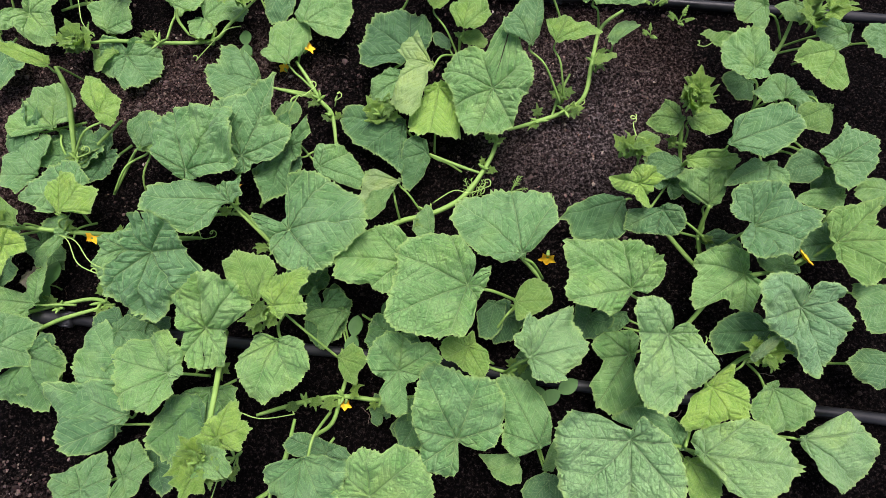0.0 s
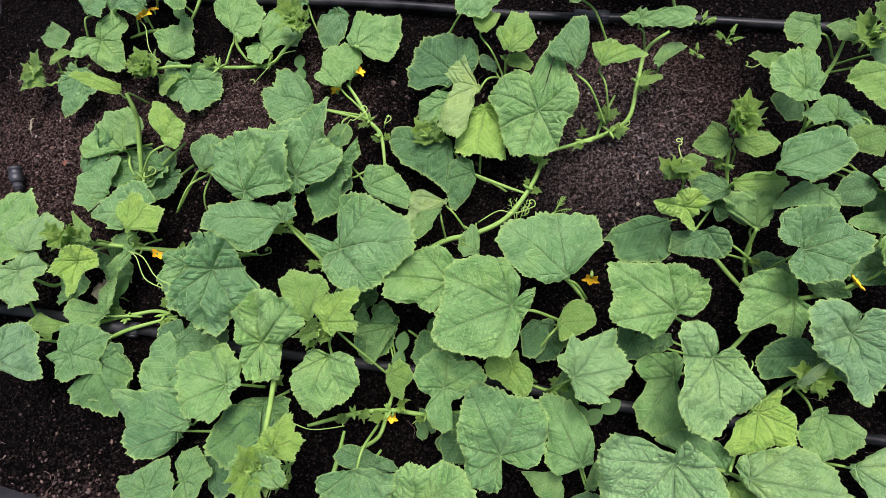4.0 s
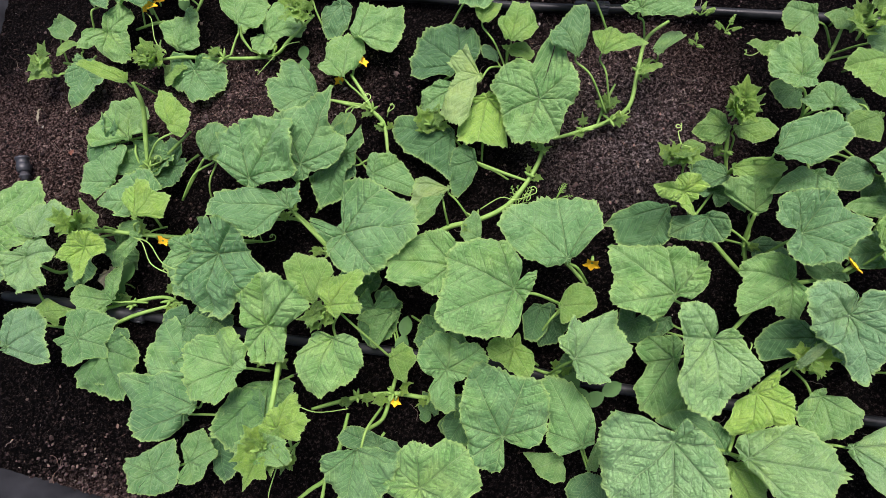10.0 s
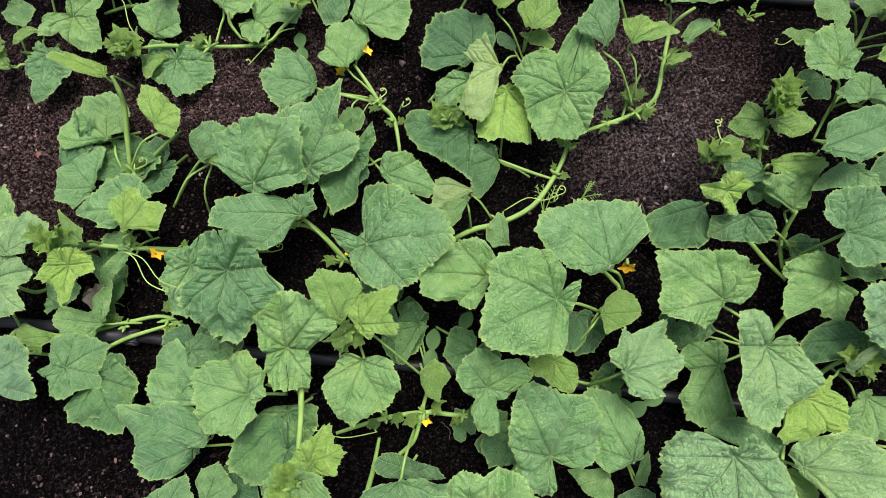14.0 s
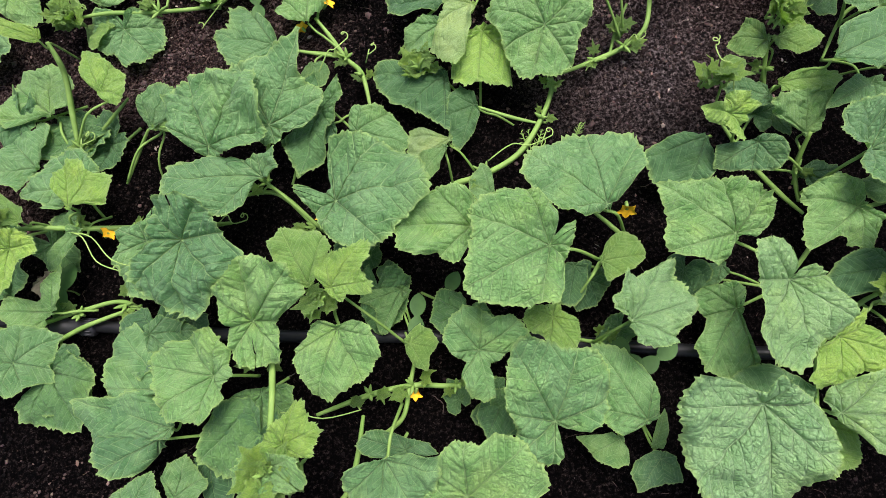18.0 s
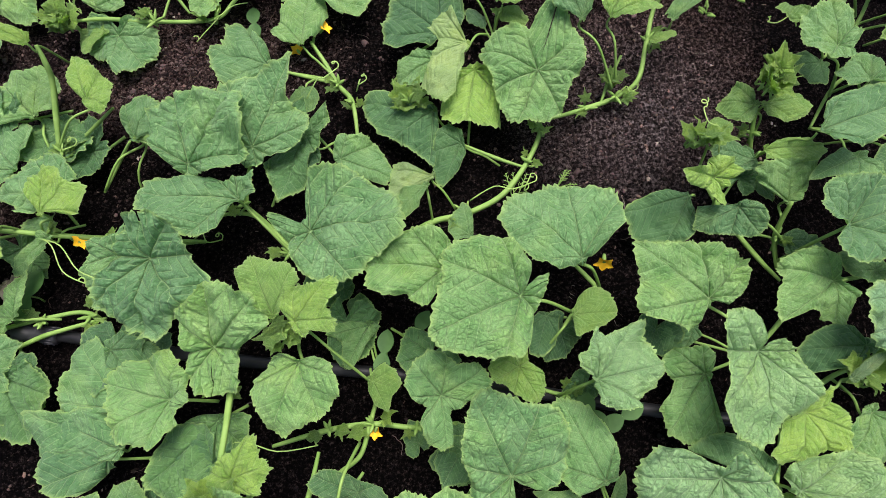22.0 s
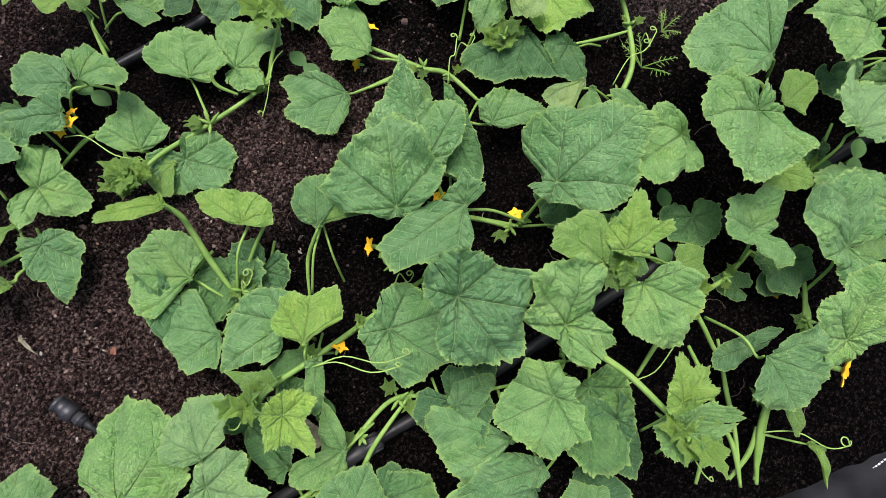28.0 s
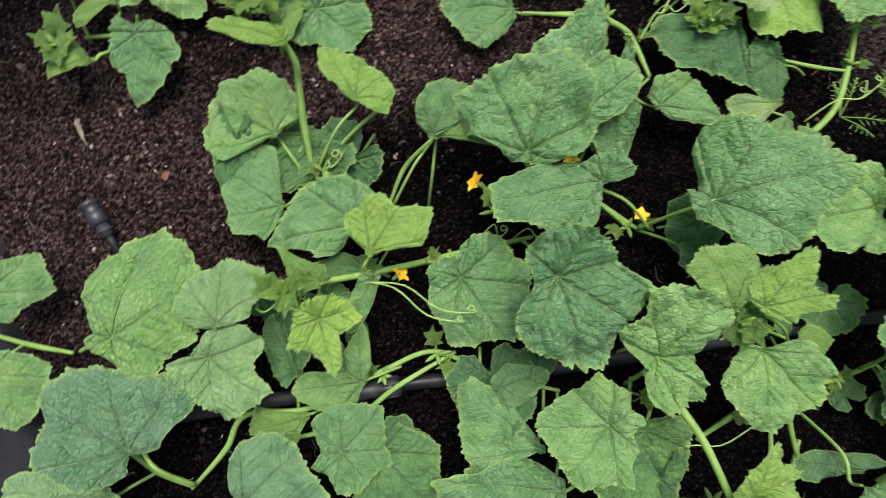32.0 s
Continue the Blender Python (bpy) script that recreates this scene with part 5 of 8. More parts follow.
vine(plant_6, 0.0044, (-0.1262, -0.2045, 0.0164), (-0.0668, -0.1838, 0.0205), (-0.0190, -0.1799, 0.0246), (0.0352, -0.1591, 0.0246), (0.0790, -0.1138, 0.0246), (0.1031, -0.0761, 0.0328), (0.1005, -0.0657, 0.0574))
vine(plant_6, 0.0039, (0.1267, -0.0495, 0.0246), (0.1807, -0.0405, 0.0246), (0.2256, -0.0290, 0.0246), (0.2584, -0.0148, 0.0410), (0.2780, 0.0352, 0.0574), (0.2999, 0.0870, 0.0738), (0.3398, 0.1097, 0.0820))
vine(plant_6, 0.0030, (-0.0068, -0.0785, 0.0328), (0.0379, -0.1024, 0.0246), (0.0706, -0.1199, 0.0246))
vine(plant_6, 0.0030, (0.2024, -0.0363, 0.0246), (0.2191, -0.0053, 0.0328), (0.2410, 0.0249, 0.0492))
vine(plant_6, 0.0033, (0.1071, -0.2623, 0.0246), (0.1286, -0.2933, 0.0246), (0.1328, -0.3144, 0.0328), (0.0905, -0.3439, 0.0656))
leaf(plant_6, 0.2155, 0.2176, 0.0820, 0.284, 0.069, -0.188, (0.065, 0.057, 0.059, 0.066, 0.058, 0.062, 0.062, 0.051, 0.043, 0.027, 0.005, 0.032, 0.043, 0.043, 0.050, 0.047, 0.045, 0.052, 0.055, 0.055), (0.2600, 0.1487, 0.0082))
leaf(plant_6, 0.0777, -0.3614, 0.0328, -2.216, -0.139, -0.153, (0.044, 0.036, 0.034, 0.028, 0.025, 0.025, 0.027, 0.027, 0.027, 0.023, 0.003, 0.023, 0.027, 0.027, 0.027, 0.025, 0.024, 0.028, 0.034, 0.036), (0.1064, -0.3328, 0.0533), "d")
leaf(plant_6, 0.1028, -0.2935, 0.1250, 1.558, -0.347, -0.053, (0.085, 0.091, 0.095, 0.097, 0.102, 0.106, 0.100, 0.083, 0.070, 0.062, 0.055, 0.041, 0.025, 0.012, 0.008, 0.006, 0.005, 0.005, 0.005, 0.005, 0.005, 0.005, 0.005, 0.005, 0.005, 0.006, 0.008, 0.013, 0.025, 0.055, 0.063, 0.071, 0.085, 0.090, 0.085, 0.083), (0.1364, -0.3131, 0.0500))
leaf(plant_6, 0.0223, -0.3298, 0.1300, -2.808, 0.040, -0.021, (0.118, 0.110, 0.096, 0.087, 0.081, 0.075, 0.072, 0.053, 0.035, 0.026, 0.024, 0.022, 0.022, 0.022, 0.022, 0.024, 0.026, 0.029, 0.033, 0.038, 0.025, 0.011, 0.026, 0.038, 0.043, 0.052, 0.060, 0.069, 0.075, 0.079, 0.087, 0.096, 0.093, 0.091, 0.095, 0.103), (0.0905, -0.3439, 0.0650))
leaf(plant_6, -0.0619, -0.2829, 0.1200, 2.969, 0.107, -0.087, (0.089, 0.091, 0.090, 0.076, 0.053, 0.053, 0.052, 0.048, 0.023, 0.013, 0.010, 0.008, 0.007, 0.006, 0.006, 0.005, 0.005, 0.006, 0.006, 0.006, 0.006, 0.007, 0.008, 0.011, 0.015, 0.026, 0.030, 0.035, 0.043, 0.050, 0.052, 0.055, 0.061, 0.068, 0.074, 0.085), (-0.0906, -0.1921, 0.0189))
leaf(plant_6, 0.0141, 0.0556, 0.0850, -2.657, -0.289, 0.066, (0.057, 0.087, 0.091, 0.096, 0.093, 0.061, 0.028, 0.015, 0.010, 0.008, 0.007, 0.006, 0.006, 0.005, 0.005, 0.005, 0.006, 0.005, 0.005, 0.005, 0.005, 0.005, 0.005, 0.005, 0.005, 0.049, 0.047, 0.047, 0.049, 0.052, 0.055, 0.041, 0.034, 0.035, 0.038, 0.042), (0.0553, 0.1005, 0.0383), "p")
leaf(plant_6, 0.0236, 0.0280, 0.0550, -1.865, -0.116, 0.061, (0.083, 0.087, 0.092, 0.096, 0.065, 0.048, 0.038, 0.032, 0.029, 0.027, 0.023, 0.019, 0.017, 0.016, 0.014, 0.012, 0.010, 0.009, 0.009, 0.009, 0.009, 0.009, 0.010, 0.011, 0.012, 0.015, 0.021, 0.022, 0.023, 0.024, 0.026, 0.030, 0.060, 0.079, 0.091, 0.090), (-0.0068, -0.0785, 0.0275), "l")
leaf(plant_6, 0.1067, -0.0049, 0.0850, -2.057, -0.194, 0.060, (0.080, 0.077, 0.076, 0.076, 0.073, 0.065, 0.058, 0.053, 0.051, 0.053, 0.058, 0.062, 0.063, 0.066, 0.068, 0.069, 0.073, 0.080, 0.091, 0.094, 0.068, 0.056, 0.065, 0.070, 0.076, 0.081, 0.082, 0.085, 0.074, 0.066, 0.062, 0.063, 0.066, 0.071, 0.077, 0.085), (0.0993, -0.0736, 0.0383), "f")
leaf(plant_6, -0.0433, -0.0174, 0.0350, 2.849, -0.046, -0.061, (0.106, 0.102, 0.093, 0.085, 0.077, 0.072, 0.069, 0.069, 0.070, 0.078, 0.094, 0.036, 0.019, 0.012, 0.009, 0.007, 0.006, 0.006, 0.005, 0.005, 0.005, 0.006, 0.006, 0.005, 0.005, 0.005, 0.005, 0.005, 0.006, 0.006, 0.008, 0.009, 0.013, 0.024, 0.071, 0.097), (-0.0068, -0.0785, 0.0175), "d")
leaf(plant_6, -0.0116, -0.0733, 0.0300, -2.072, -0.071, -0.038, (0.071, 0.052, 0.036, 0.025, 0.020, 0.014, 0.009, 0.007, 0.006, 0.005, 0.005, 0.005, 0.005, 0.005, 0.005, 0.005, 0.006, 0.007, 0.009, 0.013, 0.016, 0.019, 0.024, 0.035, 0.034, 0.035, 0.037, 0.038, 0.037, 0.037, 0.039, 0.041, 0.046, 0.051, 0.058, 0.070), (0.0694, -0.1148, 0.0135), "d")
leaf(plant_6, -0.0591, -0.1325, 0.0600, -2.731, -0.070, 0.025, (0.068, 0.019, 0.012, 0.008, 0.006, 0.005, 0.005, 0.005, 0.005, 0.005, 0.005, 0.005, 0.005, 0.005, 0.005, 0.005, 0.005, 0.005, 0.005, 0.005, 0.005, 0.005, 0.005, 0.005, 0.005, 0.005, 0.005, 0.005, 0.005, 0.005, 0.048, 0.057, 0.056, 0.057, 0.060, 0.066), (-0.0330, -0.1707, 0.0270), "p")
leaf(plant_6, -0.0686, -0.1538, 0.0800, -2.459, -0.325, 0.046, (0.055, 0.054, 0.039, 0.028, 0.012, 0.007, 0.005, 0.005, 0.005, 0.005, 0.005, 0.005, 0.005, 0.005, 0.005, 0.005, 0.005, 0.005, 0.005, 0.005, 0.005, 0.005, 0.005, 0.005, 0.005, 0.005, 0.005, 0.005, 0.005, 0.005, 0.005, 0.010, 0.028, 0.035, 0.045, 0.049), (-0.0668, -0.1838, 0.0205))
leaf(plant_6, -0.0201, -0.2164, 0.0400, 1.605, -0.178, -0.083, (0.053, 0.045, 0.041, 0.038, 0.036, 0.032, 0.030, 0.029, 0.025, 0.022, 0.021, 0.020, 0.014, 0.011, 0.009, 0.008, 0.008, 0.007, 0.007, 0.007, 0.008, 0.008, 0.008, 0.007, 0.006, 0.006, 0.006, 0.006, 0.006, 0.007, 0.007, 0.009, 0.011, 0.016, 0.030, 0.043), (-0.0190, -0.1799, 0.0200))
leaf(plant_6, 0.0601, -0.3437, 0.0550, -1.983, -0.291, -0.006, (0.050, 0.048, 0.042, 0.036, 0.029, 0.024, 0.020, 0.018, 0.017, 0.016, 0.016, 0.017, 0.011, 0.008, 0.007, 0.006, 0.005, 0.005, 0.005, 0.005, 0.005, 0.005, 0.006, 0.007, 0.008, 0.010, 0.011, 0.012, 0.013, 0.016, 0.020, 0.028, 0.030, 0.034, 0.040, 0.051), (0.0905, -0.3439, 0.0275), "d")
leaf(plant_6, 0.1727, 0.0444, 0.1200, 1.251, 0.114, 0.060, (0.072, 0.069, 0.065, 0.058, 0.055, 0.052, 0.051, 0.052, 0.048, 0.041, 0.017, 0.011, 0.009, 0.007, 0.006, 0.006, 0.006, 0.006, 0.005, 0.005, 0.005, 0.005, 0.005, 0.005, 0.005, 0.005, 0.005, 0.005, 0.005, 0.005, 0.007, 0.013, 0.015, 0.020, 0.032, 0.052), (0.2158, -0.0263, 0.0500))
leaf(plant_6, 0.2107, 0.0405, 0.1200, 0.208, -0.111, 0.028, (0.060, 0.050, 0.043, 0.038, 0.035, 0.032, 0.031, 0.031, 0.032, 0.032, 0.032, 0.029, 0.020, 0.015, 0.011, 0.008, 0.007, 0.006, 0.005, 0.005, 0.005, 0.005, 0.005, 0.005, 0.006, 0.007, 0.008, 0.008, 0.009, 0.010, 0.011, 0.014, 0.018, 0.028, 0.045, 0.073), (0.2233, -0.0171, 0.0500), "l")
leaf(plant_6, 0.3082, 0.0440, 0.0900, 0.600, -0.153, 0.063, (0.053, 0.048, 0.045, 0.036, 0.030, 0.024, 0.019, 0.016, 0.015, 0.014, 0.013, 0.013, 0.012, 0.011, 0.011, 0.011, 0.011, 0.012, 0.013, 0.015, 0.014, 0.008, 0.006, 0.005, 0.005, 0.005, 0.005, 0.005, 0.005, 0.005, 0.005, 0.005, 0.005, 0.006, 0.010, 0.049), (0.2861, 0.0420, 0.0405))
leaf(plant_6, 0.2763, 0.0202, 0.0800, 0.343, -0.191, 0.006, (0.032, 0.022, 0.018, 0.015, 0.013, 0.007, 0.005, 0.005, 0.005, 0.005, 0.005, 0.005, 0.005, 0.005, 0.005, 0.005, 0.005, 0.005, 0.005, 0.006, 0.009, 0.008, 0.007, 0.007, 0.006, 0.006, 0.006, 0.007, 0.007, 0.008, 0.010, 0.013, 0.016, 0.019, 0.024, 0.036), (0.2807, 0.0350, 0.0360), "yl")
leaf(plant_6, 0.2862, 0.1123, 0.1200, -0.001, -0.115, 0.031, (0.036, 0.024, 0.018, 0.015, 0.013, 0.012, 0.012, 0.012, 0.012, 0.012, 0.013, 0.012, 0.012, 0.013, 0.013, 0.015, 0.017, 0.021, 0.029, 0.041, 0.030, 0.024, 0.021, 0.019, 0.018, 0.017, 0.017, 0.017, 0.019, 0.021, 0.025, 0.031, 0.045, 0.072, 0.074, 0.076), (0.2999, 0.0870, 0.0600))
leaf(plant_6, 0.0752, 0.1091, 0.0900, 1.241, -0.105, 0.037, (0.071, 0.070, 0.050, 0.042, 0.037, 0.035, 0.030, 0.019, 0.014, 0.011, 0.008, 0.006, 0.006, 0.005, 0.005, 0.005, 0.005, 0.005, 0.005, 0.006, 0.006, 0.008, 0.011, 0.013, 0.015, 0.018, 0.024, 0.030, 0.033, 0.037, 0.045, 0.046, 0.048, 0.053, 0.059, 0.071), (0.0660, 0.1048, 0.0405), "l")
leaf(plant_6, 0.0681, 0.1142, 0.0700, -0.391, -0.209, -0.046, (0.048, 0.046, 0.041, 0.032, 0.016, 0.009, 0.006, 0.005, 0.005, 0.005, 0.005, 0.005, 0.005, 0.005, 0.005, 0.005, 0.005, 0.006, 0.007, 0.010, 0.008, 0.007, 0.006, 0.005, 0.005, 0.005, 0.005, 0.006, 0.006, 0.007, 0.009, 0.011, 0.018, 0.026, 0.038, 0.048), (0.0668, 0.1110, 0.0315), "l")
leaf(plant_6, 0.0492, 0.1097, 0.0500, 2.131, -0.234, 0.085, (0.038, 0.037, 0.030, 0.025, 0.023, 0.021, 0.014, 0.011, 0.009, 0.008, 0.007, 0.007, 0.006, 0.006, 0.007, 0.007, 0.008, 0.006, 0.005, 0.005, 0.005, 0.005, 0.005, 0.005, 0.005, 0.005, 0.005, 0.005, 0.005, 0.006, 0.009, 0.015, 0.018, 0.022, 0.030, 0.039), (0.0930, 0.0198, 0.0120), "d")
leaf(plant_6, 0.0329, 0.1699, 0.0800, 0.731, -0.187, 0.091, (0.037, 0.034, 0.032, 0.031, 0.028, 0.024, 0.022, 0.021, 0.020, 0.020, 0.014, 0.010, 0.008, 0.007, 0.006, 0.006, 0.005, 0.005, 0.006, 0.006, 0.006, 0.007, 0.009, 0.012, 0.012, 0.012, 0.012, 0.013, 0.014, 0.016, 0.020, 0.023, 0.025, 0.028, 0.033, 0.042), (0.0722, 0.0779, 0.0120), "l")

plant_7 = thing("cucumber_plant", 0.385, -0.333, 0, "bushy cucumber plant with crowded bright yellow-green young leaves", "plant", "cucumber plants in the bed")
vine(plant_7, 0.0035, (0.3849, -0.3325, 0.0164), (0.3605, -0.3000, 0.0246), (0.3257, -0.2453, 0.0410), (0.2990, -0.1995, 0.0656))
vine(plant_7, 0.0039, (0.3853, -0.3144, 0.0164), (0.3780, -0.2784, 0.0492), (0.3826, -0.2509, 0.0984))
vine(plant_7, 0.0035, (0.3826, -0.1616, 0.0410), (0.3763, -0.1378, 0.0738), (0.3771, -0.1172, 0.0984))
vine(plant_7, 0.0035, (0.5271, -0.0239, 0.0492), (0.5774, 0.0105, 0.0574), (0.6037, 0.0525, 0.0820))
vine(plant_7, 0.0030, (0.4851, -0.1226, 0.0328), (0.5325, -0.0673, 0.0492), (0.5660, -0.0733, 0.0820))
leaf(plant_7, 0.3461, 0.2534, 0.0820, 1.420, -0.262, 0.002, (0.104, 0.088, 0.089, 0.085, 0.073, 0.076, 0.082, 0.070, 0.070, 0.050, 0.007, 0.052, 0.067, 0.067, 0.074, 0.068, 0.066, 0.076, 0.085, 0.086), (0.3909, 0.1848, 0.0082))
leaf(plant_7, 0.3530, -0.1905, 0.0492, 0.912, -0.264, 0.143, (0.054, 0.042, 0.039, 0.029, 0.026, 0.026, 0.028, 0.030, 0.030, 0.030, 0.004, 0.031, 0.028, 0.027, 0.025, 0.023, 0.023, 0.025, 0.035, 0.041), (0.3157, -0.2281, 0.0502), "d")
leaf(plant_7, 0.4243, -0.2963, 0.1200, 0.153, -0.172, 0.012, (0.085, 0.065, 0.058, 0.059, 0.061, 0.054, 0.050, 0.048, 0.050, 0.053, 0.054, 0.056, 0.054, 0.044, 0.046, 0.049, 0.054, 0.050, 0.028, 0.037, 0.051, 0.058, 0.060, 0.059, 0.056, 0.052, 0.051, 0.051, 0.053, 0.057, 0.058, 0.056, 0.055, 0.060, 0.077, 0.083), (0.3838, -0.3072, 0.0230))
leaf(plant_7, 0.4031, -0.1869, 0.1570, 0.200, -0.147, 0.081, (0.092, 0.092, 0.085, 0.065, 0.049, 0.039, 0.033, 0.029, 0.007, 0.006, 0.006, 0.006, 0.006, 0.006, 0.007, 0.007, 0.008, 0.011, 0.014, 0.014, 0.013, 0.013, 0.012, 0.013, 0.013, 0.015, 0.017, 0.020, 0.024, 0.031, 0.040, 0.045, 0.052, 0.061, 0.074, 0.086), (0.3826, -0.1616, 0.0410))
leaf(plant_7, 0.4939, -0.0524, 0.1200, 1.471, -0.134, -0.080, (0.056, 0.056, 0.055, 0.053, 0.054, 0.056, 0.055, 0.053, 0.050, 0.049, 0.048, 0.046, 0.044, 0.040, 0.038, 0.035, 0.032, 0.030, 0.030, 0.028, 0.028, 0.028, 0.022, 0.017, 0.017, 0.018, 0.020, 0.022, 0.025, 0.026, 0.028, 0.032, 0.037, 0.042, 0.046, 0.053), (0.5158, -0.0851, 0.0500))
leaf(plant_7, 0.4865, 0.0110, 0.1100, 2.964, 0.000, -0.088, (0.041, 0.064, 0.049, 0.041, 0.034, 0.025, 0.020, 0.017, 0.007, 0.005, 0.005, 0.005, 0.005, 0.005, 0.005, 0.005, 0.005, 0.005, 0.005, 0.005, 0.005, 0.005, 0.005, 0.005, 0.005, 0.006, 0.006, 0.005, 0.005, 0.005, 0.006, 0.006, 0.007, 0.009, 0.012, 0.018), (0.5271, -0.0239, 0.0492), "yl")
leaf(plant_7, 0.5357, -0.0976, 0.1000, 1.347, -0.171, -0.054, (0.034, 0.040, 0.040, 0.037, 0.035, 0.035, 0.036, 0.038, 0.043, 0.049, 0.045, 0.042, 0.041, 0.025, 0.013, 0.009, 0.009, 0.010, 0.011, 0.014, 0.019, 0.027, 0.030, 0.034, 0.033, 0.030, 0.028, 0.025, 0.023, 0.021, 0.021, 0.022, 0.023, 0.025, 0.028, 0.031), (0.5230, -0.0784, 0.0459))
leaf(plant_7, 0.5463, 0.0642, 0.1100, -1.765, -0.224, 0.053, (0.042, 0.028, 0.020, 0.016, 0.011, 0.009, 0.007, 0.007, 0.006, 0.006, 0.006, 0.006, 0.006, 0.007, 0.007, 0.009, 0.011, 0.013, 0.012, 0.012, 0.013, 0.014, 0.016, 0.019, 0.024, 0.036, 0.042, 0.046, 0.050, 0.051, 0.053, 0.048, 0.044, 0.045, 0.047, 0.051), (0.5932, 0.0357, 0.0550))
leaf(plant_7, 0.6025, 0.0654, 0.1000, -1.709, -0.335, 0.023, (0.034, 0.034, 0.034, 0.035, 0.037, 0.036, 0.035, 0.035, 0.016, 0.010, 0.008, 0.006, 0.006, 0.005, 0.005, 0.005, 0.005, 0.005, 0.005, 0.006, 0.007, 0.007, 0.008, 0.008, 0.010, 0.011, 0.015, 0.022, 0.038, 0.035, 0.033, 0.032, 0.032, 0.031, 0.031, 0.032), (0.6076, 0.0806, 0.0500))
leaf(plant_7, 0.5540, -0.2074, 0.1000, -3.045, -0.452, -0.053, (0.048, 0.046, 0.046, 0.041, 0.037, 0.032, 0.026, 0.023, 0.017, 0.012, 0.009, 0.008, 0.007, 0.006, 0.006, 0.006, 0.006, 0.005, 0.005, 0.005, 0.005, 0.005, 0.005, 0.006, 0.006, 0.008, 0.010, 0.013, 0.017, 0.024, 0.029, 0.031, 0.033, 0.037, 0.040, 0.044), (0.4851, -0.1226, 0.0328))
leaf(plant_7, 0.4813, -0.2031, 0.1000, -2.839, -0.148, -0.034, (0.076, 0.055, 0.045, 0.040, 0.037, 0.037, 0.038, 0.040, 0.044, 0.038, 0.032, 0.026, 0.019, 0.015, 0.013, 0.011, 0.010, 0.010, 0.010, 0.010, 0.009, 0.008, 0.007, 0.007, 0.007, 0.007, 0.007, 0.007, 0.008, 0.010, 0.013, 0.018, 0.025, 0.031, 0.042, 0.059), (0.4851, -0.1226, 0.0328))
leaf(plant_7, 0.3760, -0.1117, 0.1000, 2.937, -0.195, -0.091, (0.046, 0.051, 0.045, 0.041, 0.037, 0.034, 0.033, 0.032, 0.021, 0.012, 0.008, 0.007, 0.005, 0.005, 0.005, 0.005, 0.005, 0.005, 0.005, 0.005, 0.005, 0.005, 0.005, 0.005, 0.005, 0.005, 0.005, 0.006, 0.019, 0.022, 0.028, 0.037, 0.035, 0.035, 0.035, 0.039), (0.3858, -0.1381, 0.0450), "l")
leaf(plant_7, 0.3893, -0.1114, 0.1000, -0.049, -0.149, 0.039, (0.049, 0.043, 0.030, 0.017, 0.005, 0.005, 0.005, 0.005, 0.005, 0.005, 0.005, 0.005, 0.005, 0.005, 0.005, 0.005, 0.005, 0.005, 0.005, 0.005, 0.005, 0.005, 0.007, 0.007, 0.008, 0.010, 0.013, 0.021, 0.024, 0.027, 0.032, 0.038, 0.042, 0.048, 0.052, 0.055), (0.3875, -0.1384, 0.0450), "l")
leaf(plant_7, 0.3931, -0.2395, 0.0720, 1.675, 0.710, 0.079, (0.059, 0.062, 0.066, 0.074, 0.075, 0.047, 0.013, 0.007, 0.005, 0.005, 0.005, 0.005, 0.005, 0.005, 0.005, 0.005, 0.005, 0.005, 0.005, 0.005, 0.005, 0.005, 0.005, 0.005, 0.005, 0.005, 0.008, 0.010, 0.011, 0.014, 0.019, 0.033, 0.061, 0.066, 0.059, 0.058), (0.3783, -0.2928, 0.0324))
leaf(plant_7, 0.3676, -0.1770, 0.1000, -0.118, -0.131, 0.091, (0.062, 0.047, 0.032, 0.020, 0.015, 0.005, 0.005, 0.005, 0.005, 0.005, 0.005, 0.005, 0.005, 0.005, 0.005, 0.005, 0.005, 0.005, 0.005, 0.005, 0.005, 0.005, 0.005, 0.005, 0.012, 0.018, 0.018, 0.018, 0.019, 0.021, 0.023, 0.028, 0.033, 0.041, 0.056, 0.063), (0.3826, -0.1616, 0.0410), "l")
leaf(plant_7, 0.3714, -0.1766, 0.0700, 2.653, -0.169, 0.047, (0.058, 0.053, 0.047, 0.041, 0.037, 0.034, 0.028, 0.025, 0.023, 0.022, 0.021, 0.011, 0.008, 0.006, 0.005, 0.005, 0.005, 0.005, 0.005, 0.005, 0.005, 0.005, 0.005, 0.005, 0.005, 0.005, 0.005, 0.005, 0.006, 0.009, 0.016, 0.025, 0.027, 0.032, 0.039, 0.050), (0.4087, -0.1755, 0.0350))
leaf(plant_7, 0.2810, -0.2124, 0.1230, -0.913, -0.675, 0.092, (0.021, 0.020, 0.019, 0.019, 0.020, 0.022, 0.025, 0.030, 0.028, 0.027, 0.027, 0.028, 0.028, 0.027, 0.027, 0.027, 0.029, 0.030, 0.029, 0.029, 0.031, 0.050, 0.061, 0.054, 0.042, 0.030, 0.024, 0.020, 0.020, 0.021, 0.022, 0.025, 0.029, 0.031, 0.035, 0.031), (0.3319, -0.2728, 0.0500), "l")
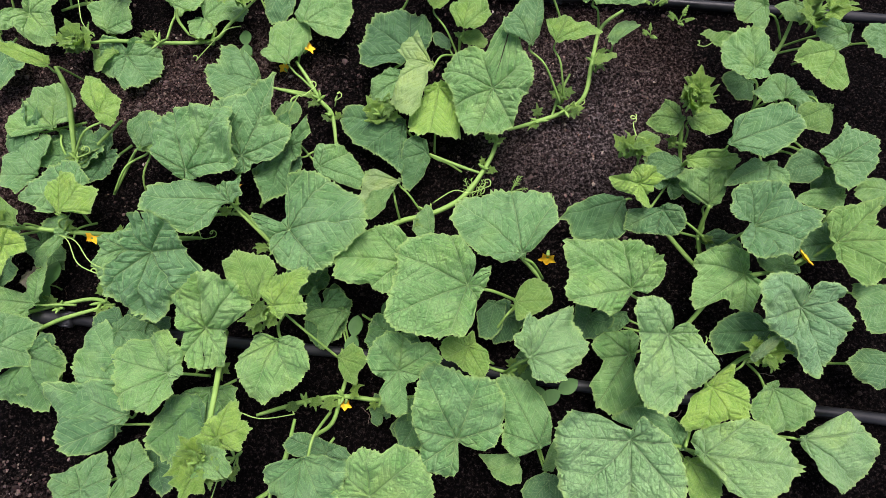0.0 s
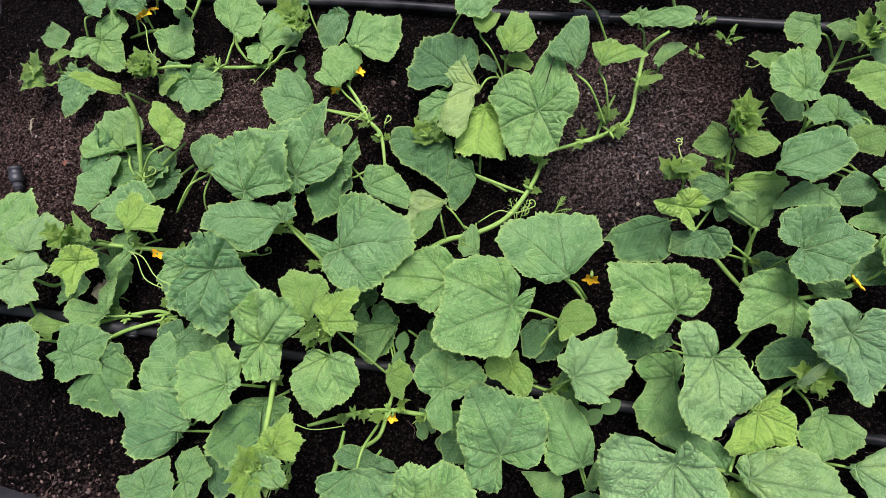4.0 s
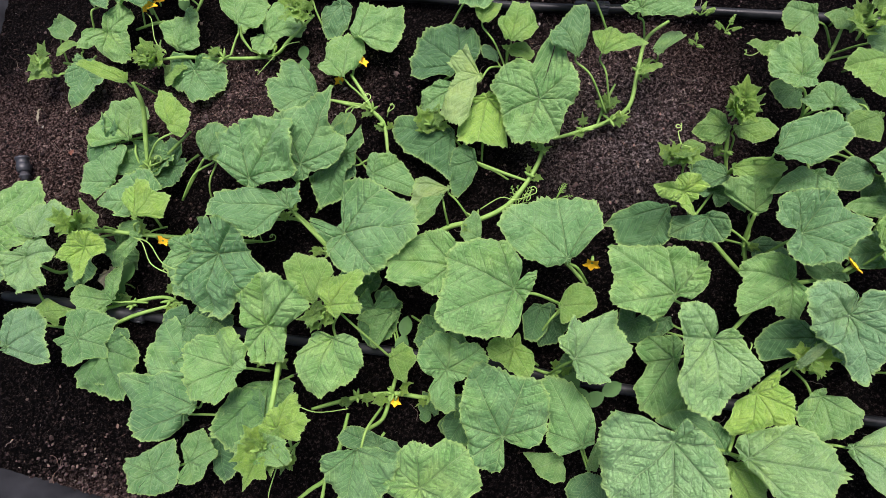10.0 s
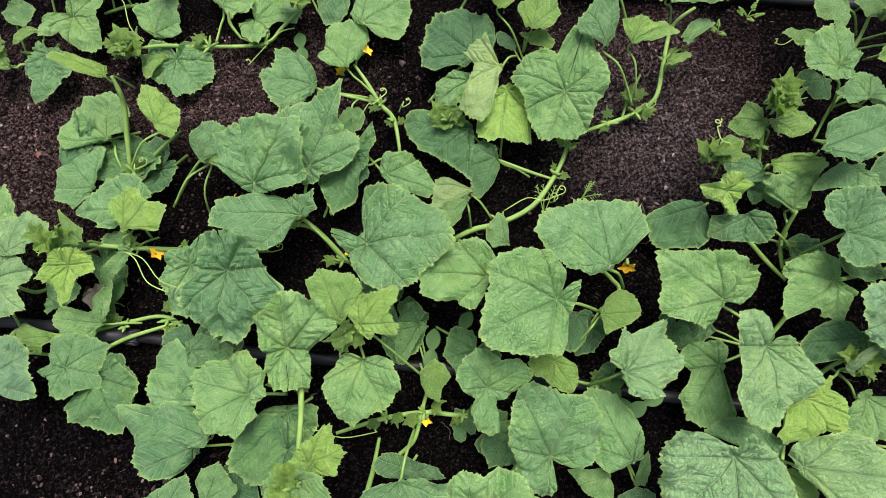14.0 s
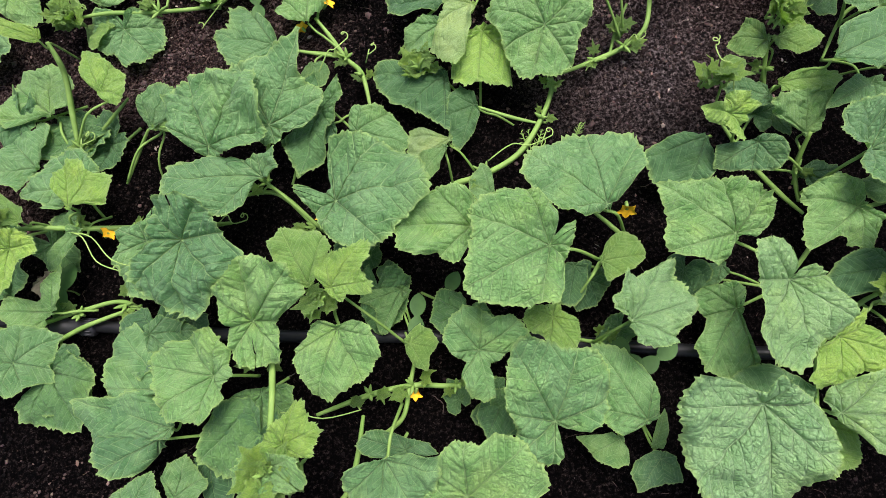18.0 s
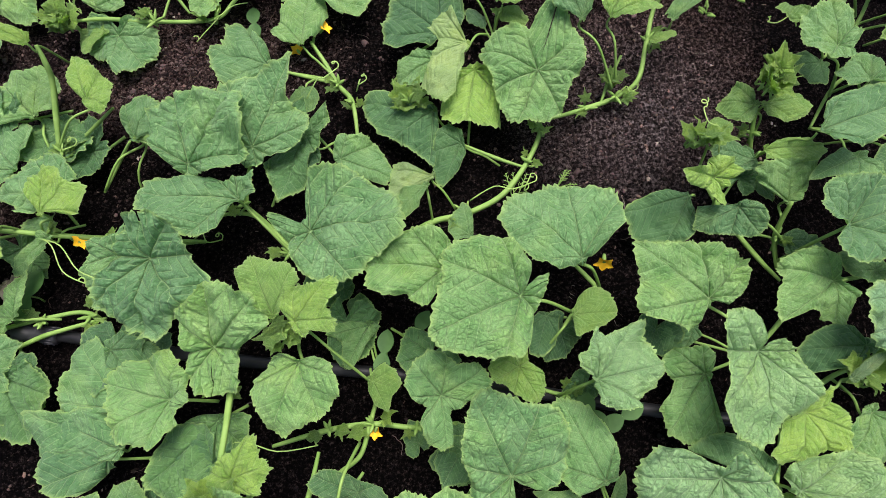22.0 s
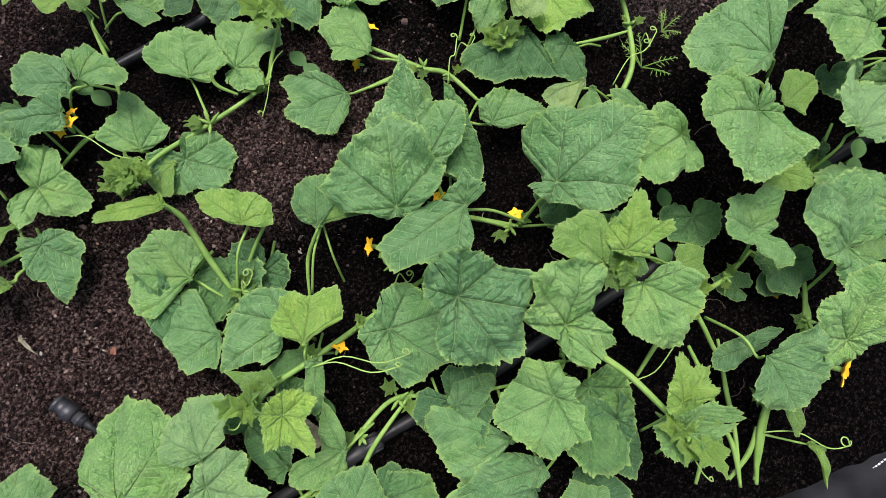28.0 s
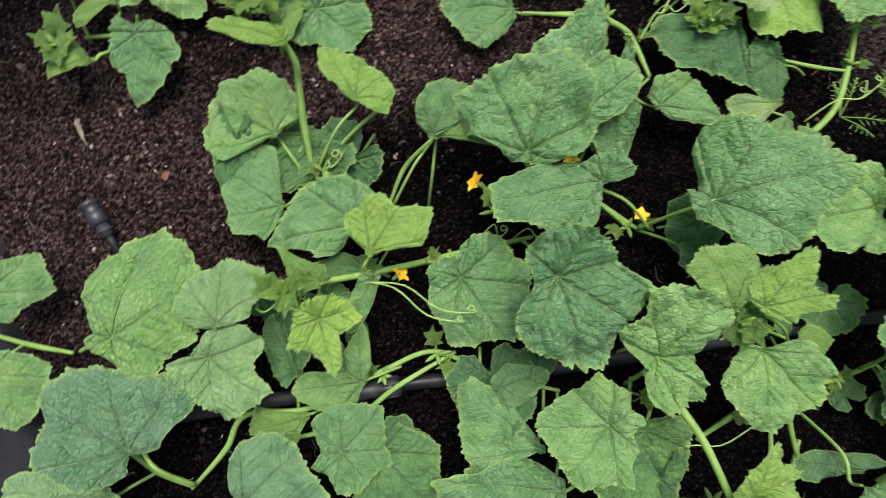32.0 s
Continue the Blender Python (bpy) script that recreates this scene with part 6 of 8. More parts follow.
leaf(plant_7, 0.3170, -0.2477, 0.0970, -2.885, -0.467, -0.096, (0.058, 0.051, 0.046, 0.040, 0.037, 0.035, 0.035, 0.037, 0.039, 0.041, 0.040, 0.039, 0.036, 0.034, 0.029, 0.027, 0.024, 0.019, 0.015, 0.013, 0.012, 0.011, 0.008, 0.007, 0.006, 0.006, 0.005, 0.005, 0.005, 0.005, 0.006, 0.008, 0.012, 0.047, 0.049, 0.053), (0.3943, -0.2944, 0.0436))
leaf(plant_7, 0.2774, -0.2103, 0.0600, -3.009, -0.107, -0.042, (0.097, 0.090, 0.098, 0.088, 0.077, 0.071, 0.067, 0.058, 0.031, 0.005, 0.005, 0.005, 0.005, 0.005, 0.005, 0.005, 0.005, 0.005, 0.005, 0.005, 0.005, 0.005, 0.005, 0.005, 0.005, 0.005, 0.007, 0.007, 0.007, 0.008, 0.010, 0.012, 0.017, 0.030, 0.045, 0.070), (0.2990, -0.1995, 0.0300), "d")
leaf(plant_7, 0.3005, -0.1474, 0.1100, 0.188, -0.222, 0.093, (0.032, 0.028, 0.025, 0.023, 0.022, 0.020, 0.017, 0.015, 0.013, 0.012, 0.011, 0.010, 0.009, 0.009, 0.008, 0.008, 0.009, 0.009, 0.011, 0.012, 0.016, 0.022, 0.020, 0.019, 0.019, 0.019, 0.019, 0.017, 0.016, 0.015, 0.015, 0.015, 0.015, 0.017, 0.021, 0.029), (0.3081, -0.1654, 0.0495), "yl")
leaf(plant_7, 0.5751, -0.2103, 0.1000, 0.415, -0.213, 0.092, (0.055, 0.057, 0.061, 0.059, 0.059, 0.048, 0.031, 0.028, 0.026, 0.025, 0.025, 0.026, 0.028, 0.031, 0.035, 0.032, 0.026, 0.023, 0.021, 0.025, 0.031, 0.045, 0.049, 0.053, 0.048, 0.045, 0.043, 0.042, 0.041, 0.041, 0.042, 0.045, 0.048, 0.048, 0.050, 0.054), (0.4851, -0.1226, 0.0328))
leaf(plant_7, 0.6291, -0.0344, 0.1100, -2.237, -0.179, -0.034, (0.068, 0.072, 0.074, 0.063, 0.005, 0.005, 0.005, 0.005, 0.005, 0.005, 0.005, 0.005, 0.005, 0.005, 0.005, 0.005, 0.005, 0.005, 0.005, 0.005, 0.005, 0.005, 0.005, 0.005, 0.005, 0.005, 0.006, 0.010, 0.026, 0.051, 0.058, 0.068, 0.069, 0.071, 0.069, 0.067), (0.5774, 0.0105, 0.0550), "l")
leaf(plant_7, 0.6636, -0.0011, 0.1000, 2.615, -0.220, -0.098, (0.042, 0.049, 0.048, 0.046, 0.047, 0.048, 0.047, 0.047, 0.047, 0.036, 0.029, 0.015, 0.009, 0.007, 0.005, 0.005, 0.005, 0.005, 0.005, 0.005, 0.005, 0.005, 0.005, 0.005, 0.006, 0.009, 0.009, 0.010, 0.010, 0.011, 0.013, 0.015, 0.020, 0.031, 0.036, 0.039), (0.5984, 0.0441, 0.0500))
leaf(plant_7, 0.7170, -0.0353, 0.1200, 2.792, -0.198, -0.091, (0.051, 0.057, 0.051, 0.048, 0.047, 0.046, 0.045, 0.041, 0.038, 0.037, 0.009, 0.005, 0.005, 0.005, 0.005, 0.005, 0.005, 0.005, 0.005, 0.005, 0.005, 0.005, 0.005, 0.005, 0.005, 0.005, 0.005, 0.022, 0.027, 0.027, 0.027, 0.029, 0.032, 0.037, 0.044, 0.046), (0.6339, 0.0204, 0.0120))
leaf(plant_7, 0.5776, -0.1346, 0.1250, -2.913, -0.364, -0.066, (0.044, 0.046, 0.045, 0.043, 0.043, 0.042, 0.042, 0.020, 0.005, 0.005, 0.005, 0.005, 0.005, 0.005, 0.005, 0.005, 0.005, 0.005, 0.005, 0.005, 0.005, 0.005, 0.005, 0.005, 0.005, 0.005, 0.005, 0.005, 0.006, 0.007, 0.009, 0.013, 0.027, 0.035, 0.043, 0.043), (0.5660, -0.0733, 0.0625), "l")
leaf(plant_7, 0.5187, -0.0317, 0.0500, -2.425, -0.268, 0.034, (0.034, 0.038, 0.035, 0.034, 0.034, 0.035, 0.024, 0.018, 0.015, 0.013, 0.012, 0.012, 0.010, 0.007, 0.006, 0.005, 0.005, 0.005, 0.005, 0.005, 0.005, 0.005, 0.005, 0.005, 0.006, 0.008, 0.012, 0.024, 0.030, 0.036, 0.037, 0.034, 0.032, 0.031, 0.031, 0.032), (0.5489, -0.0049, 0.0250), "d")
leaf(plant_7, 0.3899, -0.2868, 0.0500, -0.909, -0.186, -0.091, (0.052, 0.054, 0.057, 0.053, 0.048, 0.044, 0.033, 0.027, 0.024, 0.022, 0.018, 0.014, 0.011, 0.010, 0.009, 0.008, 0.008, 0.008, 0.008, 0.009, 0.010, 0.010, 0.009, 0.009, 0.009, 0.009, 0.010, 0.011, 0.012, 0.015, 0.020, 0.031, 0.034, 0.037, 0.044, 0.052), (0.3613, -0.2623, 0.0250), "d")
leaf(plant_7, 0.5918, -0.1109, 0.0600, 1.705, -0.184, 0.080, (0.053, 0.047, 0.043, 0.038, 0.031, 0.027, 0.024, 0.023, 0.023, 0.023, 0.023, 0.025, 0.028, 0.026, 0.025, 0.024, 0.025, 0.026, 0.022, 0.019, 0.018, 0.017, 0.016, 0.017, 0.017, 0.019, 0.021, 0.025, 0.025, 0.025, 0.027, 0.030, 0.035, 0.044, 0.048, 0.050), (0.5660, -0.0733, 0.0300))
leaf(plant_7, 0.3781, -0.1737, 0.0400, -1.228, -0.199, 0.094, (0.055, 0.046, 0.040, 0.037, 0.028, 0.024, 0.021, 0.019, 0.018, 0.017, 0.013, 0.011, 0.010, 0.009, 0.008, 0.008, 0.008, 0.009, 0.010, 0.011, 0.012, 0.010, 0.008, 0.008, 0.007, 0.007, 0.007, 0.007, 0.008, 0.008, 0.010, 0.012, 0.016, 0.026, 0.039, 0.046), (0.3727, -0.1339, 0.0200), "d")
leaf(plant_7, 0.5941, -0.2075, 0.0500, -2.276, -0.260, 0.033, (0.037, 0.041, 0.039, 0.038, 0.038, 0.039, 0.042, 0.035, 0.030, 0.027, 0.025, 0.024, 0.019, 0.013, 0.010, 0.008, 0.007, 0.007, 0.007, 0.006, 0.007, 0.007, 0.007, 0.008, 0.009, 0.009, 0.009, 0.009, 0.009, 0.010, 0.012, 0.014, 0.019, 0.030, 0.033, 0.034), (0.5736, -0.1096, 0.0120), "d")

plant_8 = thing("cucumber_plant", -0.522, -0.260, 0, "cucumber plant with dark speckled leaves sprawling over the pipe", "plant", "cucumber plants in the bed")
vine(plant_8, 0.0035, (-0.5216, -0.2600, 0.0246), (-0.6001, -0.2719, 0.0246), (-0.6683, -0.2889, 0.0246), (-0.7608, -0.2723, 0.0246))
vine(plant_8, 0.0035, (-0.8496, -0.2897, 0.0164), (-0.7985, -0.2634, 0.0246), (-0.7638, -0.2370, 0.0328), (-0.6966, -0.2568, 0.0246), (-0.6049, -0.2487, 0.0246), (-0.5432, -0.2509, 0.0246), (-0.4981, -0.2953, 0.0246), (-0.4276, -0.3458, 0.0246))
vine(plant_8, 0.0033, (-0.1932, -0.4997, 0.0246), (-0.2368, -0.5484, 0.0246), (-0.2679, -0.5867, 0.0246), (-0.3165, -0.6339, 0.0246))
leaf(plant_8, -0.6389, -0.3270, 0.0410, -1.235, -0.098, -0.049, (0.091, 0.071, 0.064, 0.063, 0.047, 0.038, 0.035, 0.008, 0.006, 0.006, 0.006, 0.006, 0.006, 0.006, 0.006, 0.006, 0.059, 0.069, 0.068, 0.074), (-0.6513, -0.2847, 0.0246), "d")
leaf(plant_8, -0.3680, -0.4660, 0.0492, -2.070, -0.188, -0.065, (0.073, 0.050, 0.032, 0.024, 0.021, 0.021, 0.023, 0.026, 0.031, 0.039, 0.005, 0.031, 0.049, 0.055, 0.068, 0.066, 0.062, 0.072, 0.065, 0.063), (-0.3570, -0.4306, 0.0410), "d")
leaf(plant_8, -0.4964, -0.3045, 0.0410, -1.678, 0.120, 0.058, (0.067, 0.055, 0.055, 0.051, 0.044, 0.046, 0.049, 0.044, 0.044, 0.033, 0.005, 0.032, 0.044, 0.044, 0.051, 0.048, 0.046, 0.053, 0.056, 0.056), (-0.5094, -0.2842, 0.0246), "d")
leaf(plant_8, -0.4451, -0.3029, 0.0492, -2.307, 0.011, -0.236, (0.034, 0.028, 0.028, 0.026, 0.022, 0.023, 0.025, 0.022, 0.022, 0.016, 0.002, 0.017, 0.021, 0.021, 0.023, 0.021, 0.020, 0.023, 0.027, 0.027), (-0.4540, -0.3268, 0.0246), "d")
leaf(plant_8, -0.3388, -0.3373, 0.1150, 1.509, 0.352, 0.034, (0.077, 0.064, 0.058, 0.059, 0.057, 0.043, 0.034, 0.027, 0.024, 0.023, 0.024, 0.026, 0.030, 0.035, 0.038, 0.043, 0.046, 0.047, 0.049, 0.051, 0.053, 0.056, 0.049, 0.042, 0.036, 0.032, 0.030, 0.033, 0.044, 0.077, 0.078, 0.081, 0.084, 0.077, 0.080, 0.078), (-0.3547, -0.3662, 0.0307), "b")
leaf(plant_8, -0.2601, -0.3164, 0.1450, 1.822, 0.141, 0.001, (0.067, 0.064, 0.063, 0.042, 0.023, 0.015, 0.005, 0.005, 0.005, 0.005, 0.005, 0.005, 0.005, 0.005, 0.005, 0.005, 0.005, 0.005, 0.005, 0.005, 0.005, 0.005, 0.005, 0.005, 0.007, 0.008, 0.009, 0.011, 0.013, 0.019, 0.049, 0.054, 0.060, 0.059, 0.060, 0.063), (-0.3517, -0.3291, 0.0410), "l")
leaf(plant_8, -0.2398, -0.3694, 0.1220, -2.025, -0.242, -0.005, (0.078, 0.081, 0.070, 0.066, 0.064, 0.066, 0.063, 0.058, 0.062, 0.052, 0.044, 0.042, 0.033, 0.026, 0.010, 0.006, 0.005, 0.005, 0.005, 0.005, 0.005, 0.005, 0.005, 0.007, 0.011, 0.017, 0.023, 0.027, 0.029, 0.032, 0.036, 0.053, 0.058, 0.061, 0.064, 0.071), (-0.2509, -0.3170, 0.0500))
leaf(plant_8, -0.4048, -0.3874, 0.0850, 2.758, -0.153, -0.082, (0.073, 0.067, 0.063, 0.061, 0.062, 0.065, 0.066, 0.059, 0.055, 0.053, 0.053, 0.054, 0.038, 0.036, 0.035, 0.027, 0.022, 0.023, 0.027, 0.035, 0.034, 0.030, 0.028, 0.033, 0.041, 0.041, 0.043, 0.047, 0.055, 0.055, 0.051, 0.050, 0.054, 0.061, 0.066, 0.073), (-0.3675, -0.3913, 0.0383))
leaf(plant_8, -0.5113, -0.3077, 0.0400, -1.747, -0.123, 0.087, (0.068, 0.076, 0.054, 0.040, 0.020, 0.013, 0.010, 0.008, 0.007, 0.006, 0.006, 0.006, 0.006, 0.006, 0.006, 0.006, 0.006, 0.007, 0.008, 0.009, 0.011, 0.014, 0.020, 0.020, 0.021, 0.023, 0.027, 0.030, 0.029, 0.029, 0.029, 0.031, 0.034, 0.039, 0.045, 0.053), (-0.4929, -0.2660, 0.0200), "d")
leaf(plant_8, -0.4936, -0.3122, 0.0600, -0.083, -0.179, 0.073, (0.058, 0.048, 0.038, 0.033, 0.029, 0.027, 0.027, 0.021, 0.017, 0.015, 0.014, 0.014, 0.013, 0.013, 0.010, 0.008, 0.007, 0.007, 0.006, 0.006, 0.006, 0.006, 0.007, 0.008, 0.009, 0.012, 0.017, 0.024, 0.024, 0.025, 0.026, 0.029, 0.033, 0.037, 0.044, 0.057), (-0.5134, -0.3029, 0.0299))
leaf(plant_8, -0.4963, -0.4443, 0.0500, 2.647, -0.051, 0.010, (0.094, 0.083, 0.076, 0.077, 0.079, 0.070, 0.063, 0.054, 0.046, 0.027, 0.010, 0.010, 0.011, 0.010, 0.010, 0.010, 0.010, 0.008, 0.006, 0.005, 0.005, 0.005, 0.005, 0.005, 0.005, 0.005, 0.005, 0.006, 0.007, 0.009, 0.014, 0.032, 0.056, 0.081, 0.086, 0.096), (-0.4534, -0.4488, 0.0225))
leaf(plant_8, -0.5353, -0.5256, 0.0600, 1.043, -0.192, -0.040, (0.052, 0.045, 0.040, 0.037, 0.034, 0.033, 0.033, 0.033, 0.037, 0.046, 0.041, 0.038, 0.036, 0.036, 0.036, 0.037, 0.038, 0.033, 0.031, 0.030, 0.029, 0.030, 0.031, 0.034, 0.035, 0.037, 0.041, 0.045, 0.044, 0.044, 0.044, 0.043, 0.043, 0.044, 0.046, 0.050), (-0.4384, -0.5007, 0.0120))
leaf(plant_8, -0.4773, -0.5152, 0.0600, 1.230, -0.220, 0.082, (0.046, 0.042, 0.040, 0.039, 0.033, 0.028, 0.015, 0.011, 0.010, 0.008, 0.008, 0.007, 0.007, 0.007, 0.007, 0.008, 0.012, 0.022, 0.030, 0.031, 0.032, 0.032, 0.031, 0.031, 0.032, 0.030, 0.029, 0.029, 0.029, 0.035, 0.042, 0.039, 0.037, 0.037, 0.039, 0.042), (-0.3813, -0.4873, 0.0120))
leaf(plant_8, -0.3619, -0.4166, 0.0500, -2.446, -0.097, 0.014, (0.096, 0.101, 0.103, 0.094, 0.076, 0.072, 0.063, 0.056, 0.051, 0.048, 0.047, 0.047, 0.046, 0.044, 0.043, 0.034, 0.020, 0.015, 0.012, 0.010, 0.009, 0.009, 0.008, 0.008, 0.009, 0.009, 0.010, 0.011, 0.014, 0.019, 0.029, 0.037, 0.054, 0.065, 0.081, 0.087), (-0.3343, -0.4002, 0.0250), "d")
leaf(plant_8, -0.4456, -0.4780, 0.0300, -1.439, -0.067, 0.076, (0.069, 0.068, 0.063, 0.045, 0.023, 0.014, 0.010, 0.008, 0.007, 0.006, 0.006, 0.006, 0.006, 0.006, 0.006, 0.007, 0.008, 0.008, 0.008, 0.007, 0.007, 0.008, 0.008, 0.010, 0.011, 0.014, 0.016, 0.016, 0.016, 0.016, 0.017, 0.019, 0.022, 0.027, 0.037, 0.057), (-0.3500, -0.4584, 0.0150), "d")
leaf(plant_8, -0.3160, -0.4847, 0.1360, 1.019, 0.070, 0.070, (0.049, 0.033, 0.028, 0.026, 0.025, 0.023, 0.021, 0.020, 0.020, 0.020, 0.021, 0.022, 0.018, 0.016, 0.014, 0.013, 0.012, 0.012, 0.012, 0.012, 0.013, 0.014, 0.014, 0.015, 0.016, 0.018, 0.022, 0.035, 0.037, 0.035, 0.039, 0.046, 0.043, 0.038, 0.043, 0.052), (-0.3564, -0.4964, 0.0500), "yl")
leaf(plant_8, -0.3332, -0.5051, 0.1300, 2.479, -0.236, 0.002, (0.031, 0.031, 0.031, 0.033, 0.036, 0.035, 0.035, 0.035, 0.037, 0.032, 0.029, 0.027, 0.026, 0.026, 0.028, 0.030, 0.034, 0.041, 0.051, 0.058, 0.048, 0.041, 0.037, 0.028, 0.021, 0.018, 0.016, 0.014, 0.014, 0.014, 0.014, 0.014, 0.016, 0.018, 0.023, 0.032), (-0.3636, -0.5269, 0.0500), "y")
leaf(plant_8, -0.1935, -0.5190, 0.0750, 2.666, -0.085, 0.020, (0.053, 0.054, 0.047, 0.032, 0.020, 0.015, 0.012, 0.011, 0.010, 0.009, 0.009, 0.009, 0.009, 0.010, 0.011, 0.012, 0.014, 0.018, 0.024, 0.041, 0.035, 0.031, 0.023, 0.019, 0.017, 0.015, 0.014, 0.014, 0.014, 0.015, 0.017, 0.019, 0.023, 0.030, 0.039, 0.047), (-0.1753, -0.5231, 0.0272))
leaf(plant_8, -0.6304, -0.2510, 0.0500, 2.896, -0.131, -0.054, (0.076, 0.064, 0.057, 0.046, 0.039, 0.035, 0.033, 0.021, 0.011, 0.008, 0.006, 0.005, 0.005, 0.005, 0.005, 0.005, 0.005, 0.005, 0.005, 0.005, 0.006, 0.008, 0.012, 0.023, 0.031, 0.050, 0.064, 0.050, 0.041, 0.035, 0.031, 0.029, 0.028, 0.028, 0.058, 0.066), (-0.5859, -0.2521, 0.0225))
leaf(plant_8, -0.6935, -0.2133, 0.0500, 1.752, -0.144, -0.072, (0.068, 0.054, 0.045, 0.036, 0.030, 0.027, 0.024, 0.023, 0.020, 0.019, 0.018, 0.018, 0.018, 0.019, 0.014, 0.010, 0.008, 0.007, 0.007, 0.006, 0.006, 0.006, 0.006, 0.006, 0.005, 0.005, 0.005, 0.005, 0.005, 0.005, 0.005, 0.006, 0.006, 0.008, 0.011, 0.066), (-0.7100, -0.2528, 0.0250), "d")
leaf(plant_8, -0.7651, -0.1668, 0.0800, -1.669, -0.146, 0.013, (0.056, 0.065, 0.065, 0.068, 0.070, 0.075, 0.057, 0.051, 0.056, 0.062, 0.059, 0.057, 0.050, 0.046, 0.038, 0.032, 0.028, 0.024, 0.019, 0.016, 0.015, 0.014, 0.013, 0.013, 0.014, 0.022, 0.035, 0.035, 0.036, 0.036, 0.035, 0.036, 0.038, 0.040, 0.043, 0.048), (-0.7648, -0.2329, 0.0360), "g")
leaf(plant_8, -0.8634, -0.2276, 0.0900, 2.205, -0.087, 0.098, (0.096, 0.075, 0.078, 0.082, 0.078, 0.064, 0.055, 0.049, 0.045, 0.038, 0.034, 0.031, 0.028, 0.024, 0.021, 0.014, 0.010, 0.008, 0.007, 0.007, 0.010, 0.022, 0.039, 0.047, 0.062, 0.081, 0.081, 0.084, 0.077, 0.072, 0.072, 0.078, 0.084, 0.089, 0.094, 0.099), (-0.8356, -0.2862, 0.0405), "g")
leaf(plant_8, -0.7777, -0.3149, 0.0800, -0.383, -0.234, 0.031, (0.082, 0.078, 0.071, 0.067, 0.070, 0.071, 0.073, 0.073, 0.066, 0.060, 0.055, 0.043, 0.033, 0.023, 0.016, 0.012, 0.010, 0.009, 0.008, 0.008, 0.008, 0.008, 0.008, 0.009, 0.009, 0.009, 0.008, 0.008, 0.009, 0.009, 0.010, 0.011, 0.014, 0.018, 0.028, 0.063), (-0.7608, -0.2723, 0.0246), "g")
leaf(plant_8, -0.6995, -0.2616, 0.0600, 3.087, -0.152, 0.058, (0.063, 0.039, 0.034, 0.032, 0.030, 0.030, 0.026, 0.017, 0.010, 0.007, 0.005, 0.005, 0.005, 0.005, 0.005, 0.005, 0.005, 0.005, 0.005, 0.005, 0.005, 0.005, 0.005, 0.005, 0.005, 0.005, 0.005, 0.005, 0.005, 0.005, 0.005, 0.007, 0.010, 0.052, 0.054, 0.058), (-0.6850, -0.2632, 0.0270), "l")
leaf(plant_8, -0.6754, -0.3102, 0.0600, 0.418, -0.161, 0.049, (0.062, 0.057, 0.053, 0.050, 0.049, 0.048, 0.049, 0.046, 0.044, 0.044, 0.033, 0.026, 0.022, 0.020, 0.021, 0.025, 0.032, 0.030, 0.027, 0.025, 0.027, 0.031, 0.039, 0.043, 0.043, 0.044, 0.043, 0.041, 0.041, 0.046, 0.056, 0.052, 0.046, 0.047, 0.050, 0.054), (-0.6683, -0.2889, 0.0246))
leaf(plant_8, -0.6296, -0.3328, 0.0400, -1.137, -0.179, -0.001, (0.055, 0.055, 0.050, 0.047, 0.046, 0.046, 0.048, 0.043, 0.039, 0.037, 0.040, 0.044, 0.041, 0.039, 0.039, 0.023, 0.015, 0.011, 0.009, 0.008, 0.007, 0.007, 0.006, 0.006, 0.007, 0.007, 0.008, 0.009, 0.011, 0.016, 0.026, 0.052, 0.051, 0.053, 0.055, 0.057), (-0.6410, -0.2821, 0.0200), "d")
leaf(plant_8, -0.4753, -0.4344, 0.0600, 2.669, -0.075, -0.081, (0.133, 0.126, 0.095, 0.049, 0.030, 0.022, 0.018, 0.015, 0.014, 0.013, 0.013, 0.013, 0.013, 0.012, 0.009, 0.008, 0.007, 0.007, 0.006, 0.006, 0.006, 0.007, 0.007, 0.008, 0.010, 0.013, 0.013, 0.014, 0.015, 0.017, 0.021, 0.027, 0.041, 0.063, 0.072, 0.085), (-0.4276, -0.3458, 0.0246))
leaf(plant_8, -0.4769, -0.3885, 0.0600, 2.122, -0.095, 0.075, (0.110, 0.097, 0.089, 0.085, 0.080, 0.075, 0.065, 0.005, 0.005, 0.005, 0.005, 0.005, 0.005, 0.005, 0.005, 0.005, 0.005, 0.005, 0.005, 0.005, 0.005, 0.005, 0.005, 0.005, 0.005, 0.005, 0.005, 0.005, 0.005, 0.005, 0.005, 0.005, 0.005, 0.009, 0.057, 0.100), (-0.4417, -0.3357, 0.0246))
vine(plant_8, 0.0042, (-0.3322, -0.3334, 0.0600), (-0.3311, -0.3880, 0.0900), (-0.3293, -0.4295, 0.1120), (-0.3329, -0.4747, 0.1260), (-0.3359, -0.5046, 0.1330))

plant_9 = thing("cucumber_plant", -0.304, -0.455, 0, "low cucumber plant with long bare stems and open yellow flowers", "plant", "cucumber plants in the bed")
vine(plant_9, 0.0039, (-0.3042, -0.4547, 0.0246), (-0.2326, -0.4443, 0.0246), (-0.1754, -0.4443, 0.0246), (-0.1240, -0.4555, 0.0246), (-0.0681, -0.4572, 0.0246))
vine(plant_9, 0.0033, (-0.1621, -0.4038, 0.0328), (-0.1797, -0.4438, 0.0246), (-0.1953, -0.4799, 0.0246), (-0.2191, -0.4986, 0.0574), (-0.2267, -0.5213, 0.0656))
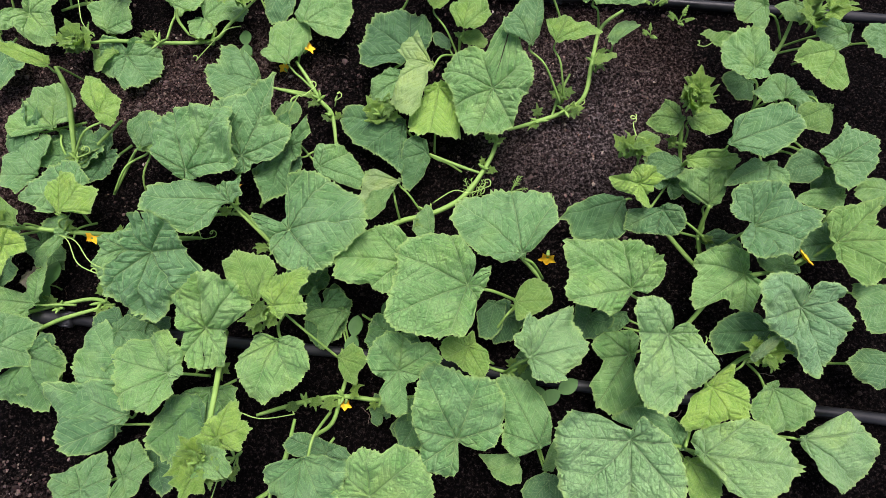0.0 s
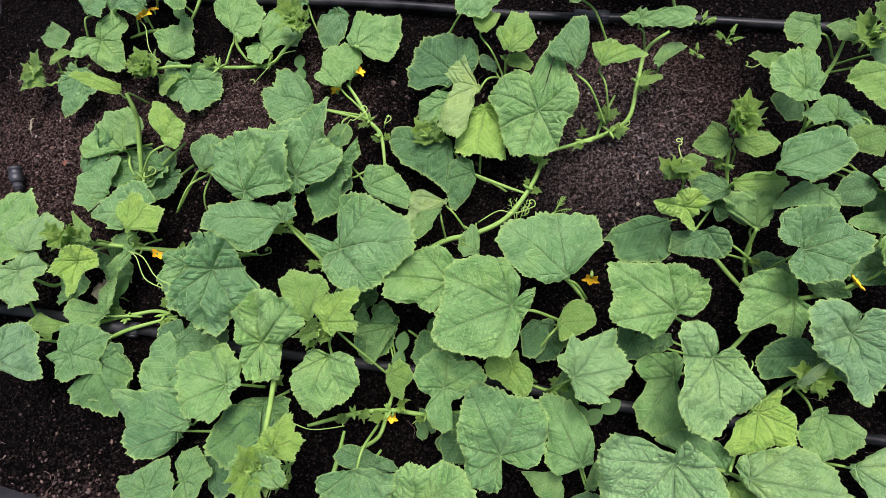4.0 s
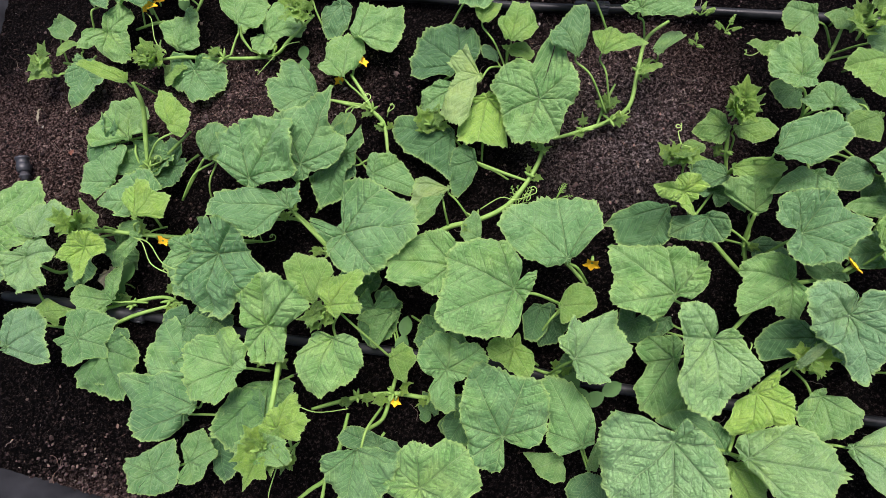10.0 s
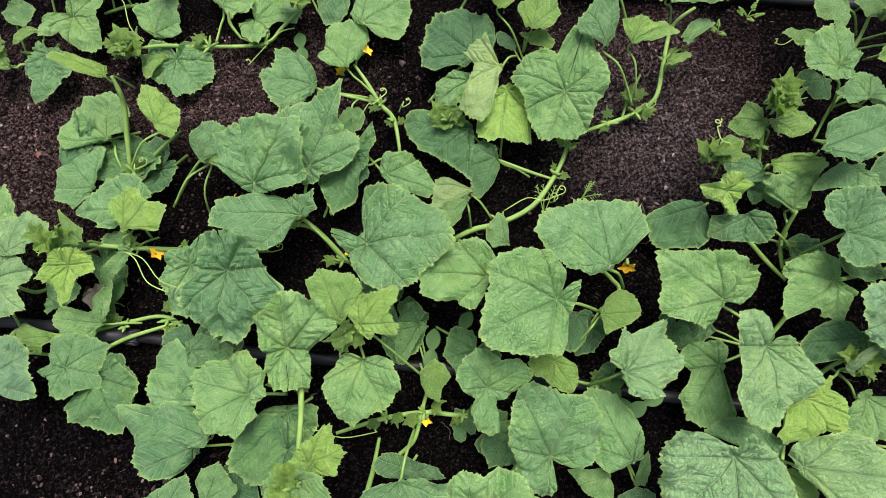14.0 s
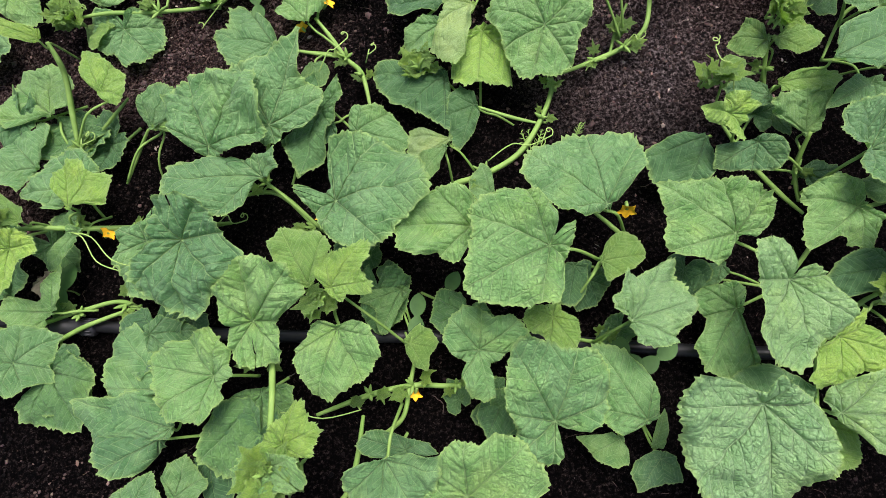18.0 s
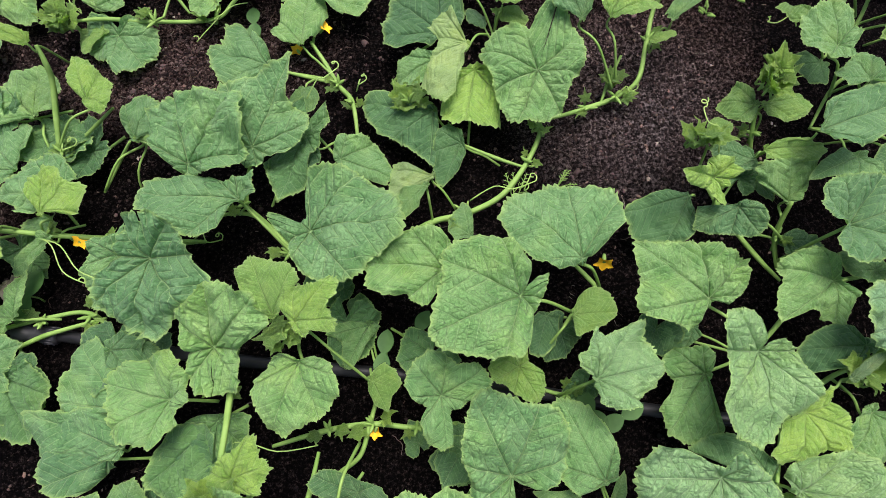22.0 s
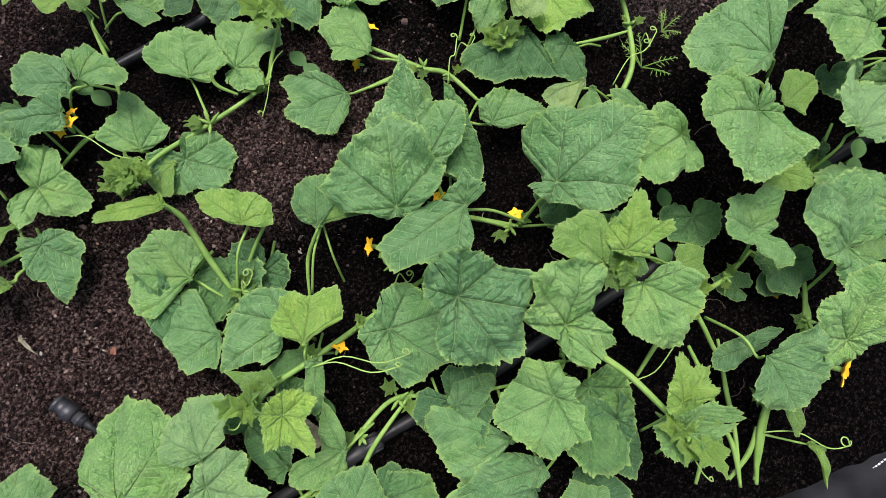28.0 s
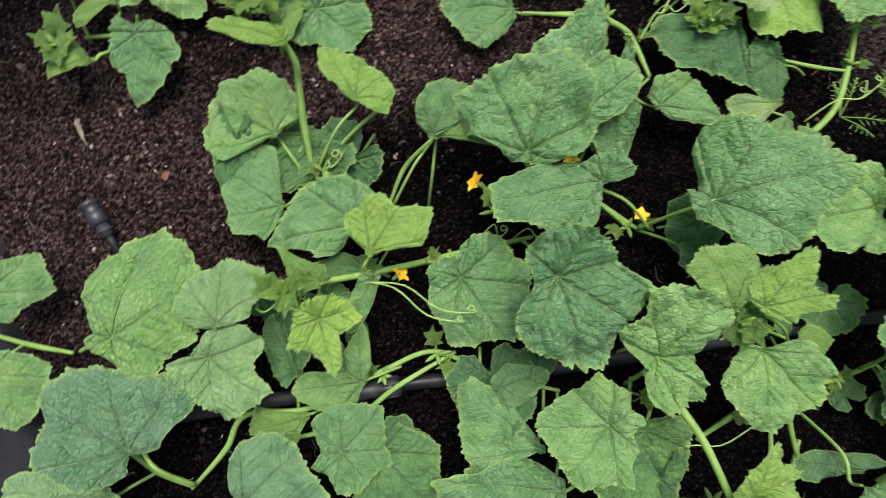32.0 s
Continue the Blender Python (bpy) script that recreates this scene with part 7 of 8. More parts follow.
vine(plant_9, 0.0030, (0.0302, -0.4239, 0.0246), (0.0701, -0.4409, 0.0246), (0.1123, -0.4339, 0.0328), (0.1464, -0.4221, 0.0410))
vine(plant_9, 0.0035, (-0.0672, -0.5428, 0.0246), (-0.0924, -0.5709, 0.0246), (-0.1648, -0.5718, 0.0492), (-0.2211, -0.5938, 0.0410), (-0.2672, -0.6266, 0.0246), (-0.2970, -0.6460, 0.0164))
leaf(plant_9, -0.1963, -0.3125, 0.0410, -1.835, -0.443, -0.239, (0.061, 0.051, 0.051, 0.047, 0.041, 0.042, 0.046, 0.040, 0.040, 0.030, 0.004, 0.035, 0.030, 0.028, 0.025, 0.023, 0.023, 0.026, 0.036, 0.046), (-0.1621, -0.4038, 0.0328), "d")
leaf(plant_9, -0.0687, -0.4876, 0.0410, -2.218, 0.134, -0.063, (0.050, 0.041, 0.040, 0.033, 0.029, 0.030, 0.032, 0.031, 0.031, 0.026, 0.004, 0.027, 0.029, 0.028, 0.028, 0.026, 0.025, 0.029, 0.037, 0.040), (-0.0681, -0.4572, 0.0246), "d")
leaf(plant_9, -0.0568, -0.4974, 0.0410, -2.186, -0.194, -0.004, (0.039, 0.033, 0.034, 0.038, 0.032, 0.034, 0.035, 0.029, 0.026, 0.017, 0.003, 0.018, 0.026, 0.026, 0.032, 0.030, 0.028, 0.033, 0.033, 0.033), (-0.0681, -0.4572, 0.0246), "d")
leaf(plant_9, -0.1214, -0.4750, 0.0246, 1.805, -0.491, -0.289, (0.031, 0.025, 0.024, 0.020, 0.017, 0.018, 0.019, 0.019, 0.019, 0.016, 0.002, 0.015, 0.020, 0.020, 0.023, 0.021, 0.021, 0.024, 0.026, 0.026), (-0.1100, -0.4560, 0.0246), "d")
leaf(plant_9, 0.0960, -0.4321, 0.0328, -2.427, -0.424, -0.091, (0.047, 0.036, 0.031, 0.022, 0.020, 0.020, 0.022, 0.024, 0.024, 0.026, 0.003, 0.027, 0.023, 0.023, 0.021, 0.019, 0.019, 0.021, 0.029, 0.036), (0.1294, -0.4280, 0.0369), "d")
leaf(plant_9, -0.2334, -0.3277, 0.1500, 0.660, 0.202, -0.064, (0.061, 0.047, 0.039, 0.039, 0.037, 0.033, 0.031, 0.027, 0.021, 0.018, 0.014, 0.010, 0.008, 0.007, 0.006, 0.006, 0.006, 0.006, 0.006, 0.006, 0.007, 0.007, 0.008, 0.009, 0.010, 0.014, 0.021, 0.027, 0.025, 0.027, 0.054, 0.055, 0.046, 0.042, 0.050, 0.069), (-0.1621, -0.4038, 0.0328), "yl")
leaf(plant_9, -0.2096, -0.5212, 0.1320, -1.874, -0.418, -0.017, (0.061, 0.062, 0.060, 0.060, 0.062, 0.061, 0.060, 0.058, 0.058, 0.060, 0.060, 0.061, 0.028, 0.025, 0.010, 0.006, 0.005, 0.005, 0.005, 0.005, 0.005, 0.005, 0.005, 0.005, 0.006, 0.009, 0.015, 0.027, 0.038, 0.042, 0.047, 0.048, 0.050, 0.055, 0.058, 0.058), (-0.1910, -0.4651, 0.0500))
leaf(plant_9, -0.1307, -0.5759, 0.1300, 0.516, 0.241, -0.014, (0.090, 0.084, 0.076, 0.058, 0.058, 0.060, 0.058, 0.052, 0.047, 0.040, 0.036, 0.033, 0.034, 0.038, 0.043, 0.039, 0.034, 0.031, 0.027, 0.023, 0.020, 0.018, 0.017, 0.017, 0.017, 0.017, 0.019, 0.021, 0.024, 0.030, 0.040, 0.049, 0.068, 0.087, 0.093, 0.087), (-0.1612, -0.5858, 0.0322))
leaf(plant_9, -0.0182, -0.5228, 0.0940, 1.877, 0.210, -0.068, (0.104, 0.086, 0.075, 0.067, 0.060, 0.051, 0.045, 0.044, 0.048, 0.055, 0.054, 0.049, 0.046, 0.045, 0.045, 0.039, 0.031, 0.006, 0.005, 0.005, 0.007, 0.012, 0.017, 0.034, 0.046, 0.052, 0.059, 0.065, 0.072, 0.082, 0.089, 0.090, 0.083, 0.087, 0.094, 0.105), (-0.0672, -0.5428, 0.0246))
leaf(plant_9, 0.0895, -0.5439, 0.0700, 1.897, -0.100, -0.039, (0.102, 0.100, 0.064, 0.053, 0.050, 0.049, 0.049, 0.044, 0.039, 0.036, 0.015, 0.008, 0.006, 0.005, 0.005, 0.005, 0.005, 0.005, 0.005, 0.005, 0.005, 0.005, 0.005, 0.006, 0.009, 0.015, 0.016, 0.017, 0.020, 0.024, 0.032, 0.040, 0.051, 0.065, 0.079, 0.091), (0.0701, -0.4409, 0.0246))
leaf(plant_9, 0.0579, -0.5603, 0.0450, -2.895, -0.107, 0.063, (0.038, 0.038, 0.035, 0.033, 0.032, 0.032, 0.030, 0.028, 0.028, 0.019, 0.014, 0.006, 0.005, 0.005, 0.005, 0.005, 0.005, 0.005, 0.005, 0.005, 0.005, 0.005, 0.005, 0.005, 0.005, 0.005, 0.005, 0.005, 0.005, 0.013, 0.014, 0.017, 0.023, 0.050, 0.044, 0.040), (0.0701, -0.4409, 0.0225))
leaf(plant_9, 0.0965, -0.5903, 0.0500, -2.455, -0.227, -0.091, (0.045, 0.038, 0.033, 0.030, 0.029, 0.028, 0.029, 0.030, 0.032, 0.028, 0.023, 0.020, 0.018, 0.017, 0.017, 0.015, 0.012, 0.011, 0.010, 0.009, 0.009, 0.009, 0.010, 0.010, 0.011, 0.011, 0.012, 0.013, 0.015, 0.019, 0.023, 0.026, 0.032, 0.038, 0.039, 0.041), (0.0791, -0.4918, 0.0120))
leaf(plant_9, 0.0967, -0.5738, 0.0450, 1.074, 0.117, -0.091, (0.043, 0.027, 0.015, 0.010, 0.008, 0.006, 0.006, 0.005, 0.005, 0.005, 0.005, 0.005, 0.005, 0.006, 0.007, 0.006, 0.005, 0.005, 0.005, 0.005, 0.005, 0.005, 0.005, 0.005, 0.006, 0.008, 0.010, 0.010, 0.010, 0.011, 0.012, 0.013, 0.016, 0.021, 0.026, 0.032), (0.0833, -0.4747, 0.0120))
leaf(plant_9, -0.0848, -0.4259, 0.0950, 2.161, 0.349, 0.025, (0.053, 0.050, 0.048, 0.046, 0.040, 0.035, 0.028, 0.023, 0.021, 0.036, 0.040, 0.046, 0.051, 0.054, 0.053, 0.051, 0.020, 0.019, 0.019, 0.020, 0.022, 0.024, 0.029, 0.035, 0.050, 0.057, 0.055, 0.055, 0.052, 0.044, 0.040, 0.044, 0.050, 0.054, 0.056, 0.054), (-0.0905, -0.4565, 0.0246))
leaf(plant_9, -0.0625, -0.4947, 0.0300, -2.765, -0.108, -0.044, (0.044, 0.040, 0.038, 0.037, 0.036, 0.032, 0.031, 0.030, 0.015, 0.009, 0.007, 0.006, 0.005, 0.005, 0.005, 0.005, 0.005, 0.005, 0.005, 0.005, 0.006, 0.007, 0.006, 0.006, 0.006, 0.006, 0.007, 0.008, 0.009, 0.011, 0.015, 0.025, 0.035, 0.041, 0.048, 0.046), (-0.0681, -0.4572, 0.0150), "d")
leaf(plant_9, 0.0120, -0.4042, 0.0800, -1.199, -0.210, 0.007, (0.045, 0.041, 0.038, 0.033, 0.029, 0.027, 0.021, 0.017, 0.015, 0.013, 0.014, 0.015, 0.018, 0.022, 0.023, 0.018, 0.015, 0.016, 0.017, 0.019, 0.023, 0.029, 0.034, 0.036, 0.038, 0.037, 0.037, 0.034, 0.029, 0.026, 0.027, 0.029, 0.031, 0.033, 0.038, 0.041), (0.0465, -0.4262, 0.0360), "l")
leaf(plant_9, 0.0881, -0.3522, 0.0850, -0.129, -0.097, -0.031, (0.047, 0.046, 0.046, 0.047, 0.043, 0.040, 0.034, 0.026, 0.018, 0.010, 0.007, 0.006, 0.005, 0.005, 0.005, 0.005, 0.005, 0.005, 0.005, 0.005, 0.005, 0.005, 0.005, 0.005, 0.007, 0.011, 0.027, 0.028, 0.026, 0.025, 0.025, 0.026, 0.029, 0.032, 0.036, 0.043), (0.0511, -0.3850, 0.0383), "l")
leaf(plant_9, 0.0904, -0.4337, 0.1260, 0.123, -0.418, 0.099, (0.068, 0.069, 0.071, 0.074, 0.080, 0.064, 0.052, 0.046, 0.050, 0.054, 0.051, 0.036, 0.036, 0.037, 0.030, 0.026, 0.017, 0.013, 0.011, 0.009, 0.008, 0.008, 0.008, 0.009, 0.013, 0.027, 0.029, 0.031, 0.036, 0.039, 0.043, 0.047, 0.046, 0.051, 0.059, 0.062), (0.0598, -0.4415, 0.0401), "g")
leaf(plant_9, -0.1662, -0.3955, 0.0630, -1.221, -0.202, -0.041, (0.041, 0.035, 0.031, 0.029, 0.031, 0.033, 0.034, 0.032, 0.031, 0.030, 0.027, 0.026, 0.026, 0.021, 0.015, 0.012, 0.010, 0.009, 0.008, 0.008, 0.008, 0.008, 0.007, 0.006, 0.006, 0.006, 0.006, 0.007, 0.007, 0.008, 0.010, 0.013, 0.015, 0.020, 0.029, 0.033), (-0.1722, -0.3762, 0.0315), "l")
leaf(plant_9, -0.1665, -0.3214, 0.0400, -2.211, -0.078, -0.062, (0.061, 0.059, 0.025, 0.019, 0.016, 0.014, 0.013, 0.013, 0.012, 0.013, 0.013, 0.015, 0.011, 0.009, 0.008, 0.007, 0.007, 0.006, 0.006, 0.007, 0.007, 0.008, 0.009, 0.009, 0.009, 0.010, 0.012, 0.014, 0.018, 0.027, 0.041, 0.055, 0.046, 0.041, 0.043, 0.055), (-0.1621, -0.4038, 0.0200))
leaf(plant_9, -0.1774, -0.3015, 0.0300, 1.473, 0.000, -0.011, (0.026, 0.024, 0.023, 0.022, 0.023, 0.023, 0.021, 0.018, 0.016, 0.015, 0.014, 0.013, 0.010, 0.008, 0.007, 0.006, 0.006, 0.006, 0.006, 0.006, 0.007, 0.007, 0.008, 0.011, 0.015, 0.015, 0.014, 0.014, 0.014, 0.015, 0.016, 0.019, 0.019, 0.020, 0.021, 0.023), (-0.1621, -0.4038, 0.0150), "d")
leaf(plant_9, -0.2037, -0.5725, 0.0700, -1.815, -0.264, 0.094, (0.072, 0.056, 0.029, 0.005, 0.005, 0.005, 0.005, 0.005, 0.005, 0.005, 0.005, 0.005, 0.005, 0.005, 0.005, 0.005, 0.005, 0.005, 0.005, 0.005, 0.005, 0.005, 0.005, 0.005, 0.005, 0.005, 0.005, 0.005, 0.005, 0.005, 0.006, 0.007, 0.009, 0.013, 0.026, 0.067), (-0.2007, -0.5888, 0.0315), "l")
leaf(plant_9, -0.2166, -0.6659, 0.0300, -2.090, 0.000, 0.092, (0.051, 0.033, 0.024, 0.020, 0.017, 0.016, 0.015, 0.011, 0.006, 0.005, 0.005, 0.005, 0.005, 0.005, 0.005, 0.005, 0.005, 0.005, 0.005, 0.005, 0.005, 0.005, 0.005, 0.005, 0.005, 0.005, 0.005, 0.005, 0.005, 0.005, 0.005, 0.005, 0.005, 0.005, 0.005, 0.008), (-0.2488, -0.6135, 0.0150), "yl")
vine(plant_9, 0.0036, (-0.2384, -0.4692, 0.0600), (-0.2576, -0.5208, 0.0500), (-0.2785, -0.5551, 0.0400), (-0.3082, -0.5704, 0.0300), (-0.3521, -0.5966, 0.0150))
vine(plant_9, 0.0034, (-0.2786, -0.5576, 0.0500), (-0.2901, -0.5928, 0.0400), (-0.3164, -0.6371, 0.0200))
vine(plant_9, 0.0042, (-0.2012, -0.5690, 0.0700), (-0.2437, -0.5952, 0.0500), (-0.2747, -0.6244, 0.0300), (-0.2985, -0.6514, 0.0150))
vine(plant_9, 0.0036, (-0.2506, -0.5987, 0.0400), (-0.2790, -0.6150, 0.0300), (-0.3183, -0.6233, 0.0150))
vine(plant_9, 0.0034, (-0.0422, -0.5121, 0.0400), (-0.0722, -0.5469, 0.0300), (-0.1018, -0.5729, 0.0200), (-0.1241, -0.5800, 0.0120))
vine(plant_9, 0.0026, (-0.1031, -0.5738, 0.0200), (-0.0879, -0.5887, 0.0300), (-0.0752, -0.5985, 0.0500))

plant_10 = thing("cucumber_plant", 0.515, -0.342, 0, "cucumber plant with big bluish green leaves beside black fabric", "plant", "cucumber plants in the bed")
vine(plant_10, 0.0035, (0.5150, -0.3423, 0.0246), (0.4531, -0.3456, 0.0328), (0.4075, -0.3508, 0.0410), (0.3378, -0.4022, 0.0410), (0.3055, -0.4248, 0.0492))
vine(plant_10, 0.0035, (0.2746, -0.5687, 0.0820), (0.3307, -0.5057, 0.0328), (0.3923, -0.4657, 0.0410), (0.4376, -0.4558, 0.0492))
leaf(plant_10, 0.1944, -0.3785, 0.0492, -2.188, -0.092, -0.071, (0.038, 0.032, 0.033, 0.034, 0.029, 0.031, 0.033, 0.027, 0.025, 0.017, 0.003, 0.019, 0.024, 0.024, 0.026, 0.024, 0.023, 0.027, 0.030, 0.031), (0.3055, -0.4248, 0.0492), "d")
leaf(plant_10, 0.4727, -0.4396, 0.0492, -0.880, -0.169, -0.087, (0.057, 0.047, 0.046, 0.040, 0.035, 0.036, 0.039, 0.036, 0.036, 0.029, 0.004, 0.030, 0.034, 0.034, 0.034, 0.032, 0.031, 0.036, 0.044, 0.046), (0.4376, -0.4558, 0.0492), "d")
leaf(plant_10, 0.2426, -0.3588, 0.1100, 2.433, 0.087, -0.079, (0.109, 0.104, 0.088, 0.089, 0.094, 0.081, 0.065, 0.054, 0.052, 0.036, 0.014, 0.009, 0.006, 0.005, 0.005, 0.005, 0.005, 0.005, 0.012, 0.020, 0.022, 0.026, 0.033, 0.040, 0.047, 0.048, 0.051, 0.052, 0.055, 0.057, 0.061, 0.062, 0.064, 0.068, 0.076, 0.090), (0.3055, -0.4248, 0.0492))
leaf(plant_10, 0.2413, -0.3823, 0.0500, -2.942, -0.155, -0.061, (0.063, 0.058, 0.044, 0.036, 0.031, 0.026, 0.020, 0.017, 0.015, 0.014, 0.014, 0.012, 0.010, 0.008, 0.007, 0.007, 0.006, 0.006, 0.006, 0.007, 0.007, 0.007, 0.006, 0.005, 0.005, 0.005, 0.005, 0.005, 0.005, 0.006, 0.007, 0.008, 0.011, 0.017, 0.065, 0.064), (0.3055, -0.4248, 0.0250))
leaf(plant_10, 0.2360, -0.4403, 0.0600, -2.330, -0.126, -0.017, (0.083, 0.086, 0.082, 0.079, 0.074, 0.069, 0.009, 0.008, 0.007, 0.007, 0.007, 0.007, 0.007, 0.008, 0.008, 0.010, 0.012, 0.015, 0.023, 0.027, 0.029, 0.033, 0.032, 0.033, 0.034, 0.037, 0.042, 0.047, 0.050, 0.053, 0.049, 0.041, 0.036, 0.044, 0.066, 0.075), (0.3055, -0.4248, 0.0300))
leaf(plant_10, 0.2680, -0.4280, 0.1350, -1.712, -0.249, -0.059, (0.086, 0.071, 0.068, 0.067, 0.063, 0.060, 0.050, 0.040, 0.035, 0.032, 0.031, 0.028, 0.026, 0.025, 0.014, 0.008, 0.006, 0.008, 0.035, 0.041, 0.049, 0.054, 0.061, 0.066, 0.063, 0.052, 0.043, 0.042, 0.041, 0.045, 0.051, 0.073, 0.083, 0.089, 0.094, 0.094), (0.3323, -0.4171, 0.0500), "g")
leaf(plant_10, 0.3239, -0.4993, 0.0900, -1.318, -0.214, 0.027, (0.041, 0.046, 0.051, 0.047, 0.045, 0.042, 0.040, 0.039, 0.033, 0.029, 0.028, 0.032, 0.038, 0.037, 0.019, 0.011, 0.008, 0.006, 0.005, 0.005, 0.005, 0.005, 0.006, 0.006, 0.008, 0.010, 0.015, 0.033, 0.045, 0.063, 0.066, 0.058, 0.051, 0.045, 0.042, 0.040), (0.3234, -0.4773, 0.0392), "l")
leaf(plant_10, 0.4116, -0.3531, 0.0800, -2.689, -0.118, -0.045, (0.092, 0.049, 0.047, 0.054, 0.053, 0.057, 0.051, 0.041, 0.034, 0.030, 0.028, 0.026, 0.012, 0.005, 0.005, 0.005, 0.005, 0.005, 0.005, 0.005, 0.005, 0.007, 0.010, 0.024, 0.027, 0.032, 0.041, 0.046, 0.050, 0.057, 0.065, 0.072, 0.069, 0.068, 0.079, 0.088), (0.4343, -0.3378, 0.0400))
leaf(plant_10, 0.4525, -0.4139, 0.1180, -1.476, -0.376, -0.029, (0.072, 0.064, 0.062, 0.057, 0.051, 0.048, 0.046, 0.046, 0.044, 0.043, 0.044, 0.047, 0.049, 0.043, 0.040, 0.031, 0.011, 0.022, 0.037, 0.046, 0.055, 0.063, 0.074, 0.079, 0.078, 0.074, 0.070, 0.066, 0.060, 0.054, 0.051, 0.049, 0.050, 0.052, 0.076, 0.086), (0.4376, -0.4558, 0.0492), "g")
leaf(plant_10, 0.4244, -0.4351, 0.0800, 3.085, -0.266, 0.049, (0.077, 0.078, 0.077, 0.051, 0.038, 0.028, 0.018, 0.014, 0.012, 0.010, 0.009, 0.009, 0.009, 0.009, 0.009, 0.010, 0.010, 0.008, 0.007, 0.007, 0.007, 0.006, 0.007, 0.007, 0.008, 0.009, 0.010, 0.011, 0.013, 0.016, 0.024, 0.030, 0.041, 0.047, 0.057, 0.066), (0.4285, -0.4578, 0.0400), "d")
leaf(plant_10, 0.3824, -0.4698, 0.1000, 0.579, 0.180, -0.036, (0.046, 0.034, 0.022, 0.013, 0.010, 0.008, 0.007, 0.006, 0.006, 0.005, 0.005, 0.006, 0.005, 0.005, 0.005, 0.005, 0.005, 0.005, 0.005, 0.005, 0.005, 0.005, 0.005, 0.005, 0.005, 0.005, 0.005, 0.005, 0.005, 0.005, 0.006, 0.007, 0.008, 0.012, 0.019, 0.031), (0.3553, -0.4898, 0.0340), "p")
leaf(plant_10, 0.5790, -0.2588, 0.0800, 2.902, -0.164, -0.064, (0.055, 0.061, 0.052, 0.040, 0.033, 0.029, 0.026, 0.025, 0.024, 0.025, 0.011, 0.007, 0.005, 0.005, 0.005, 0.005, 0.005, 0.005, 0.005, 0.005, 0.005, 0.005, 0.005, 0.005, 0.006, 0.010, 0.013, 0.013, 0.013, 0.013, 0.014, 0.015, 0.017, 0.021, 0.027, 0.041), (0.5150, -0.3423, 0.0246))
leaf(plant_10, 0.5597, -0.3211, 0.0700, -3.122, -0.187, -0.008, (0.055, 0.051, 0.048, 0.043, 0.035, 0.031, 0.028, 0.026, 0.021, 0.015, 0.012, 0.010, 0.009, 0.008, 0.008, 0.008, 0.008, 0.009, 0.009, 0.010, 0.010, 0.010, 0.010, 0.010, 0.011, 0.013, 0.016, 0.022, 0.030, 0.031, 0.033, 0.036, 0.040, 0.041, 0.043, 0.048), (0.5150, -0.3423, 0.0246))
leaf(plant_10, 0.1913, -0.5484, 0.1400, -1.758, -0.317, 0.055, (0.110, 0.099, 0.093, 0.088, 0.080, 0.074, 0.069, 0.061, 0.056, 0.049, 0.045, 0.040, 0.036, 0.035, 0.034, 0.034, 0.036, 0.039, 0.023, 0.017, 0.018, 0.021, 0.028, 0.050, 0.084, 0.090, 0.090, 0.090, 0.089, 0.091, 0.094, 0.100, 0.109, 0.110, 0.113, 0.110), (0.2746, -0.5687, 0.0700), "g")
leaf(plant_10, 0.2928, -0.5792, 0.0900, -0.277, -0.078, -0.018, (0.107, 0.094, 0.085, 0.078, 0.072, 0.064, 0.050, 0.042, 0.036, 0.032, 0.030, 0.029, 0.029, 0.025, 0.020, 0.017, 0.015, 0.013, 0.011, 0.010, 0.009, 0.009, 0.009, 0.009, 0.009, 0.010, 0.011, 0.012, 0.014, 0.018, 0.044, 0.057, 0.067, 0.077, 0.086, 0.098), (0.2746, -0.5687, 0.0450), "g")
leaf(plant_10, 0.2838, -0.5882, 0.0550, -1.262, -0.163, 0.089, (0.054, 0.055, 0.050, 0.048, 0.041, 0.037, 0.029, 0.020, 0.016, 0.013, 0.005, 0.005, 0.005, 0.005, 0.005, 0.005, 0.005, 0.005, 0.005, 0.005, 0.005, 0.005, 0.005, 0.005, 0.005, 0.005, 0.005, 0.009, 0.010, 0.011, 0.013, 0.017, 0.026, 0.042, 0.057, 0.054), (0.2746, -0.5687, 0.0275), "l")
leaf(plant_10, 0.2728, -0.5684, 0.0700, 2.628, -0.111, 0.024, (0.091, 0.005, 0.005, 0.005, 0.005, 0.005, 0.005, 0.005, 0.005, 0.005, 0.005, 0.005, 0.005, 0.005, 0.005, 0.005, 0.005, 0.005, 0.005, 0.005, 0.005, 0.005, 0.006, 0.007, 0.008, 0.011, 0.017, 0.021, 0.024, 0.028, 0.036, 0.043, 0.055, 0.066, 0.076, 0.083), (0.3006, -0.5833, 0.0350))
leaf(plant_10, 0.4163, -0.5111, 0.0600, -0.632, -0.164, 0.064, (0.055, 0.055, 0.043, 0.036, 0.010, 0.010, 0.010, 0.010, 0.011, 0.013, 0.013, 0.011, 0.010, 0.010, 0.010, 0.010, 0.010, 0.011, 0.012, 0.015, 0.019, 0.023, 0.029, 0.038, 0.042, 0.048, 0.049, 0.051, 0.055, 0.059, 0.055, 0.054, 0.057, 0.059, 0.058, 0.058), (0.4014, -0.4637, 0.0300))
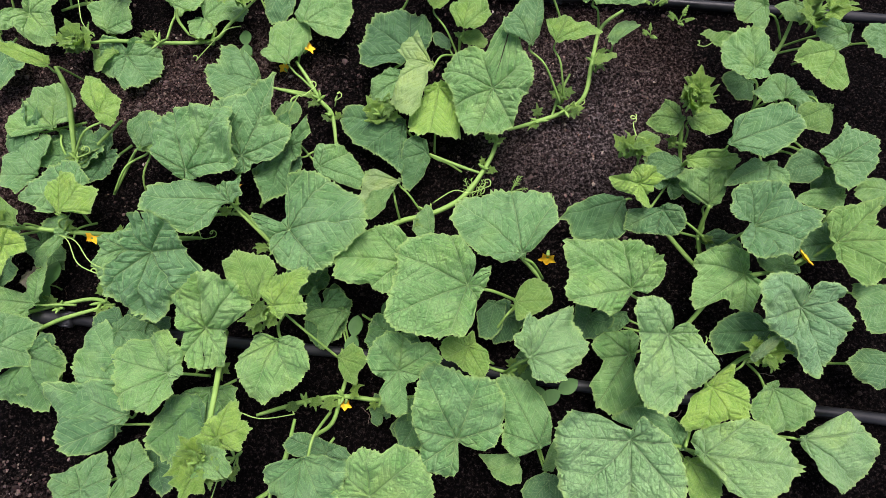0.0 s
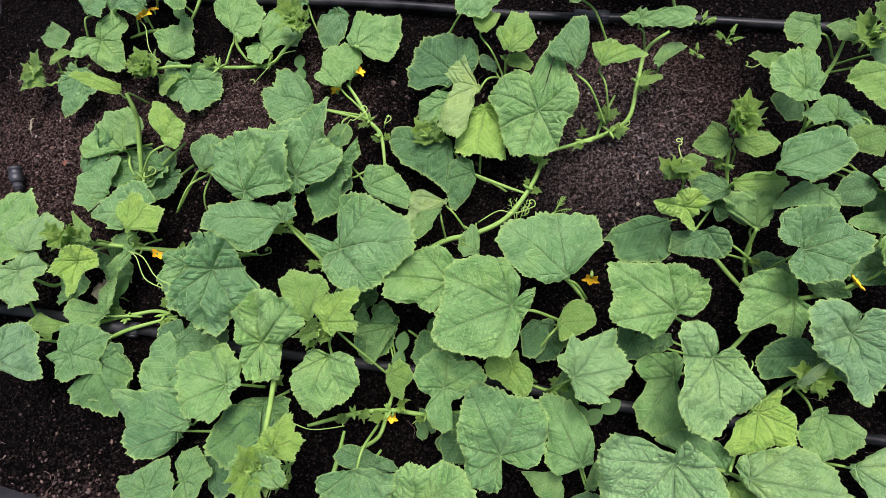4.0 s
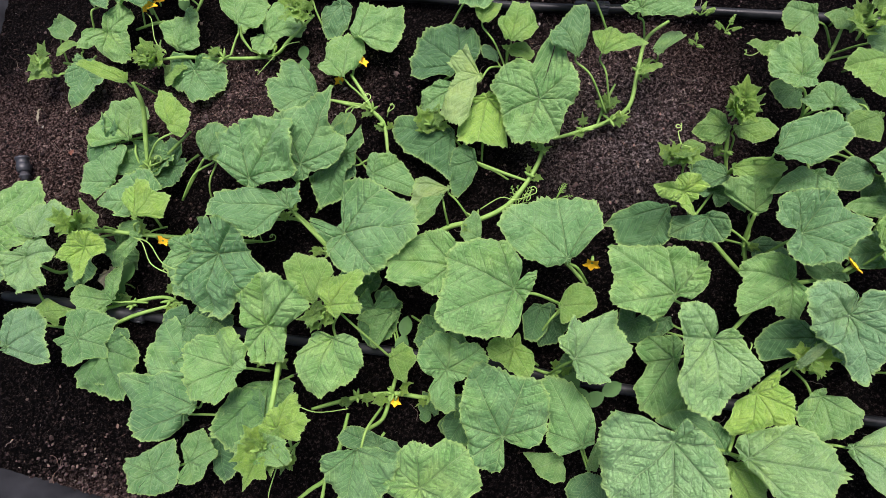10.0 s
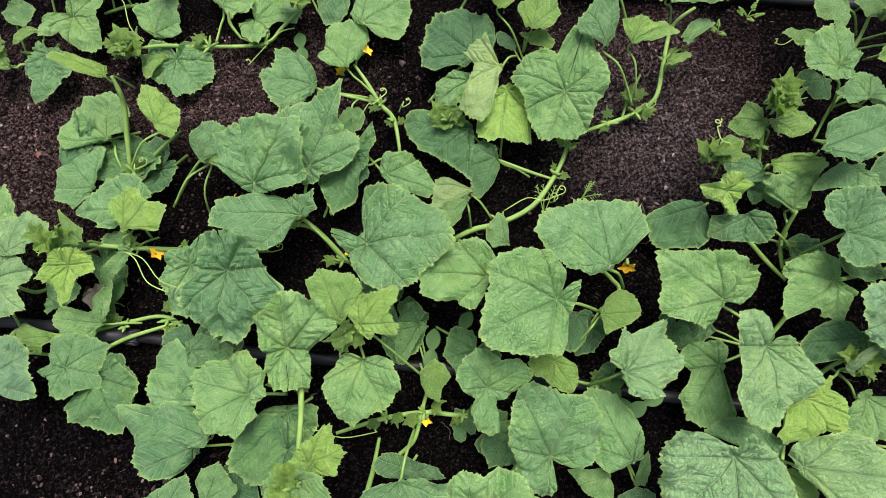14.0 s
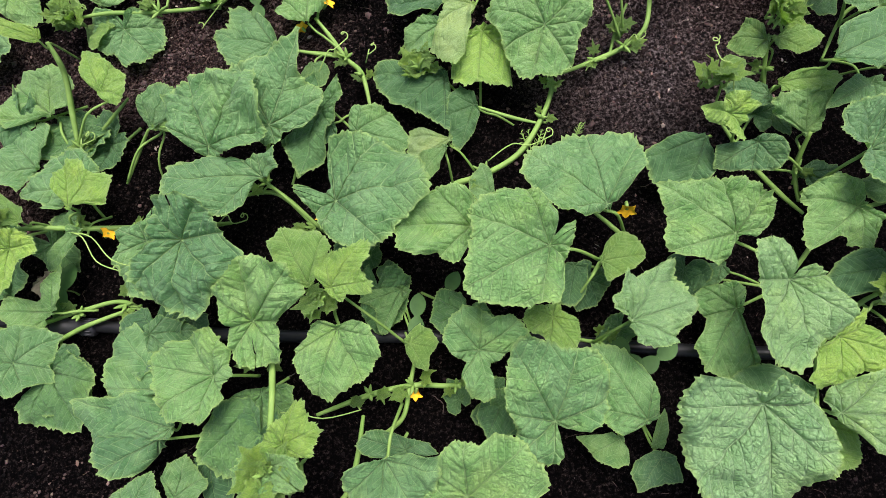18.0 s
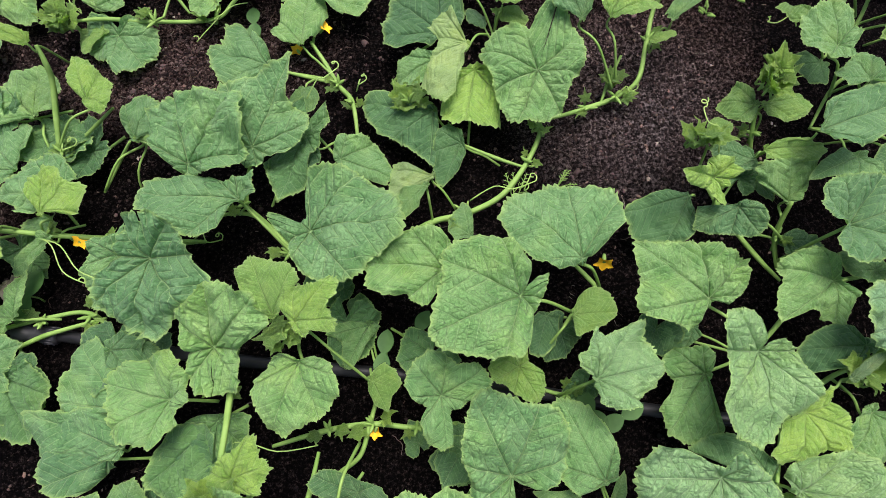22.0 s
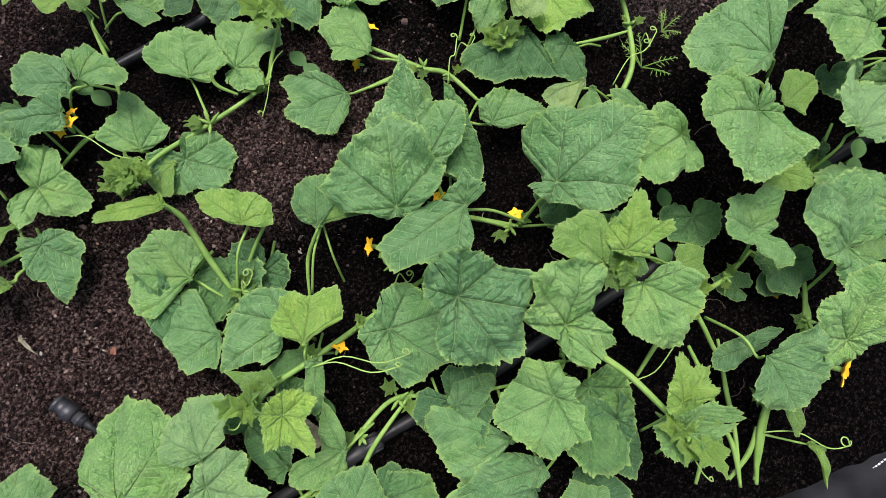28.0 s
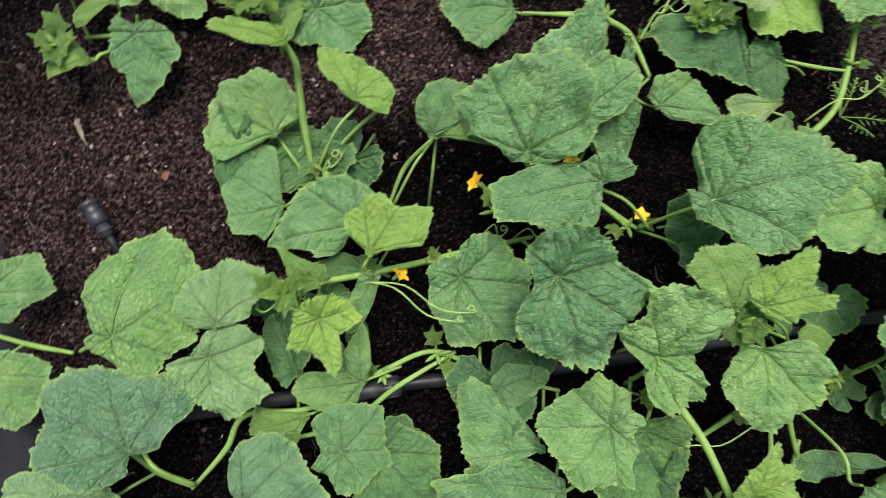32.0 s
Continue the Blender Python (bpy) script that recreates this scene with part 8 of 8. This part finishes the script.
leaf(plant_10, 0.4393, -0.5795, 0.0600, -0.797, -0.105, -0.073, (0.089, 0.090, 0.094, 0.091, 0.086, 0.080, 0.074, 0.068, 0.016, 0.008, 0.005, 0.005, 0.005, 0.005, 0.005, 0.005, 0.005, 0.005, 0.005, 0.005, 0.005, 0.005, 0.005, 0.005, 0.005, 0.005, 0.006, 0.007, 0.009, 0.012, 0.021, 0.029, 0.048, 0.068, 0.073, 0.080), (0.4163, -0.5724, 0.0270), "g")
leaf(plant_10, 0.5386, -0.3297, 0.1000, -0.193, -0.112, -0.024, (0.065, 0.059, 0.050, 0.052, 0.062, 0.078, 0.060, 0.052, 0.048, 0.046, 0.045, 0.042, 0.038, 0.033, 0.024, 0.020, 0.017, 0.015, 0.014, 0.014, 0.014, 0.014, 0.015, 0.017, 0.022, 0.032, 0.046, 0.063, 0.067, 0.067, 0.066, 0.064, 0.063, 0.063, 0.062, 0.062), (0.5150, -0.3423, 0.0246), "l")
leaf(plant_10, 0.6057, -0.4229, 0.0800, 2.383, -0.176, 0.057, (0.042, 0.061, 0.062, 0.060, 0.061, 0.063, 0.065, 0.070, 0.066, 0.056, 0.051, 0.016, 0.005, 0.005, 0.005, 0.005, 0.005, 0.005, 0.005, 0.005, 0.005, 0.005, 0.005, 0.005, 0.005, 0.005, 0.005, 0.005, 0.005, 0.013, 0.013, 0.014, 0.016, 0.019, 0.024, 0.033), (0.5150, -0.3423, 0.0246))
leaf(plant_10, 0.5907, -0.5036, 0.0600, 2.891, -0.168, -0.027, (0.063, 0.058, 0.056, 0.050, 0.046, 0.044, 0.033, 0.028, 0.024, 0.012, 0.008, 0.006, 0.005, 0.005, 0.005, 0.005, 0.005, 0.005, 0.005, 0.005, 0.005, 0.005, 0.007, 0.009, 0.010, 0.010, 0.010, 0.011, 0.012, 0.014, 0.017, 0.023, 0.032, 0.044, 0.050, 0.055), (0.4952, -0.4738, 0.0120))
leaf(plant_10, 0.6660, -0.2665, 0.0800, 2.855, -0.166, -0.042, (0.062, 0.066, 0.060, 0.049, 0.035, 0.017, 0.012, 0.009, 0.008, 0.007, 0.006, 0.005, 0.005, 0.005, 0.005, 0.005, 0.005, 0.005, 0.005, 0.005, 0.005, 0.005, 0.005, 0.005, 0.005, 0.005, 0.005, 0.005, 0.005, 0.005, 0.005, 0.005, 0.005, 0.030, 0.047, 0.056), (0.5766, -0.3114, 0.0120))
leaf(plant_10, 0.4898, -0.3422, 0.0500, 2.215, -0.237, -0.074, (0.041, 0.045, 0.041, 0.035, 0.032, 0.030, 0.026, 0.023, 0.022, 0.021, 0.021, 0.019, 0.017, 0.016, 0.015, 0.015, 0.016, 0.016, 0.018, 0.021, 0.018, 0.016, 0.014, 0.014, 0.013, 0.014, 0.014, 0.015, 0.017, 0.018, 0.020, 0.022, 0.025, 0.030, 0.039, 0.039), (0.5078, -0.3669, 0.0250), "d")

plant_11 = thing("cucumber_plant", -0.845, -0.286, 0, "cucumber plant with large smooth bluish leaves beside the nozzle", "plant", "cucumber plants in the bed")
vine(plant_11, 0.0039, (-0.8451, -0.2863, 0.0246), (-0.8707, -0.2579, 0.0328), (-0.8697, -0.2236, 0.0820))
vine(plant_11, 0.0035, (-0.9185, -0.1014, 0.0328), (-0.9613, -0.0755, 0.0246), (-1.0094, -0.0411, 0.0164))
vine(plant_11, 0.0033, (-0.7810, -0.1607, 0.0656), (-0.7501, -0.1798, 0.0246), (-0.7200, -0.1644, 0.0164))
leaf(plant_11, -0.8555, -0.1083, 0.0700, 0.948, -0.080, -0.090, (0.117, 0.099, 0.090, 0.086, 0.068, 0.047, 0.036, 0.027, 0.023, 0.020, 0.025, 0.033, 0.028, 0.025, 0.024, 0.021, 0.020, 0.019, 0.019, 0.020, 0.023, 0.031, 0.043, 0.052, 0.061, 0.064, 0.061, 0.073, 0.096, 0.087, 0.081, 0.091, 0.110, 0.119, 0.122, 0.120), (-0.9130, -0.1017, 0.0315))
leaf(plant_11, -0.7404, -0.1407, 0.1000, 1.877, -0.154, 0.086, (0.054, 0.050, 0.048, 0.043, 0.039, 0.027, 0.021, 0.018, 0.011, 0.007, 0.006, 0.005, 0.005, 0.005, 0.005, 0.005, 0.005, 0.005, 0.005, 0.006, 0.007, 0.010, 0.017, 0.027, 0.038, 0.046, 0.057, 0.063, 0.070, 0.066, 0.063, 0.063, 0.059, 0.056, 0.055, 0.054), (-0.7260, -0.1675, 0.0180), "g")
leaf(plant_11, -0.9683, -0.0125, 0.0600, -0.314, -0.168, -0.019, (0.064, 0.063, 0.062, 0.062, 0.063, 0.051, 0.042, 0.037, 0.033, 0.031, 0.011, 0.005, 0.005, 0.005, 0.005, 0.005, 0.005, 0.005, 0.005, 0.005, 0.005, 0.005, 0.005, 0.005, 0.005, 0.005, 0.006, 0.026, 0.032, 0.034, 0.037, 0.040, 0.039, 0.039, 0.042, 0.053), (-0.9998, -0.0480, 0.0180))
leaf(plant_11, -0.9906, -0.0941, 0.0600, -1.216, -0.150, 0.080, (0.067, 0.065, 0.060, 0.060, 0.063, 0.068, 0.065, 0.054, 0.042, 0.034, 0.030, 0.027, 0.025, 0.025, 0.025, 0.005, 0.005, 0.005, 0.005, 0.005, 0.005, 0.005, 0.005, 0.005, 0.005, 0.005, 0.005, 0.005, 0.005, 0.005, 0.005, 0.005, 0.047, 0.052, 0.061, 0.064), (-0.9709, -0.0686, 0.0230))
leaf(plant_11, -0.9029, -0.2631, 0.0700, 2.734, -0.085, -0.058, (0.112, 0.100, 0.048, 0.032, 0.024, 0.020, 0.018, 0.016, 0.016, 0.015, 0.016, 0.015, 0.015, 0.015, 0.015, 0.016, 0.018, 0.021, 0.018, 0.015, 0.014, 0.013, 0.013, 0.013, 0.014, 0.013, 0.012, 0.012, 0.012, 0.013, 0.014, 0.016, 0.019, 0.024, 0.076, 0.105), (-0.8707, -0.2579, 0.0328), "g")


# ---- growing tips ----
shoot(plant_2, -0.5939, 0.2141, 0.0574, 0.055, 1)
shoot(plant_2, -0.2990, 0.2510, 0.0820, 0.06, 2)
shoot(plant_2, -0.6037, 0.2284, 0.0410, 0.042, 3)
shoot(plant_1, -0.8269, 0.2541, 0.0410, 0.05, 4)
shoot(plant_3, -0.6580, -0.1411, 0.1148, 0.05, 5)
shoot(plant_3, -0.6036, 0.2198, 0.0500, 0.034, 6)
shoot(plant_5, -0.2515, -0.3367, 0.1353, 0.045, 7)
shoot(plant_8, -0.3356, -0.5101, 0.1380, 0.06, 8)
shoot(plant_6, -0.0786, -0.0037, 0.0500, 0.06, 9)
shoot(plant_7, 0.3840, -0.0995, 0.1394, 0.06, 10)
shoot(plant_7, 0.2851, -0.1567, 0.1148, 0.045, 11)
shoot(plant_10, 0.4043, -0.4641, 0.0902, 0.05, 12)
shoot(plant_7, 0.6060, 0.0220, 0.1312, 0.06, 13)
shoot(plant_6, 0.2201, -0.0084, 0.0410, 0.03, 14)

# ---- joints of the vines ----
knot(plant_6, 0.1028, -0.0721, 0.0492, 0.020, 50)
knot(plant_6, 0.1807, -0.0405, 0.0246, 0.024, 51)
knot(plant_6, 0.2249, -0.0292, 0.0287, 0.028, 52)
knot(plant_6, -0.0190, -0.1799, 0.0246, 0.032, 53)
knot(plant_6, 0.0786, -0.1157, 0.0287, 0.020, 54)
knot(plant_6, 0.2794, 0.0373, 0.0574, 0.024, 55)
knot(plant_9, -0.2326, -0.4443, 0.0246, 0.028, 56)
knot(plant_9, -0.1747, -0.4447, 0.0287, 0.032, 57)
knot(plant_9, -0.1214, -0.4558, 0.0246, 0.020, 58)
knot(plant_9, 0.0697, -0.4413, 0.0287, 0.024, 59)
knot(plant_5, -0.3214, -0.1322, 0.0492, 0.028, 60)
knot(plant_5, -0.2705, -0.2004, 0.0164, 0.032, 61)
knot(plant_4, -0.1629, 0.0246, 0.0205, 0.020, 62)
knot(plant_4, -0.1814, 0.0590, 0.0205, 0.024, 63)
knot(plant_2, -0.3671, 0.2015, 0.0287, 0.028, 64)
knot(plant_2, -0.4617, 0.2119, 0.0287, 0.032, 65)
knot(plant_3, -0.5153, -0.1532, 0.0451, 0.020, 66)
knot(plant_3, -0.5862, -0.1433, 0.0615, 0.024, 67)
knot(plant_3, -0.5769, 0.0021, 0.0328, 0.028, 68)
knot(plant_8, -0.3261, -0.5102, 0.0533, 0.032, 69)
knot(plant_8, -0.3576, -0.4298, 0.0451, 0.020, 70)
knot(plant_9, -0.0944, -0.5694, 0.0287, 0.024, 71)
knot(plant_9, -0.2225, -0.5921, 0.0451, 0.028, 72)
knot(plant_10, 0.4056, -0.3517, 0.0451, 0.032, 73)
knot(plant_7, 0.3762, -0.2796, 0.0533, 0.020, 74)
knot(plant_7, 0.3763, -0.1378, 0.0738, 0.024, 75)
knot(plant_8, -0.6088, -0.2545, 0.0246, 0.028, 76)
knot(plant_8, -0.5429, -0.2547, 0.0246, 0.032, 77)
knot(plant_1, -0.5799, 0.3141, 0.0287, 0.020, 78)
knot(plant_3, -0.5876, -0.0086, 0.0410, 0.024, 79)
knot(plant_5, -0.4201, -0.1278, 0.0492, 0.028, 80)
knot(plant_9, -0.3581, -0.3741, 0.0410, 0.032, 81)

# ---- flowers ----
flower(plant_4, -0.1949, 0.1585, 0.0287, 0.014, 0.8, 0.2)
flower(plant_4, -0.2430, 0.1377, 0.0100, 0.012, 1.9, 2.0)
flower(plant_6, 0.1499, -0.2817, 0.0451, 0.015, 1.2, 4.4)
flower(plant_9, -0.1758, -0.4538, 0.0164, 0.012, 2.4, 4.0)
flower(plant_7, 0.4942, -0.3435, 0.0902, 0.016, 0.9, 0.4)
flower(plant_2, -0.6018, 0.3361, 0.0574, 0.018, 0.4, 1.0)
flower(plant_5, -0.3162, -0.1075, 0.0574, 0.012, 0.7, 1.8)
flower(plant_1, -0.5877, 0.3520, 0.0492, 0.010, 0.5, 1.2)
flower(plant_1, -0.6157, 0.3416, 0.0492, 0.011, 0.6, 3.8)
flower(plant_5, -0.4271, -0.0888, 0.0492, 0.015, 1.0, 2.4)
flower(plant_5, -0.2555, -0.1937, 0.0287, 0.012, 0.3, 0.9)
flower(plant_9, -0.0887, -0.5101, 0.0164, 0.017, 0.2, 0.5)
flower(plant_9, -0.1198, -0.6324, 0.0410, 0.022, 0.9, 5.0)
flower(plant_3, -0.5489, -0.1554, 0.0492, 0.013, 0.9, 0.2)
flower(plant_9, 0.0538, -0.4876, 0.0410, 0.015, 0.5, 1.0)
flower(plant_10, 0.4642, -0.4060, 0.1066, 0.006, 0.3, 1.0)

# ---- tendrils ----
tendril(plant_4, (-0.1522, 0.0229, 0.0492), (-0.1342, 0.0053, 0.0984), 0.006, 1.4)
tendril(plant_3, (-0.5932, -0.1489, 0.0656), (-0.5087, -0.2314, 0.0984), 0.005, 1.2)
tendril(plant_5, (-0.4066, -0.1619, 0.0164), (-0.3653, -0.1702, 0.0246), 0.008, 1.6)
tendril(plant_7, (0.3072, -0.1746, 0.1066), (0.2923, -0.1225, 0.1312), 0.009, 1.5)
tendril(plant_7, (0.4805, 0.0127, 0.0820), (0.4382, 0.0205, 0.0902), 0.004, 1.2)
tendril(plant_3, (-0.5847, -0.1542, 0.0738), (-0.4921, -0.2268, 0.0820), 0.007, 1.3)
tendril(plant_6, (-0.2117, -0.0215, 0.1148), (-0.1672, 0.0068, 0.1312), 0.008, 1.3)
tendril(plant_1, (-0.6190, 0.3367, 0.0410), (-0.5632, 0.2216, 0.0574), 0.003, 0.8)
tendril(plant_9, (-0.2495, -0.6086, 0.0410), (-0.1845, -0.7010, 0.0246), 0.012, 1.4)
tendril(plant_8, (-0.3362, -0.5129, 0.0656), (-0.3475, -0.5823, 0.0820), 0.006, 0.9)
tendril(plant_9, (-0.3794, -0.4467, 0.0492), (-0.2469, -0.4614, 0.0410), 0.004, 0.6)
tendril(plant_10, (0.3369, -0.4322, 0.0820), (0.2962, -0.4750, 0.1107), 0.004, 0.5)
tendril(plant_6, (0.2256, -0.0290, 0.0246), (0.2562, -0.0247, 0.0328), 0.005, 1.3)
tendril(plant_6, (0.0746, -0.1443, 0.0246), (0.0675, -0.1601, 0.0328), 0.010, 1.3)
tendril(plant_6, (-0.0109, -0.1611, 0.0246), (0.0776, -0.1562, 0.0492), 0.010, 1.2)
tendril(plant_2, (-0.3119, 0.2214, 0.0328), (-0.3995, 0.1745, 0.0164), 0.006, 1.3)
tendril(plant_3, (-0.5900, -0.0114, 0.0410), (-0.5662, -0.0054, 0.0492), 0.010, 1.6)
tendril(plant_5, (-0.4382, -0.1451, 0.0410), (-0.4164, -0.1545, 0.0328), 0.008, 1.5)
tendril(plant_8, (-0.6477, -0.1509, 0.1066), (-0.6989, -0.1402, 0.0984), 0.006, 0.8)
